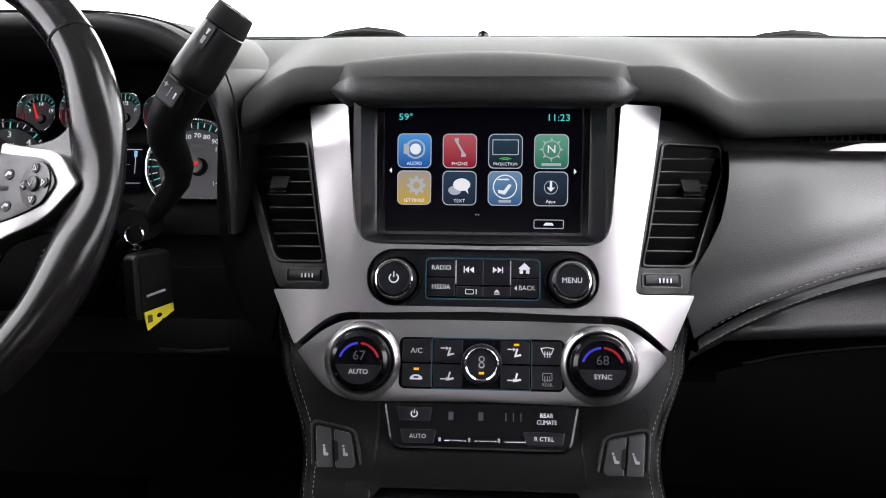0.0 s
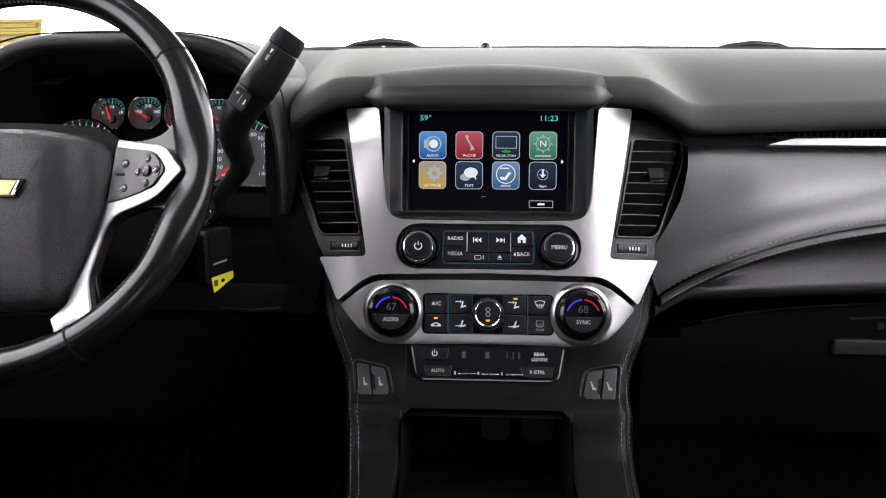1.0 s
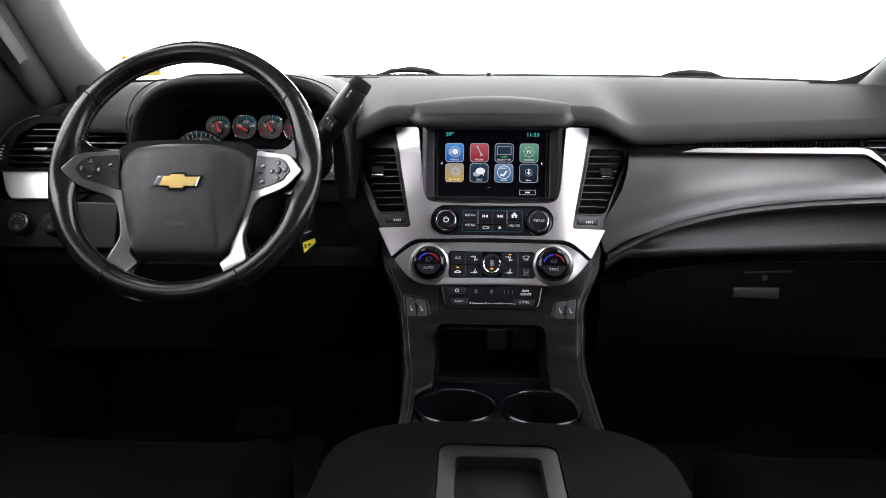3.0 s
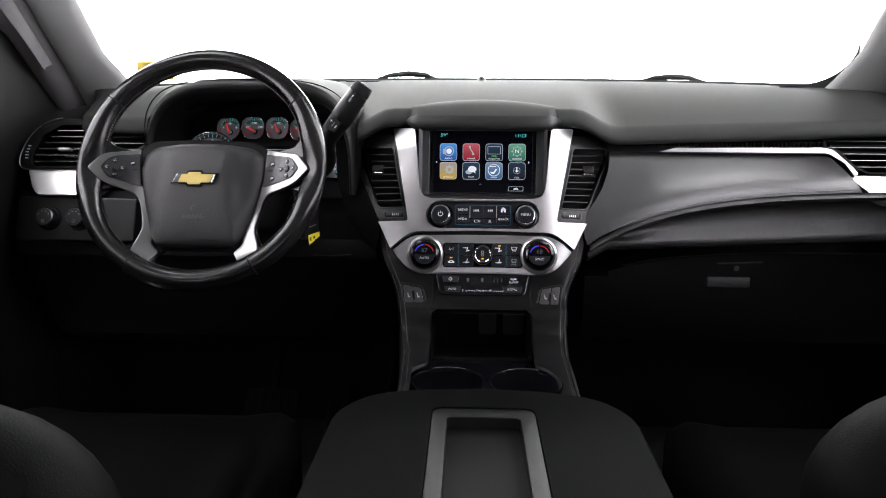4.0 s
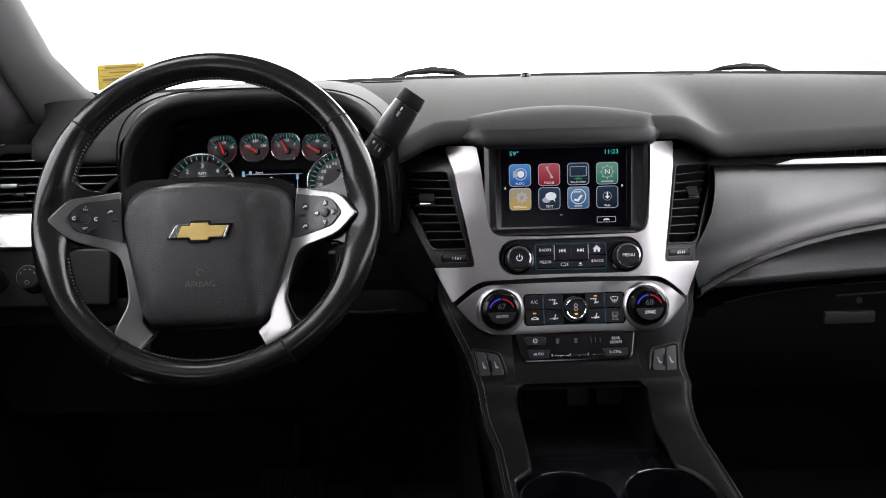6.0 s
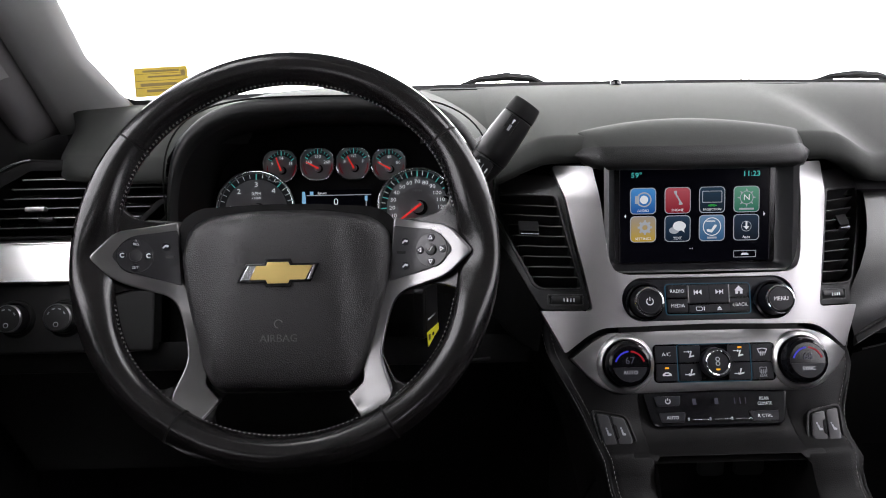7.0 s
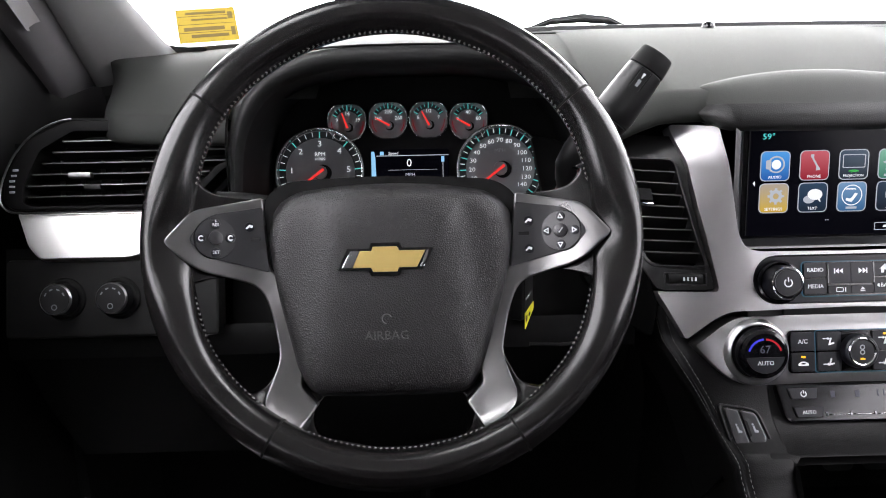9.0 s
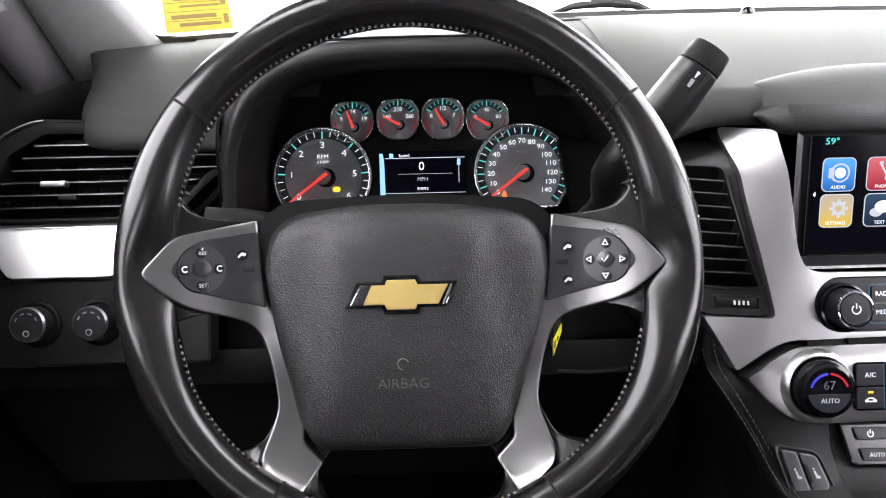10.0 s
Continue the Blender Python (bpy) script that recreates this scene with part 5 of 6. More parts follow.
# centre vents, one on each side of the bezel


def centre_vent(sx):
    v = thing("air_vent", (sx * 0.16, 0.60, 0.585), "black slatted air vent beside the silver bezel", "air vent", "centre air vents")
    o = [(0.1440, 0.200), (0.2060, 0.198), (0.2085, 0.155), (0.1800, 0.072), (0.1715, 0.0515), (0.1265, 0.0515), (0.1345, 0.095), (0.1435, 0.153)]
    h = [(0.1535, 0.178), (0.1985, 0.176), (0.2000, 0.155), (0.1755, 0.080), (0.170, 0.0755), (0.1345, 0.0755), (0.1400, 0.100), (0.1490, 0.150)]
    lip = [(x + 0.0022 * (1 if x > 0.165 else -1), y + 0.0022 * (1 if y > 0.13 else -1)) for x, y in h]
    o, h, lip = rounded(o, 0.005), rounded(h, 0.004), rounded(lip, 0.005)
    if sx < 0:
        o, h, lip = mirror_x(o), mirror_x(h), mirror_x(lip)
    cuts = [sx * (0.13 + 0.01 * k) for k in range(9)]
    rows = [0.06 + 0.016 * k for k in range(9)]

    def fitted(bm, m=None):
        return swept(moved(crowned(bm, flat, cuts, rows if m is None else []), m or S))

    part("frame", fitted(slab(o, -0.03, -0.0085, 0.002, holes=[h])), VENTFRAME, v, "black plastic vent frame")
    part("lip", fitted(slab(lip, -0.012, -0.0062, 0.0009, holes=[h])), VENTFRAME, v)
    # black sheet in place of the duct's deep shade
    part("shade_backing", fitted(slab(o, -0.07, -0.055)), SHADOWBLACK, v)
    for i in range(9):
        y = 0.0835 + 0.0113 * i
        u = (y - 0.0755) / 0.1
        a, b = 0.1335 + 0.0185 * u, 0.1735 + 0.0265 * u
        k = at(S, 0, y, -0.0215) @ Matrix.Rotation(radians(64), 4, "X")
        pts = rounded([(-0.0105, -0.0007), (0.0098, -0.0012), (0.0108, 0.0), (0.0098, 0.0012), (-0.0105, 0.0007)], 0.0006, 2)
        row = [[(sx * x, -q, r) for q, r in pts] for x in spread(a, b, 6)]
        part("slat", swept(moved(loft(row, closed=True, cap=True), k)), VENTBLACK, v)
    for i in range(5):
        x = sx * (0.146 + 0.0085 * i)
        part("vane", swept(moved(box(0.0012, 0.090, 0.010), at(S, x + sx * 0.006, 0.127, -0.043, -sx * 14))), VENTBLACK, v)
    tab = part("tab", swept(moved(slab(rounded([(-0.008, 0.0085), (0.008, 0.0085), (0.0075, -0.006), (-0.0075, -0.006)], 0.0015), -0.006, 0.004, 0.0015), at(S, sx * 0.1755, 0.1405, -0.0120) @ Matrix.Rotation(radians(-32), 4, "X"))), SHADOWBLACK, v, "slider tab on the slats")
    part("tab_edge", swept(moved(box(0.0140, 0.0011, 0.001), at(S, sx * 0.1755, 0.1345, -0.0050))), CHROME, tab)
    part("slot_rim", fitted(slab(rrect(0.033, 0.0125, 0.002), 0, 0.0008, 0.0003, holes=[rrect(0.0305, 0.0100, 0.0012)]), at(S, sx * 0.1495, 0.0625, -0.0085)), KNOBFACE, v)
    part("wheel_slot", fitted(slab(rrect(0.0305, 0.0100, 0.001), 0, 0.0004), at(S, sx * 0.1495, 0.0625, -0.0085)), SHADOWBLACK, v)
    wh = part("thumb_wheel", fitted(lathe([(0.0, -0.013), (0.010, -0.013), (0.010, 0.013), (0.0, 0.013)], 24), at(S, sx * 0.1495, 0.0625, -0.0170) @ Matrix.Rotation(radians(90), 4, "Y")), PLASTIC, v)
    for i in range(4):
        part("mark", fitted(box(0.0012, 0.0036, 0.0008), at(S, sx * 0.1495 + 0.002 + 0.003 * i - 0.004, 0.0625, -0.0068)), PRINT, wh)
    return v


for s in (-1, 1):
    centre_vent(s)


def corner_vent(sx):
    v = thing("air_vent", (sx * 0.74, 0.68, 0.64), "wide black air vent with thin bright-edged slats", "air vent", "corner air vents")
    o = [(0.605, 0.060), (0.79, 0.066), (0.835, 0.045), (0.857, 0.005), (0.858, -0.022), (0.846, -0.030), (0.680, -0.030), (0.655, -0.018), (0.625, 0.012), (0.605, 0.016)]
    h = [(0.612, 0.050), (0.785, 0.054), (0.820, 0.034), (0.838, -0.004), (0.838, -0.022), (0.830, -0.0255), (0.682, -0.0255), (0.660, -0.014), (0.632, 0.016), (0.612, 0.020)]
    o, h = rounded(o, 0.008), rounded(h, 0.005)
    if sx < 0:
        o, h = mirror_x(o), mirror_x(h)
    part("frame", moved(slab(o, -0.03, 0.003, 0.002, holes=[h]), D), SHADOWBLACK, v, "black vent frame")
    part("edge", moved(slab([(x * 1.003, y * 1.04) for x, y in o], -0.02, 0.0015, 0.0006, holes=[[(x * 1.0005, y * 1.005) for x, y in o]]), D), SHADOWBLACK, v)
    # black sheet that paints the dark depth behind the slats
    part("shade_backing", moved(slab(o, -0.06, -0.05), D), SHADOWBLACK, v)
    for i in range(6):
        y = -0.0165 + 0.0118 * i
        a = 0.672 - 0.9 * (y + 0.0255) if y < 0.012 else 0.614
        b = 0.836 - (0.0 if y < 0 else 0.9 * y)
        pts = [(a, -0.009), (b, -0.009), (b, 0.009), (a, 0.009)]
        sl = part("slat", moved(slab(pts if sx > 0 else mirror_x(pts), -0.0008, 0.0008), at(D, 0, y, -0.010) @ Matrix.Rotation(radians(80), 4, "X")), PLASTIC, v)
        # metal strips paint the slats' highlights, brighter on two of them
        part("edge_highlight", moved(box(b - a - 0.004, 0.0009, 0.0009), at(D, sx * (a + b) / 2, y + 0.0012, -0.0008)), GUNMETAL if i in (1, 5) else DIMEDGE, sl)
    arc = [(0.770, 0.068), (0.800, 0.0655), (0.830, 0.050), (0.850, 0.024), (0.860, -0.004), (0.861, -0.022), (0.852, -0.0315), (0.836, -0.033), (0.70, -0.033)]
    arc = rounded([(0.70, 0.068)] + arc + [(0.70, -0.033)], 0.02)[10:-8]
    part("ridge", tube([D @ Vector((sx * x, y, 0.0045)) for x, y in arc], 0.0011, 6), DIMEDGE, v, "thin rounded ridge round the vent")
    tab = part("tab", moved(box(0.024, 0.006, 0.010, 0.0015), at(D, sx * 0.777, 0.0065, 0.0015)), SILVER, v, "bright slider tab")
    part("foot", moved(box(0.018, 0.006, 0.010, 0.0015), at(D, sx * 0.765, -0.006, -0.0015)), PLASTIC, tab)
    for i in range(6):
        part("fin", moved(box(0.001, 0.045, 0.010), at(D, sx * (0.70 + 0.022 * i), 0.004, -0.026)), PLASTIC, v)
    for i in range(5):
        part("wheel_rib", moved(box(0.006, 0.0022, 0.002, 0.0006), at(D, sx * (0.8485 - 0.0018 * max(0, i - 2)), -0.010 + 0.0058 * i, 0.003)), PRINTDIM, v)
    return v


for s in (-1, 1):
    corner_vent(s)


# seat heater switches on the apron


def heater(sx):
    def side(pts):
        return pts if sx < 0 else mirror_x(pts)

    o = side(rounded([(-0.0190, 0.0200), (0.0130, 0.0140), (0.0195, -0.0095), (0.0155, -0.0150), (-0.0085, -0.0210), (-0.0130, -0.0165)], 0.006))
    k = at(S, sx * 0.1135, -0.0790, 0.0120) @ Matrix.Rotation(radians(-24), 4, "X") @ Matrix.Diagonal((1.08, 1.16, 1, 1))
    part("switch_rim", moved(slab([(x * 1.12, y * 1.12) for x, y in o], -0.004, 0.0022, 0.0014, holes=[[(x * 0.98, y * 0.98) for x, y in o]]), k), PLASTIC, stack, "rounded black rim")
    h = part("heater_switch", moved(slab(o, -0.004, 0.0006), k), SHADOWBLACK, stack, "pair of seat heater buttons")
    inner = rounded([(-0.0160, 0.0172), (-0.0040, 0.0150), (0.0016, -0.0160), (-0.0074, -0.0182), (-0.0110, -0.0145)], 0.0025)
    outer = rounded([(-0.0024, 0.0147), (0.0110, 0.0120), (0.0168, -0.0090), (0.0138, -0.0130), (0.0030, -0.0156)], 0.0025)
    for pts, b in ((inner, -0.0068), (outer, 0.0076)):
        bt = part("button", moved(slab(side(pts), 0.0004, 0.0038, 0.0012), k), PODPLASTIC, h)
        kk = at(k, -sx * b, -0.0015, 0.0039)
        part("symbol", moved(slab(rounded([(-0.0016, 0.0030), (0.0, 0.0030), (0.0008, -0.0002), (0.0030, -0.0008), (0.0026, -0.0026), (-0.0006, -0.0024)], 0.0006), 0, 0.0003), kk), PRINTDIM, bt)
        part("symbol", moved(slab(circle(0.0009, 10), 0, 0.0003), at(kk, -0.0012, 0.0042)), PRINTDIM, bt)
    part("tab", moved(slab(side(rounded([(-0.0012, 0.0070), (0.0022, 0.0052), (0.0040, -0.0062), (0.0014, -0.0082)], 0.0008)), 0.0030, 0.0046, 0.0005), k), SHADOWBLACK, h)


for s in (-1, 1):
    heater(s)

# ---------------------------------------------------------------- steering wheel
wheel = thing("steering_wheel", (-0.440, 0.50, 0.60), "black leather steering wheel with satin silver spokes", "steering wheel")
W = plate(-0.440, 0.456, 0.658, 18.5)
HUB = at(W, 0, 0, -0.006)
RIMW = plate(-0.437, 0.4373, 0.666, 24)
RIM_R = 0.1963


def near(pts, n):
    """Scales an outline towards the closing camera position, so that at height n above the hub it fits that view."""
    k = 1 - (n - 0.026) / 0.484
    return [(0.019 + (x - 0.019) * k, 0.009 + (y - 0.009) * k) for x, y in pts]


def rim_half(c, s):
    side = math.exp(-((abs(c) - 1) / 0.10) ** 2)
    return 0.0160 + 0.0030 * side


def rim_section(ang, grow=0.0):
    c, s = math.cos(ang), math.sin(ang)
    half = rim_half(c, s) + grow
    mid = RIM_R - half + grow
    deep = 0.0165 + grow
    dip = 0.013 * math.exp(-((s + 0.03) / 0.20) ** 2)
    pts = []
    for i in range(20):
        a = 2 * math.pi * i / 20
        rr = mid + half * math.cos(a)
        pts.append(RIMW @ Vector((rr * c, rr * s, deep * math.sin(a) - dip * (1 - math.cos(a)) / 2 * max(0.0, math.sin(a) + 0.35))))
    return pts


rim = part("rim", loft([rim_section(2 * math.pi * i / 144) for i in range(145)], closed=True), RIMHIDE, wheel, "worn black leather rim", sharp=80)
for a in (36, 144, 239, 301):
    a = radians(a)
    part("seam", loft([rim_section(a + d, g) for d, g in ((-0.006, -0.001), (-0.005, 0.0006), (0.005, 0.0006), (0.006, -0.001))], closed=True), SHADOWBLACK, rim)


def rim_thread(a0, a1):
    """A laced seam along the inner edge: slanting stitches, to and fro."""
    for lean in (-1, 1):
        pts = []
        n = int(abs(a1 - a0) * 0.75)
        for i, a in enumerate(spread(radians(a0), radians(a1), n * 2)):
            c, s = math.cos(a), math.sin(a)
            half = rim_half(c, s) + 0.0004
            q = radians(169 + lean * (7 if i % 2 else -1))
            r = RIM_R - half + half * math.cos(q)
            pts.append(RIMW @ Vector((r * c, r * s, 0.0169 * math.sin(q))))
        stitches(pts, rim, 0.0034, 0.0034, 0.00036, material=RIMTHREAD)


rim_thread(14, 166)
rim_thread(197, 233)
rim_thread(-53, -17)
rim_thread(246, 294)


def hole_left():
    return rounded([(-0.160, -0.036), (-0.137, -0.029), (-0.1010, -0.0375), (-0.0925, -0.058), (-0.0860, -0.090), (-0.1015, -0.122), (-0.128, -0.120), (-0.148, -0.098), (-0.165, -0.066), (-0.172, -0.046)], 0.012)


def rim_lift(x, y):
    """How far the webs rise from the hub's plane towards the rim's at (x, y)."""
    to_plane = -(RIMW.inverted() @ W @ Vector((x, y, -0.004))).z
    return to_plane * smooth((math.hypot(x, y) - 0.105) / 0.078) * (1 - 0.45 * smooth((-y - 0.05) / 0.08) * smooth((0.176 - math.hypot(x, y)) / 0.02))


def to_rim(bm):
    for v in bm.verts:
        v.co.z += rim_lift(v.co.x, v.co.y)
    return bm


def on_spoke(x, y, z):
    """A frame on the face of the spoke, square to its slope."""
    e = 0.004
    gx = (rim_lift(x + e, y) - rim_lift(x - e, y)) / (2 * e)
    gy = (rim_lift(x, y + e) - rim_lift(x, y - e)) / (2 * e)
    n = Vector((-gx, -gy, 1)).normalized()
    ax = Vector((1, 0, gx)).normalized()
    m = Matrix((ax, n.cross(ax), n)).transposed().to_4x4()
    m.translation = (x, y, z + rim_lift(x, y))
    return HUB @ m


GRIDW = [0.01 * k for k in range(-17, 18)]
# leather webs between rim and hub; their outer edge is buried in the rim
top_hole = [(0.1740 * math.cos(radians(a)), 0.1740 * math.sin(radians(a))) for a in spread(20, 160, 30)] + rounded([(-0.156, 0.052), (-0.147, 0.0385), (-0.132, 0.0345), (-0.08, 0.031), (0.08, 0.031), (0.132, 0.0345), (0.147, 0.0385), (0.156, 0.052)], 0.010)
bottom_hole = rounded([(-0.050, -0.121), (0.050, -0.121), (0.066, -0.140), (0.058, -0.1580), (0.0, -0.1680), (-0.058, -0.1580), (-0.066, -0.140)], 0.012)
part("spoke_frame", moved(to_rim(crowned(slab(circle(0.183, 72), -0.016, -0.0058, 0.003, holes=[top_hole, hole_left(), mirror_x(hole_left()), bottom_hole], seg=3), flat, GRIDW, GRIDW)), W), RIMHIDE, wheel, "black leather-wrapped spokes", sharp=45)

cover = rounded([(-0.097, 0.030), (-0.080, 0.0435), (0.0, 0.0475), (0.082, 0.0425), (0.100, 0.028), (0.093, -0.030), (0.0705, -0.105), (0.060, -0.1225), (0.0, -0.1235), (-0.062, -0.1225), (-0.073, -0.105), (-0.092, -0.028)],
                [0.012, 0.03, 0.06, 0.03, 0.012, 0.03, 0.012, 0.012, 0.05, 0.012, 0.012, 0.03], 6)
cover = near(cover, 0.014)
rings = []
for sc, n in ((0.985, -0.002), (1.0, 0.004), (1.0, 0.010), (0.985, 0.0155), (0.955, 0.0190), (0.92, 0.0210), (0.88, 0.0222), (0.82, 0.0233), (0.75, 0.0242), (0.67, 0.0250), (0.58, 0.0256), (0.47, 0.0261), (0.35, 0.0265), (0.2, 0.0268), (0.02, 0.0269)):
    ring = []
    for x, y in cover:
        px, py = x * sc, -0.035 + (y + 0.035) * sc
        raised = 0.0075 * (1 - smooth((abs(px) - 0.050 + 0.12 * (py + 0.035)) / 0.016)) * smooth((n - 0.014) / 0.006)
        back = 0.034 * smooth((py + 0.004) / 0.045) * min(1.0, max(0.0, (sc - 0.78) / 0.22)) ** 2
        ring.append(HUB @ Vector((px, py, n + raised - back)))
    rings.append(ring)
bag = part("airbag_cover", loft(rings, closed=True, cap=True), AIRBAG, wheel, "grained black airbag cover", sharp=50)
part("cover_gap", slab([(x * 1.030, -0.035 + (y + 0.035) * 1.016) for x, y in cover], -0.004, 0.0085), SHADOWBLACK, wheel, "", HUB)
# the panel on the cover is slightly hollowed along two soft flutes
words("AIRBAG", 0.0098, LITRELIEF, bag, at(HUB, -0.003, -0.078, 0.0337))
part("emboss", moved(lathe([(0.0030, 0), (0.0036, 0.0005), (0.0042, 0)], 16, 250, 20), at(HUB, -0.003, -0.065, 0.0341)), LITRELIEF, bag)
tie = [(-0.0370, -0.0085), (-0.0130, -0.0085), (-0.0110, -0.0128), (0.0110, -0.0128), (0.0125, -0.0085), (0.0290, -0.0085), (0.0370, 0.0085), (0.0130, 0.0085), (0.0110, 0.0128), (-0.0110, 0.0128), (-0.0125, 0.0085), (-0.0290, 0.0085)]
EM = at(HUB, -0.0030, -0.0190, 0.0336)
em = part("emblem", moved(slab([(x * 1.0, y * 1.0) for x, y in tie], 0.0, 0.0030, 0.0008), EM), DARKCHROME, bag, "gold cross-shaped emblem with a bright edge")
part("infill", moved(slab([(x * 0.84, y * 0.76) for x, y in tie], 0.0020, 0.0040, 0.0006), EM), GOLD, em, "gold infill")
# bright slabs paint the highlights at the emblem's ends
for pts in ([(-0.0335, -0.0066), (-0.0250, -0.0066), (-0.0190, 0.0066), (-0.0265, 0.0066)], [(0.0265, -0.0066), (0.0300, -0.0066), (0.0338, 0.0066), (0.0322, 0.0066)]):
    part("facet_highlight", moved(slab(pts, 0.0030, 0.0043, 0.0004), EM), CHROME, em, "highlight on the end facet, in bright chrome")

trim_left = [(-0.1680, -0.001), (-0.1480, 0.0225), (-0.0980, 0.0325), (-0.0930, -0.022), (-0.0745, -0.050), (-0.0660, -0.087), (-0.0690, -0.113), (-0.0560, -0.127), (-0.0715, -0.1470), (-0.0930, -0.128), (-0.0950, -0.120), (-0.0845, -0.092), (-0.0910, -0.060), (-0.0995, -0.0365), (-0.1450, -0.0230)]
tr = [0.004, 0.008, 0.003, 0.006, 0.01, 0.01, 0.003, 0.003, 0.004, 0.004, 0.004, 0.01, 0.01, 0.012, 0.012]
for sx in (-1, 1):
    t = rounded(trim_left, tr)
    t = near(t if sx < 0 else mirror_x(t), 0.008)
    trim = part("spoke_trim", moved(to_rim(crowned(slab(t, -0.004, 0.0105, 0.0048, seg=4), flat, GRIDW, GRIDW)), HUB), SPOKESILVER, wheel, "satin silver spoke trim", sharp=50)
    pad = rounded([(-0.1515, 0.0), (-0.1385, 0.0190), (-0.0985, 0.0250), (-0.0935, -0.0262), (-0.1375, -0.0140)], [0.006, 0.010, 0.002, 0.002, 0.012])
    pad = near(pad if sx < 0 else mirror_x(pad), 0.011)
    pod = part("button_pod", moved(to_rim(crowned(slab(pad, 0.002, 0.0122, 0.0012), flat, GRIDW, GRIDW)), HUB), PODPLASTIC, wheel, "dark button pad on the spoke")
    cx, cy = near([(sx * 0.1325, 0.001)], 0.012)[0]
    P = on_spoke(cx, cy, 0.0124)
    part("button_disc", moved(lathe([(0.0158, -0.001), (0.0156, 0.0008), (0.0, 0.0012)], 36), P), PODPLASTIC, pod)
    part("disc_groove", moved(lathe([(0.0165, -0.0002), (0.0161, 0.0004), (0.0157, -0.0002)], 36), P), SHADOWBLACK, pod)
    part("centre_button", moved(lathe([(0.0056, 0.0006), (0.0054, 0.0032), (0.0045, 0.0036), (0.0, 0.0030 if sx < 0 else 0.0037)], 24), P), PODPLASTIC, pod)
    if sx > 0:
        part("symbol", moved(tube([(-0.0022, 0.0003, 0.004), (-0.0005, -0.0018, 0.004), (0.0024, 0.0022, 0.004)], 0.0005, 4), P), PRINT, pod)
    for a, txt in ((0, "+"), (90, ""), (180, "SET"), (270, "")):
        k = at(P, 0.0112 * math.sin(radians(a)), 0.0112 * math.cos(radians(a)), 0.0012)
        b = part("button", moved(lathe([(0.0038, -0.0005), (0.0034, 0.0008), (0.0, 0.0012)], 20), k), SOFTTOUCH, pod)
        if sx > 0:
            part("symbol", moved(slab([(-0.0024, -0.0018), (0.0024, -0.0018), (0, 0.0024)], 0, 0.0003, holes=[[(-0.0013, -0.0011), (0.0013, -0.0011), (0, 0.0012)]]), at(k, 0, 0, 0.0012, -a)), PRINT, b)
        elif txt == "SET":
            words("SET", 0.0036, PRINT, b, at(k, 0, 0, 0.0014))
        elif txt == "+":
            words("+", 0.0040, PRINT, b, at(k, 0, 0.0020, 0.0014))
            words("RES", 0.0034, PRINT, b, at(k, 0, -0.0008, 0.0014))
        else:
            part("symbol", moved(lathe([(0.0013, 0), (0.0018, 0.0004), (0.0023, 0)], 14, 280, 40), at(k, 0, 0, 0.0011)), PRINT, b)
    for dy in ((0.0105,) if sx < 0 else (0.0105, -0.0115)):
        qx, qy = near([(sx * 0.1085, dy - 0.001)], 0.012)[0]
        k = on_spoke(qx, qy, 0.0124)
        b = part("button", moved(lathe([(0.0042, -0.0005), (0.0038, 0.0008), (0.0, 0.0012)], 20), k), SOFTTOUCH, pod)
        part("symbol", moved(slab(rounded([(-0.003, -0.001), (0.0, 0.002), (0.003, 0.001), (0.002, -0.001), (0.0, 0.0), (-0.002, -0.002)], 0.0006), 0, 0.0003), at(k, 0, 0, 0.0011)), PRINT, b)
    part("rocker", moved(box(0.0125, 0.0030, 0.0008, 0.0003), at(HUB, near([(sx * 0.1065, -0.0005)], 0.012)[0][0], -0.0005, 0.0124)), PLASTIC, pod)

# ---------------------------------------------------------------- column, lever and key
column = thing("steering_column", (-0.440, 0.66, 0.55), "black plastic steering column shroud with a stalk", "steering column")
rows = []
for y, w, z0, z1 in ((0.480, 0.085, 0.580, 0.640), (0.50, 0.120, 0.560, 0.648), (0.56, 0.135, 0.540, 0.645), (0.66, 0.150, 0.520, 0.635), (0.72, 0.155, 0.52, 0.62)):
    rows.append([(-0.440 + px, y, (z0 + z1) / 2 + pz) for px, pz in rrect(w, z1 - z0, 0.03, 5)])
part("shroud", loft(rows, closed=True, cap=True), SHADOWBLACK, column)
stalk = part("turn_stalk", tube([(-0.49, 0.565, 0.640), (-0.53, 0.560, 0.655), (-0.575, 0.552, 0.664), (-0.605, 0.548, 0.668)], [0.010, 0.010, 0.012, 0.011], 12), PLASTIC, column, "black turn signal stalk")
for i in range(2):
    part("mark", moved(box(0.004, 0.0006, 0.004), Matrix.Translation((-0.588 - 0.008 * i, 0.5395, 0.668))), PRINTDIM, stalk)

lever = thing("gear_lever", (-0.330, 0.61, 0.60), "black column gear lever with a thick grip", "gear lever")
gdir = Vector((0.0395, 0.0015, 0.0545)).normalized()
g0 = Vector((-0.2415, 0.560, 0.7345))
path = [(-0.352, 0.646, 0.583), (-0.3257, 0.636, 0.6043), (-0.3079, 0.626, 0.6185), (-0.2886, 0.612, 0.637), (-0.2745, 0.603, 0.6515), (-0.2685, 0.594, 0.6650), (-0.2700, 0.586, 0.6775), (-0.2710, 0.578, 0.6900), (-0.2660, 0.570, 0.7035), (-0.2555, 0.564, 0.7180), g0 + gdir * 0.004]
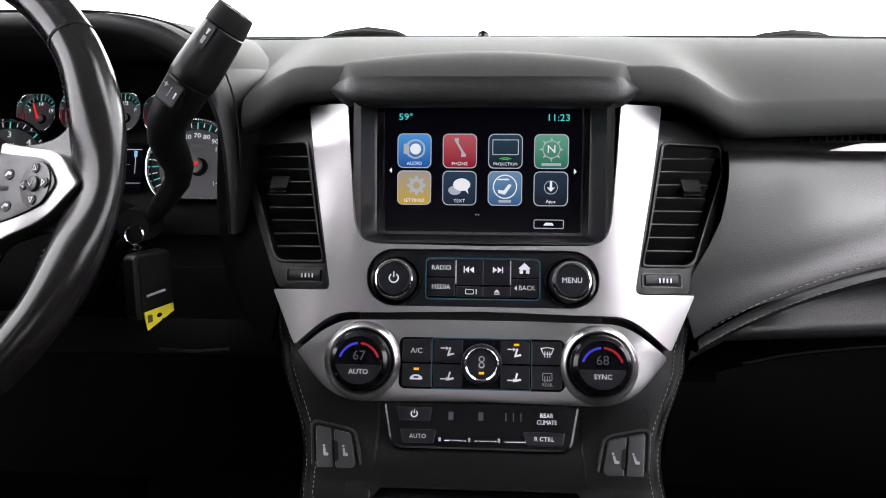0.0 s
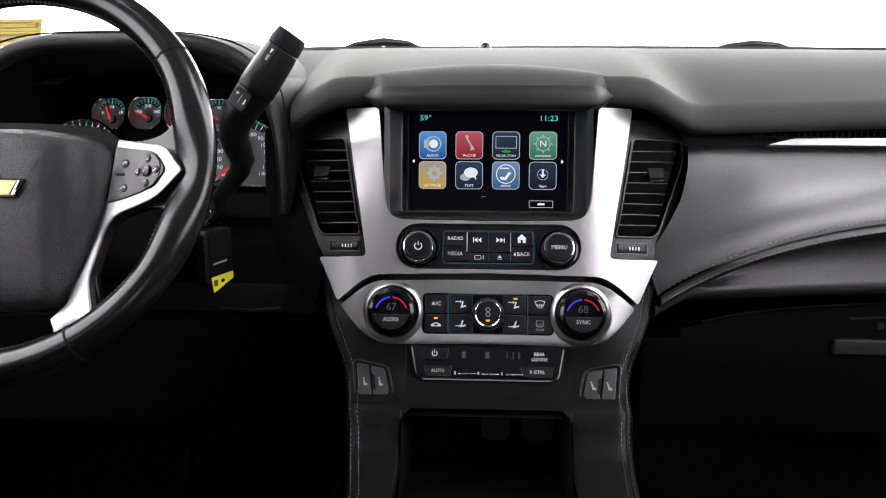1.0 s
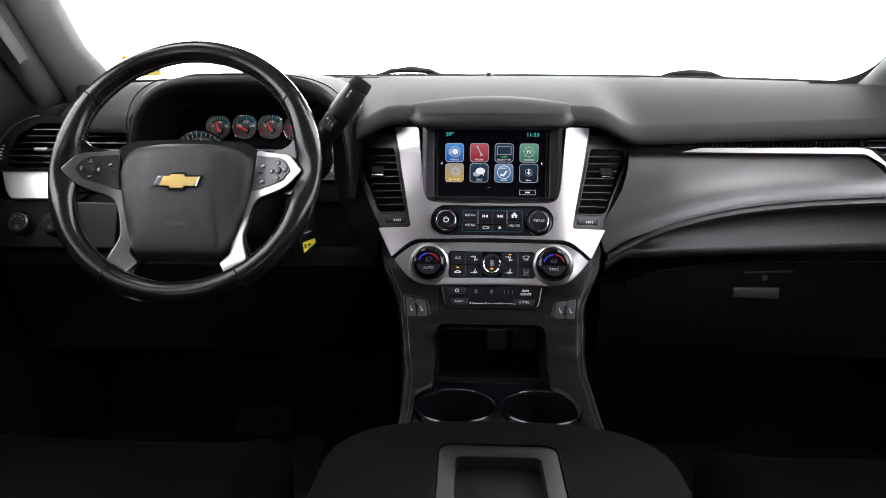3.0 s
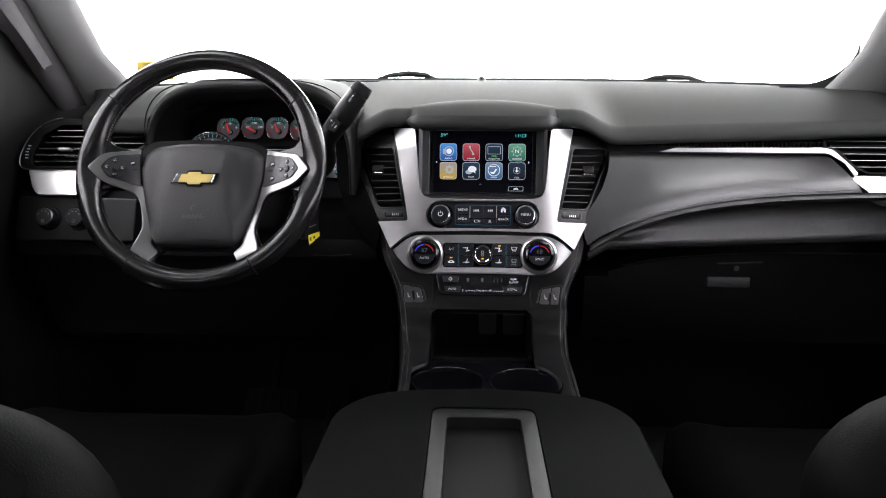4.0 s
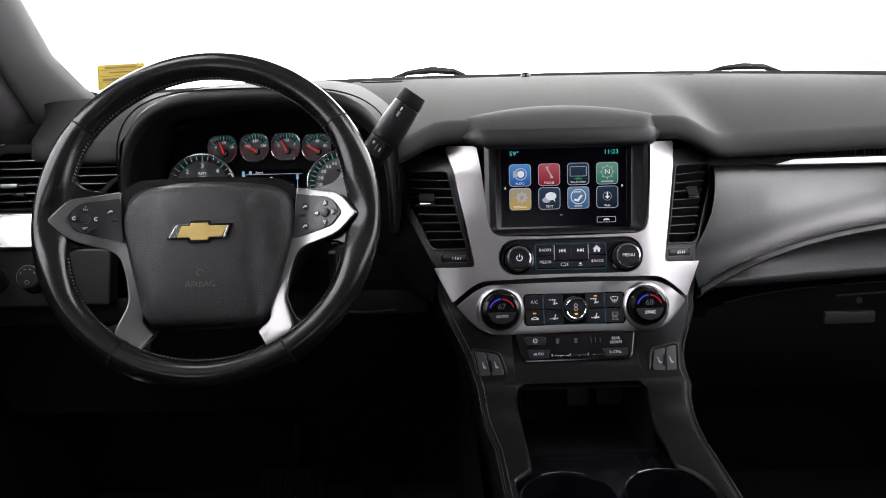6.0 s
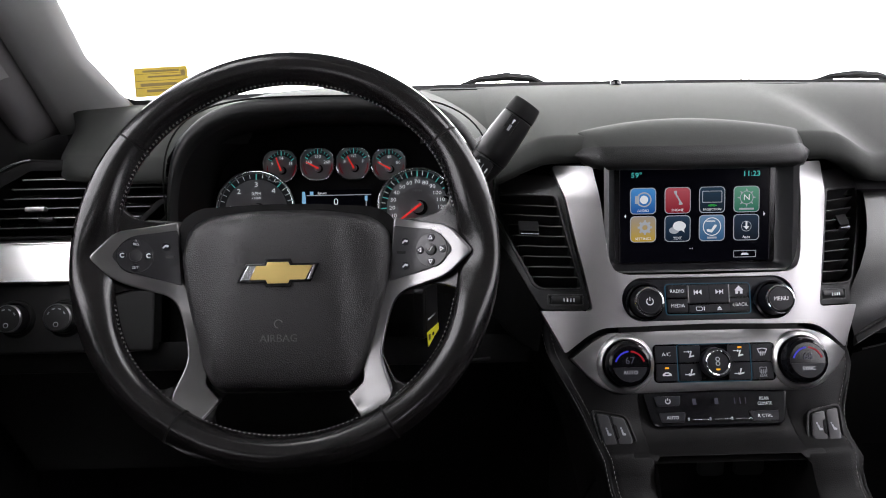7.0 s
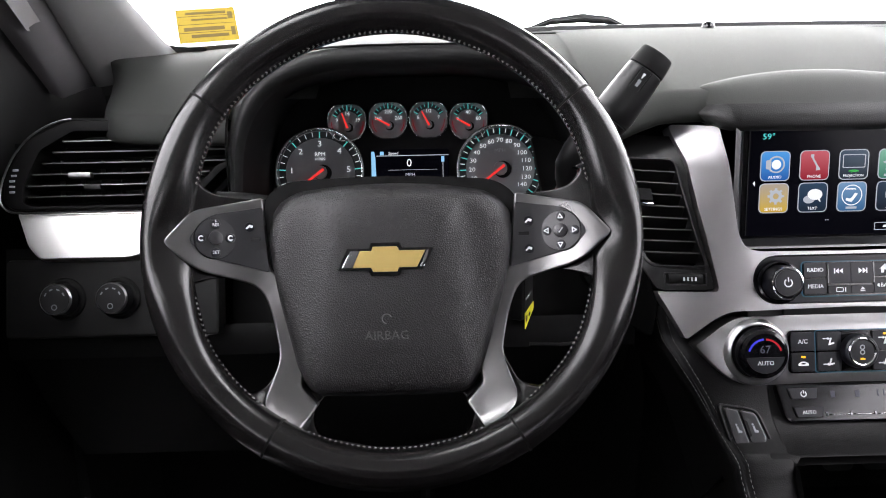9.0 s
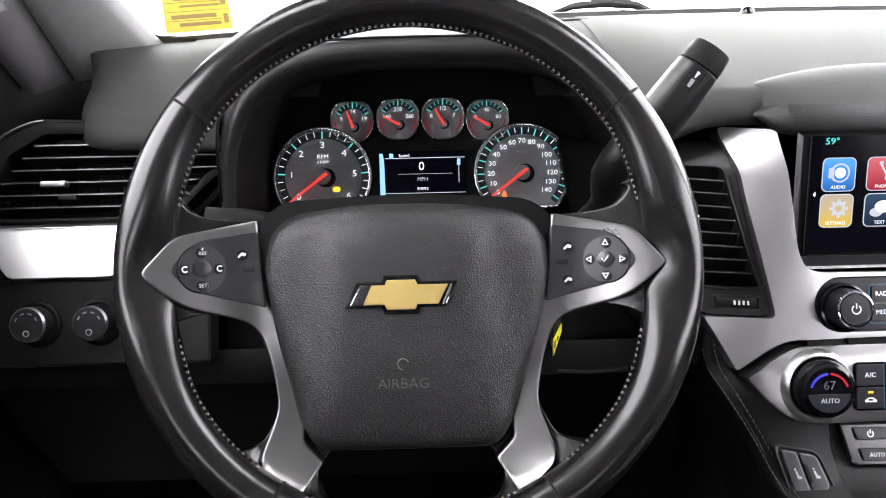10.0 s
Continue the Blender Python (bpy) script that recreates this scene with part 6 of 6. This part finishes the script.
part("arm", tube(path, [0.0070, 0.0075, 0.0085, 0.0098, 0.0112, 0.0130, 0.0146, 0.0156, 0.0162, 0.0176, 0.0188], 28), LEVERBLACK, lever, "curved lever arm")
GM = Matrix.Translation(g0) @ gdir.to_track_quat("Z", "Y").to_matrix().to_4x4()
grip = part("grip", moved(lathe([(0.0, 0.002), (0.0182, 0.002), (0.0195, 0.0042), (0.0195, 0.012), (0.0190, 0.028), (0.0180, 0.044), (0.0172, 0.0535), (0.0163, 0.0545)], 36), GM), LEVERBLACK, lever, "thick moulded grip")
part("grip_seam", moved(lathe([(0.0186, 0.0012), (0.0189, 0.0020), (0.0182, 0.0028)], 36), GM), SHADOWBLACK, grip)
part("end_cap", moved(lathe([(0.0163, 0.0545), (0.0173, 0.0555), (0.0170, 0.062), (0.0158, 0.0705), (0.0150, 0.0722), (0.0140, 0.0722), (0.0132, 0.0712), (0.0, 0.0718)], 36), GM), CAPBLACK, lever, "stepped end cap")
toward = Vector((0.02, -0.60, 0.0))


def on_grip(s, r, side=0.0):
    """A frame on the driver's face of the grip, s along it."""
    out = (toward - gdir * toward.dot(gdir)).normalized()
    out = Matrix.Rotation(side, 3, gdir) @ out
    ax = gdir.cross(out).normalized()
    m = Matrix((ax, gdir, out)).transposed().to_4x4()
    m.translation = g0 + gdir * s + out * r
    return m


SWITCH = on_grip(-0.0105, 0.0148, -0.22)
sw = part("shift_switch", moved(slab(rrect(0.0195, 0.0205, 0.003), -0.006, 0.0034, 0.0012), SWITCH), LEVERBLACK, lever, "plus and minus shift switch")
part("switch_groove", moved(slab(rrect(0.0212, 0.0222, 0.0036), -0.006, 0.0012), SWITCH), SHADOWBLACK, sw)
words("+", 0.0095, PRINT, sw, at(SWITCH, -0.0060, 0.0035, 0.0036))
part("mark", moved(box(0.0008, 0.0085, 0.0004), at(SWITCH, 0, 0.0005, 0.0036)), PRINTDIM, sw)
part("mark", moved(box(0.0014, 0.0055, 0.0004), at(SWITCH, 0.0058, 0.0, 0.0036)), PRINT, sw)
TOW = on_grip(0.0430, 0.0167, -0.22)
tow = part("tow_button", moved(slab(rrect(0.0095, 0.0215, 0.0022), -0.004, 0.0018, 0.0006), TOW), LEVERBLACK, lever, "small button with a white sign")
part("button_groove", moved(slab(rrect(0.0112, 0.0232, 0.003), -0.004, 0.0010), TOW), SHADOWBLACK, tow)
part("mark", moved(slab([(-0.0012, -0.006), (0.0014, -0.006), (0.0016, 0.0005), (-0.0016, 0.0005)], 0, 0.0003), at(TOW, 0, -0.0005, 0.0018)), PRINTDIM, tow)
part("mark", moved(slab([(-0.0004, 0.0), (0.0004, 0.0), (0.0015, 0.0050), (-0.0012, 0.0050)], 0, 0.0003), at(TOW, 0, 0.0015, 0.0018)), PRINT, tow)

fob = thing("car_key", (-0.310, 0.60, 0.600), "black folding key fob with a yellow paper tag on a ring", "key")
FK = Matrix.Translation((-0.3115, 0.612, 0.554)) @ Matrix.Rotation(radians(67), 4, "Z") @ Matrix.Rotation(radians(90), 4, "X") @ Matrix.Diagonal((1.38, 1, 1, 1))
part("lock_barrel", moved(lathe([(0.0, 0.0), (0.016, 0.0), (0.017, -0.030)], 24), Matrix.Translation((-0.326, 0.616, 0.608)) @ Matrix.Rotation(radians(90), 4, "X")), PLASTIC, fob)
body = part("fob_body", moved(slab(rrect(0.033, 0.062, 0.006), -0.006, 0.006, 0.003), FK), PLASTIC, fob, "black plastic fob")
part("side_line", moved(box(0.0008, 0.054, 0.0006), at(FK, -0.0115, 0, 0.0061)), SHADOWBLACK, body)
part("logo_bar", moved(box(0.016, 0.0022, 0.0004), at(FK, 0.001, -0.0085, 0.0062, 6)), PRINTDIM, body)
part("key_ring", moved(lathe([(0.0078, 0), (0.0085, 0.0009), (0.0092, 0), (0.0085, -0.0009)], 28), Matrix.Translation((-0.319, 0.604, 0.602)) @ Matrix.Rotation(radians(80), 4, "X")), CHROME, fob, "bright split ring")
part("swivel", moved(box(0.010, 0.005, 0.005, 0.0015), Matrix.Translation((-0.317, 0.604, 0.590))), CHROME, fob)
tag = part("paper_tag", moved(slab([(-0.0125, 0.0075), (0.013, 0.0095), (0.013, 0.0015), (-0.0105, -0.0105)], -0.0004, 0.0004), at(FK, 0.002, -0.0315, 0.0066)), TAGPAPER, fob, "torn yellow paper tag")
part("punch_hole", moved(slab(circle(0.0022, 14), 0, 0.0003), at(FK, 0.002, -0.0300, 0.0071)), SHADOWBLACK, tag)
part("ink_mark", moved(box(0.004, 0.007, 0.0002), at(FK, -0.006, -0.031, 0.0072)), INK, tag)

# ---------------------------------------------------------------- centre console
console = thing("centre_console", (0, 0.30, 0.05), "black leather-clad centre console with cupholders", "centre console")


def edge_x(v):
    """Half-width of the leather apron down the stack."""
    return 0.1375 + 0.039 * smooth((v + 0.115) / 0.15)


def crowned_side(pts):
    return moved(crowned(slab(pts, -0.03, -0.010, 0.004), flat, [-0.17 - 0.008 * k for k in range(8)], [0.02 * k for k in range(10)]), S)


open_w = 0.079


def sweep_out(v):
    """How far the apron comes forward, below the controls, on its way to the console's top."""
    return 0.045 * min(1.0, max(0.0, (-v - 0.045) / 0.057)) ** 2.5


def swept_out(bm):
    inv, out = S.inverted(), S.to_3x3() @ Vector((0, 0, 1))
    for q in bm.verts:
        q.co += out * sweep_out((inv @ q.co).y)
    return bm


pts = [(0.10, 0.035), (0.10, -0.118), (open_w, -0.118), (open_w, -0.108), (open_w - 0.006, -0.101), (-open_w + 0.006, -0.101), (-open_w, -0.108), (-open_w, -0.118), (-0.10, -0.118), (-0.10, 0.035)]
part("apron", swept_out(moved(crowned(slab(pts, -0.028, -0.0048, 0.002), flat, [], [-0.005 * k for k in range(8, 24)]), S)), APRONHIDE, console, "leather apron below the controls")
E0 = S @ Vector((0, -0.118, -0.0042 + sweep_out(-0.118)))
CUP_Y, CUP_X, CUP_R = 0.298, 0.0555, 0.0525


def cheek_rows():
    """Middle line, outward direction, half-width and inner edge of the stitched cheeks."""
    out = []
    face = (S.to_3x3() @ Vector((0, 0, 1))).normalized()
    for v in spread(0.035, -0.104, 18):
        out.append((S @ Vector((0, v, -0.0042 + sweep_out(v) - 0.012 * smooth((v + 0.012) / 0.014))), face.lerp(Vector((0, 0, 1)), 0.5 * sweep_out(v) / 0.045).normalized(), edge_x(v), open_w))
    bend = [(0.0, 0.0, 0.30), (-0.010, -0.012, 0.5), (-0.024, -0.0195, 0.75), (-0.045, -0.0245, 0.92), (-0.075, -0.0275, 1.0)]
    for dy, dz, w in bend:
        n = face.lerp(Vector((0, 0, 1)), w).normalized()
        out.append((E0 + Vector((0, dy, dz)), n, 0.1365 + dy * 0.12, open_w))
    y0, z0 = out[-1][0].y, out[-1][0].z
    for y in spread(y0 - 0.012, 0.10, 24):
        k = (y0 - y) / (y0 - 0.10)
        inner = open_w
        if y < CUP_Y + CUP_R:
            inner = max(open_w, CUP_X + math.sqrt(max(0, CUP_R ** 2 - max(0, y - CUP_Y) ** 2)))
        out.append((Vector((0, y, z0 + (0.377 - z0) * min(1, 3 * k))), Vector((0, 0, 1)), 0.1280 - 0.0015 * k, inner))
    return [(p + Vector((0.0095 * smooth((0.56 - p.y) / 0.30), 0, 0)), n, hw, inn) for p, n, hw, inn in out]


for sx in (-1, 1):
    rows, seam_a, seam_b = [], [], []
    for p, n, hw, inn in cheek_rows():
        inn -= sx * p.x
        def spot(x, h):
            return p + Vector((sx * x, 0, 0)) + n * h
        rows.append([spot(inn, -0.005), spot(inn + 0.0015, -0.0008), spot(inn + 0.004, 0), spot(hw - 0.018, 0), spot(hw - 0.0095, -0.0002), spot(hw - 0.008, -0.0012), spot(hw - 0.0065, -0.0004), spot(hw - 0.003, -0.003), spot(hw, -0.010), spot(hw + 0.002, -0.028), spot(hw + 0.006, -0.10)])
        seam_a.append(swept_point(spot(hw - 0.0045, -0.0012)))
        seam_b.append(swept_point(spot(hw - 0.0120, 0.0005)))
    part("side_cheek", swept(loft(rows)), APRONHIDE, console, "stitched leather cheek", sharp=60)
    stitches(seam_a, console, 0.0032, 0.0018, 0.0004)
    stitches(seam_b, console, 0.0032, 0.0018, 0.0004)
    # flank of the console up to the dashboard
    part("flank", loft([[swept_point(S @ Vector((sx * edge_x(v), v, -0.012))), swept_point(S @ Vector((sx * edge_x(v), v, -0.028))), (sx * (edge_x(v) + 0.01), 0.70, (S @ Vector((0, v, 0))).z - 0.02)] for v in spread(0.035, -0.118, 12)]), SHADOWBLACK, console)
    part("lower_flank", loft([[(sx * 0.133, 0.10, 0.32), (sx * 0.14, 0.10, 0.02)], [(sx * 0.137, 0.492, 0.40), (sx * 0.14, 0.495, 0.02)], [(sx * 0.145, 0.70, 0.42), (sx * 0.15, 0.70, 0.02)]]), SHADOWBLACK, console)
part("side_panel", swept(crowned_side(rounded([(-0.234, 0.192), (-0.204, 0.187), (-0.206, 0.155), (-0.178, 0.072), (-0.171, 0.0375), (-0.176, 0.004), (-0.196, 0.020), (-0.218, 0.055), (-0.231, 0.126)], 0.006))), SHADEDVINYL, console, "dark leather side of the stack")
# open bin under the controls
bin_ = joined(
    loft([[(-open_w, 0.398, 0.352), (-open_w, 0.545, 0.345)], [(open_w, 0.398, 0.352), (open_w, 0.545, 0.345)]]),
    loft([[(-open_w, 0.545, 0.345), (-open_w, 0.545, 0.43)], [(open_w, 0.545, 0.345), (open_w, 0.545, 0.43)]]),
    loft([[(-open_w, 0.398, 0.352), (-open_w, 0.452, 0.43)], [(-open_w, 0.545, 0.345), (-open_w, 0.545, 0.43)]]),
    loft([[(open_w, 0.398, 0.352), (open_w, 0.452, 0.43)], [(open_w, 0.545, 0.345), (open_w, 0.545, 0.43)]]),
    loft([[(-open_w, 0.462, 0.4285), (-open_w, 0.545, 0.43)], [(open_w, 0.462, 0.4285), (open_w, 0.545, 0.43)]]),
    loft([[(-open_w, 0.398, 0.352), (-open_w, 0.398, 0.378)], [(open_w, 0.398, 0.352), (open_w, 0.398, 0.378)]]))
storage = part("open_bin", bin_, SHADOWBLACK, console, "open black storage bin")
for x, w in ((0.012, 0.030), (0.056, 0.034)):
    part("socket_cover", moved(slab(rrect(w, 0.038, 0.006), 0, 0.006, 0.002), plate(x, 0.543, 0.388, 0)), LATCHGREY, storage, "square socket cover")
part("cup_tray", moved(slab([(-0.112, 0.100), (0.118, 0.100), (0.118, 0.385), (open_w, 0.398), (-open_w, 0.398), (-0.112, 0.385)], -0.008, 0.0, 0.0, holes=[circle(CUP_R - 0.002, 36, 0.008 + sx * CUP_X, CUP_Y) for sx in (1, -1)]), Matrix.Translation((0, 0, 0.3735))), PIANO, console, "gloss black cup tray")
for sx in (-1, 1):
    c = Matrix.Translation((0.008 + sx * CUP_X, CUP_Y, 0.374))
    part("cupholder", moved(lathe([(0.0525, -0.004), (0.0525, 0.0035), (0.0515, 0.0050), (0.0500, 0.0045), (0.0485, 0.0), (0.0465, -0.055), (0.0, -0.056)], 44), c), PIANO, console, "deep black cupholder")
    # short metal arc that paints the glint on the back of the rim
    part("cup_rim_glint", moved(lathe([(0.0522, 0.0046), (0.0517, 0.0053), (0.0512, 0.0047)], 20, 55, 60 if sx < 0 else 65), c), GUNMETAL, console)

armrest = thing("console_armrest", (0, -0.15, 0.05), "black leather armrest lid with a sunken tray", "armrest")
half = [(0.0, 0.120), (0.080, 0.114), (0.130, 0.096), (0.1585, 0.050), (0.158, -0.10), (0.154, -0.45), (0.0, -0.45)]
lid = rounded(half, [0, 0.05, 0.05, 0.03, 0.05, 0.02, 0], 6) + rounded([(-x, y) for x, y in reversed(half)], [0, 0.02, 0.05, 0.03, 0.05, 0.05, 0], 6)
tray_hole = rounded([(-0.0555, 0.068), (0.0555, 0.068), (0.058, -0.40), (-0.050, -0.40)], 0.015)
part("lid", slab(lid, 0.385, 0.440, 0.012, holes=[tray_hole], seg=4), SHADEDVINYL, armrest, "padded leather lid")
part("tray_rim", slab(rounded([(-0.055, 0.0675), (0.055, 0.0675), (0.0575, -0.395), (-0.0495, -0.395)], 0.014), 0.41, 0.4385, 0.004, holes=[rounded([(-0.039, 0.046), (0.039, 0.046), (0.042, -0.38), (-0.034, -0.38)], 0.008)], seg=2), PLASTIC, armrest, "satin grey tray rim")
part("tray_floor", slab(rounded([(-0.045, 0.050), (0.045, 0.050), (0.045, -0.385), (-0.038, -0.385)], 0.006), 0.41, 0.426), SHADOWBLACK, armrest)
part("box", slab(rounded([(x * 0.93, y - 0.006) for x, y in half[:1] + half[1:]] + [(-x * 0.93, y - 0.006) for x, y in reversed(half[1:-1])], 0.02), 0.01, 0.386), PLASTIC, armrest, "black console box")
for sx in (-1, 1):
    for off in (0.0035, 0.0095):
        stitches([(sx * (0.1525 - off), y, 0.4402 - (0.003 if off < 0.005 else 0.0008)) for y in spread(0.055, -0.42, 20)], armrest, 0.0034, 0.0018, 0.0005)

# ---------------------------------------------------------------- seats


def seat(sx):
    st = thing("front_seat", (sx * 0.46, -0.25, 0.02), "black leather front seat with grey stitching", "seat", "front seats")
    rows = []
    for y, z in ((0.300, 0.250), (0.305, 0.295), (0.290, 0.322), (0.250, 0.336), (0.15, 0.342), (-0.15, 0.335), (-0.42, 0.325)):
        w = 0.212 - 0.015 * smooth((y - 0.15) / 0.13)
        row = []
        for i in range(17):
            u = -1 + i / 8
            bol = 0.030 * smooth((abs(u) - 0.62) / 0.25) - 0.055 * smooth((abs(u) - 0.86) / 0.14)
            row.append((sx * 0.46 + u * w, y, z + bol * (0.25 + 0.45 * smooth((0.1 - y) / 0.2))))
        rows.append([(sx * 0.46 - w, y, 0.20)] + row + [(sx * 0.46 + w, y, 0.20)])
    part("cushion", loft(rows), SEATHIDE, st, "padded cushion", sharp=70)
    part("base", moved(box(0.42, 0.55, 0.20, 0.02), Matrix.Translation((sx * 0.46, -0.13, 0.12))), PLASTIC, st)
    rows = []
    for z, y in ((0.36, -0.44), (0.45, -0.46), (0.55, -0.485), (0.70, -0.53), (0.90, -0.60), (0.98, -0.63), (1.0, -0.66)):
        row = []
        for i in range(21):
            u = -1 + i / 10
            w = 0.215 - 0.05 * smooth((z - 0.5) / 0.45)
            fwd = 0.20 * smooth((abs(u) - 0.55) / 0.4) * (1 - 0.75 * smooth((z - 0.50) / 0.35)) * (1 - 0.6 * smooth((abs(u) - 0.93) / 0.07))
            row.append((sx * 0.46 + u * w, y + fwd, z))
        back = [(sx * 0.46 + u * (0.215 - 0.05 * smooth((z - 0.5) / 0.45)), y - 0.12, z) for u in (1.0, 0.0, -1.0)]
        rows.append(row + back)
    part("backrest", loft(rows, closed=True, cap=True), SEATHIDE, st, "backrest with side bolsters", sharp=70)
    # side bolster of the backrest that faces the console
    cx, cy, cz, ra, rb, rc = (-0.345, -0.27, 0.47, 0.115, 0.08, 0.11) if sx < 0 else (0.375, -0.15, 0.46, 0.13, 0.08, 0.10)
    rows, seam = [], []
    for i in range(17):
        a = math.pi * (i / 16 - 0.5)
        ca, sa = max(0.0, math.cos(a)) ** 0.9, math.sin(a)
        rows.append([(cx + ra * ca * math.cos(b), cy - 0.10 * max(0, -sa) * 0.3 + rb * sa, cz + rc * ca * math.sin(b)) for b in (2 * math.pi * k / 28 for k in range(28))])
    bol = part("side_bolster", loft(rows, closed=True), SEATHIDE, st, "stitched side bolster", sharp=80)
    for b in spread(0.05, 1.7, 30):
        b = b if sx < 0 else math.pi - b
        seam.append((cx + ra * 0.955 * math.cos(b), cy - rb * 0.34, cz + rc * 0.955 * math.sin(b)))
    stitches(seam, bol, 0.0040, 0.0030, 0.0008)
    return st


for s in (-1, 1):
    seat(s)

# ---------------------------------------------------------------- pedals, sticker, sensor, wipers
pedal = thing("accelerator_pedal", (-0.30, 0.72, 0.01), "black ribbed accelerator pedal", "pedal")
PM = plate(-0.285, 0.70, 0.13, 40)
pad_ = part("pad", moved(slab(rrect(0.05, 0.14, 0.008), 0, 0.012, 0.003), PM), SHADEDRUBBER, pedal)
for i in range(5):
    part("rib", moved(box(0.004, 0.12, 0.004, 0.001), at(PM, -0.018 + 0.009 * i, 0, 0.013)), SHADEDRUBBER, pad_)
part("stem", tube([(-0.285, 0.72, 0.12), (-0.285, 0.78, 0.05), (-0.285, 0.80, 0.0)], 0.010, 10), SHADEDRUBBER, pedal)
pedal = thing("brake_pedal", (-0.44, 0.72, 0.01), "wide black rubber brake pedal", "pedal")
PM = plate(-0.42, 0.70, 0.16, 40)
pad_ = part("pad", moved(slab(rrect(0.11, 0.06, 0.010), 0, 0.012, 0.003), PM), SHADEDRUBBER, pedal)
for i in range(5):
    part("rib", moved(box(0.004, 0.05, 0.004, 0.001), at(PM, -0.036 + 0.018 * i, 0, 0.013)), SHADEDRUBBER, pad_)
part("stem", tube([(-0.42, 0.705, 0.16), (-0.42, 0.80, 0.30), (-0.42, 0.98, 0.40)], 0.010, 10), SHADEDRUBBER, pedal)

sticker = thing("windscreen_sticker", (-0.69, 0.872, 0.81), "yellow paper sticker on the inside of the windscreen", "sticker")
SM = Matrix.Translation((-0.688, 0.868, 0.829)) @ Matrix.Rotation(radians(14), 4, "Z") @ Matrix.Rotation(radians(46), 4, "X") @ Matrix.Rotation(radians(4), 4, "Z")
paper = part("paper", moved(slab(rrect(0.074, 0.058, 0.001), -0.0002, 0.0002), SM), STICKER, sticker)
for y, x, w, h in ((0.021, 0.0, 0.05, 0.004), (0.010, 0.004, 0.045, 0.003), (-0.006, -0.004, 0.05, 0.006), (-0.018, 0.002, 0.046, 0.005), (0.015, 0.030, 0.006, 0.012), (-0.012, 0.031, 0.005, 0.014)):
    part("print_bar", moved(box(w, h, 0.0002), at(SM, x, y, 0.0003)), INK, paper)
for y in (0.016, 0.002, -0.012):
    part("rule", moved(box(0.072, 0.0008, 0.0002), at(SM, 0, y, 0.0003)), INK, paper)

label = thing("windscreen_label", (0.60, 0.905, 0.81), "small pale paper label low on the windscreen", "label")
LM = Matrix.Translation((0.605, 0.902, 0.822)) @ Matrix.Rotation(radians(-14), 4, "Z") @ Matrix.Rotation(radians(46), 4, "X")
slip = part("paper", moved(slab(rrect(0.036, 0.018, 0.001), -0.0002, 0.0002), LM), PALEPAPER, label)
for y, x, w in ((0.005, -0.006, 0.016), (0.000, 0.004, 0.022), (-0.005, -0.002, 0.018)):
    part("print_bar", moved(box(w, 0.0016, 0.0002), at(LM, x, y, 0.0003)), PRINTDIM, slip)

sensor = part("sun_sensor", moved(lathe([(0.010, -0.003), (0.010, 0.002), (0.0075, 0.008), (0.004, 0.0105), (0.0, 0.011)], 24), Matrix.Translation((-0.002, 0.970, top_z(0.970)))), PIANO)
tagged(sensor, "small dark domed light sensor on the dashboard", "sensor")


def wiper(x0, x1, x2, rise, nm):
    w = thing("wiper", ((x0 + x2) / 2, 1.06, 0.79), "black windscreen wiper parked behind the glass", "wiper", "windscreen wipers")
    y = 1.055
    part("arm", tube([(x0, y, 0.812), ((x0 + x1) / 2, y - 0.005, 0.815 + rise * 0.75), (x1, y - 0.008, 0.815 + rise), ((x1 + x2) / 2, y - 0.005, 0.816 + rise * 0.7), (x2, y, 0.812)], [0.003, 0.005, 0.007, 0.006, 0.003], 10), RUBBER, w)
    part("blade", tube([(x0 - 0.10, y + 0.01, 0.806), (x0, y + 0.01, 0.811), (x2, y + 0.01, 0.811), (x2 + 0.25, y + 0.012, 0.805)], 0.005, 8), RUBBER, w)
    return w


wiper(-0.262, -0.170, -0.088, 0.016, "")
wiper(0.353, 0.430, 0.513, 0.010, "")
cowl = part("cowl", loft([[(x, 1.02 - 0.16 * (abs(x) / 0.78) ** 2.4 + 0.02, 0.803), (x, 1.10 - 0.16 * (abs(x) / 0.78) ** 2.4, 0.800), (x, 1.10 - 0.16 * (abs(x) / 0.78) ** 2.4, 0.74)] for x in spread(-0.85, 0.85, 31)]), RUBBER)
tagged(cowl, "black scuttle panel outside the windscreen", "cowl", kind="structure")
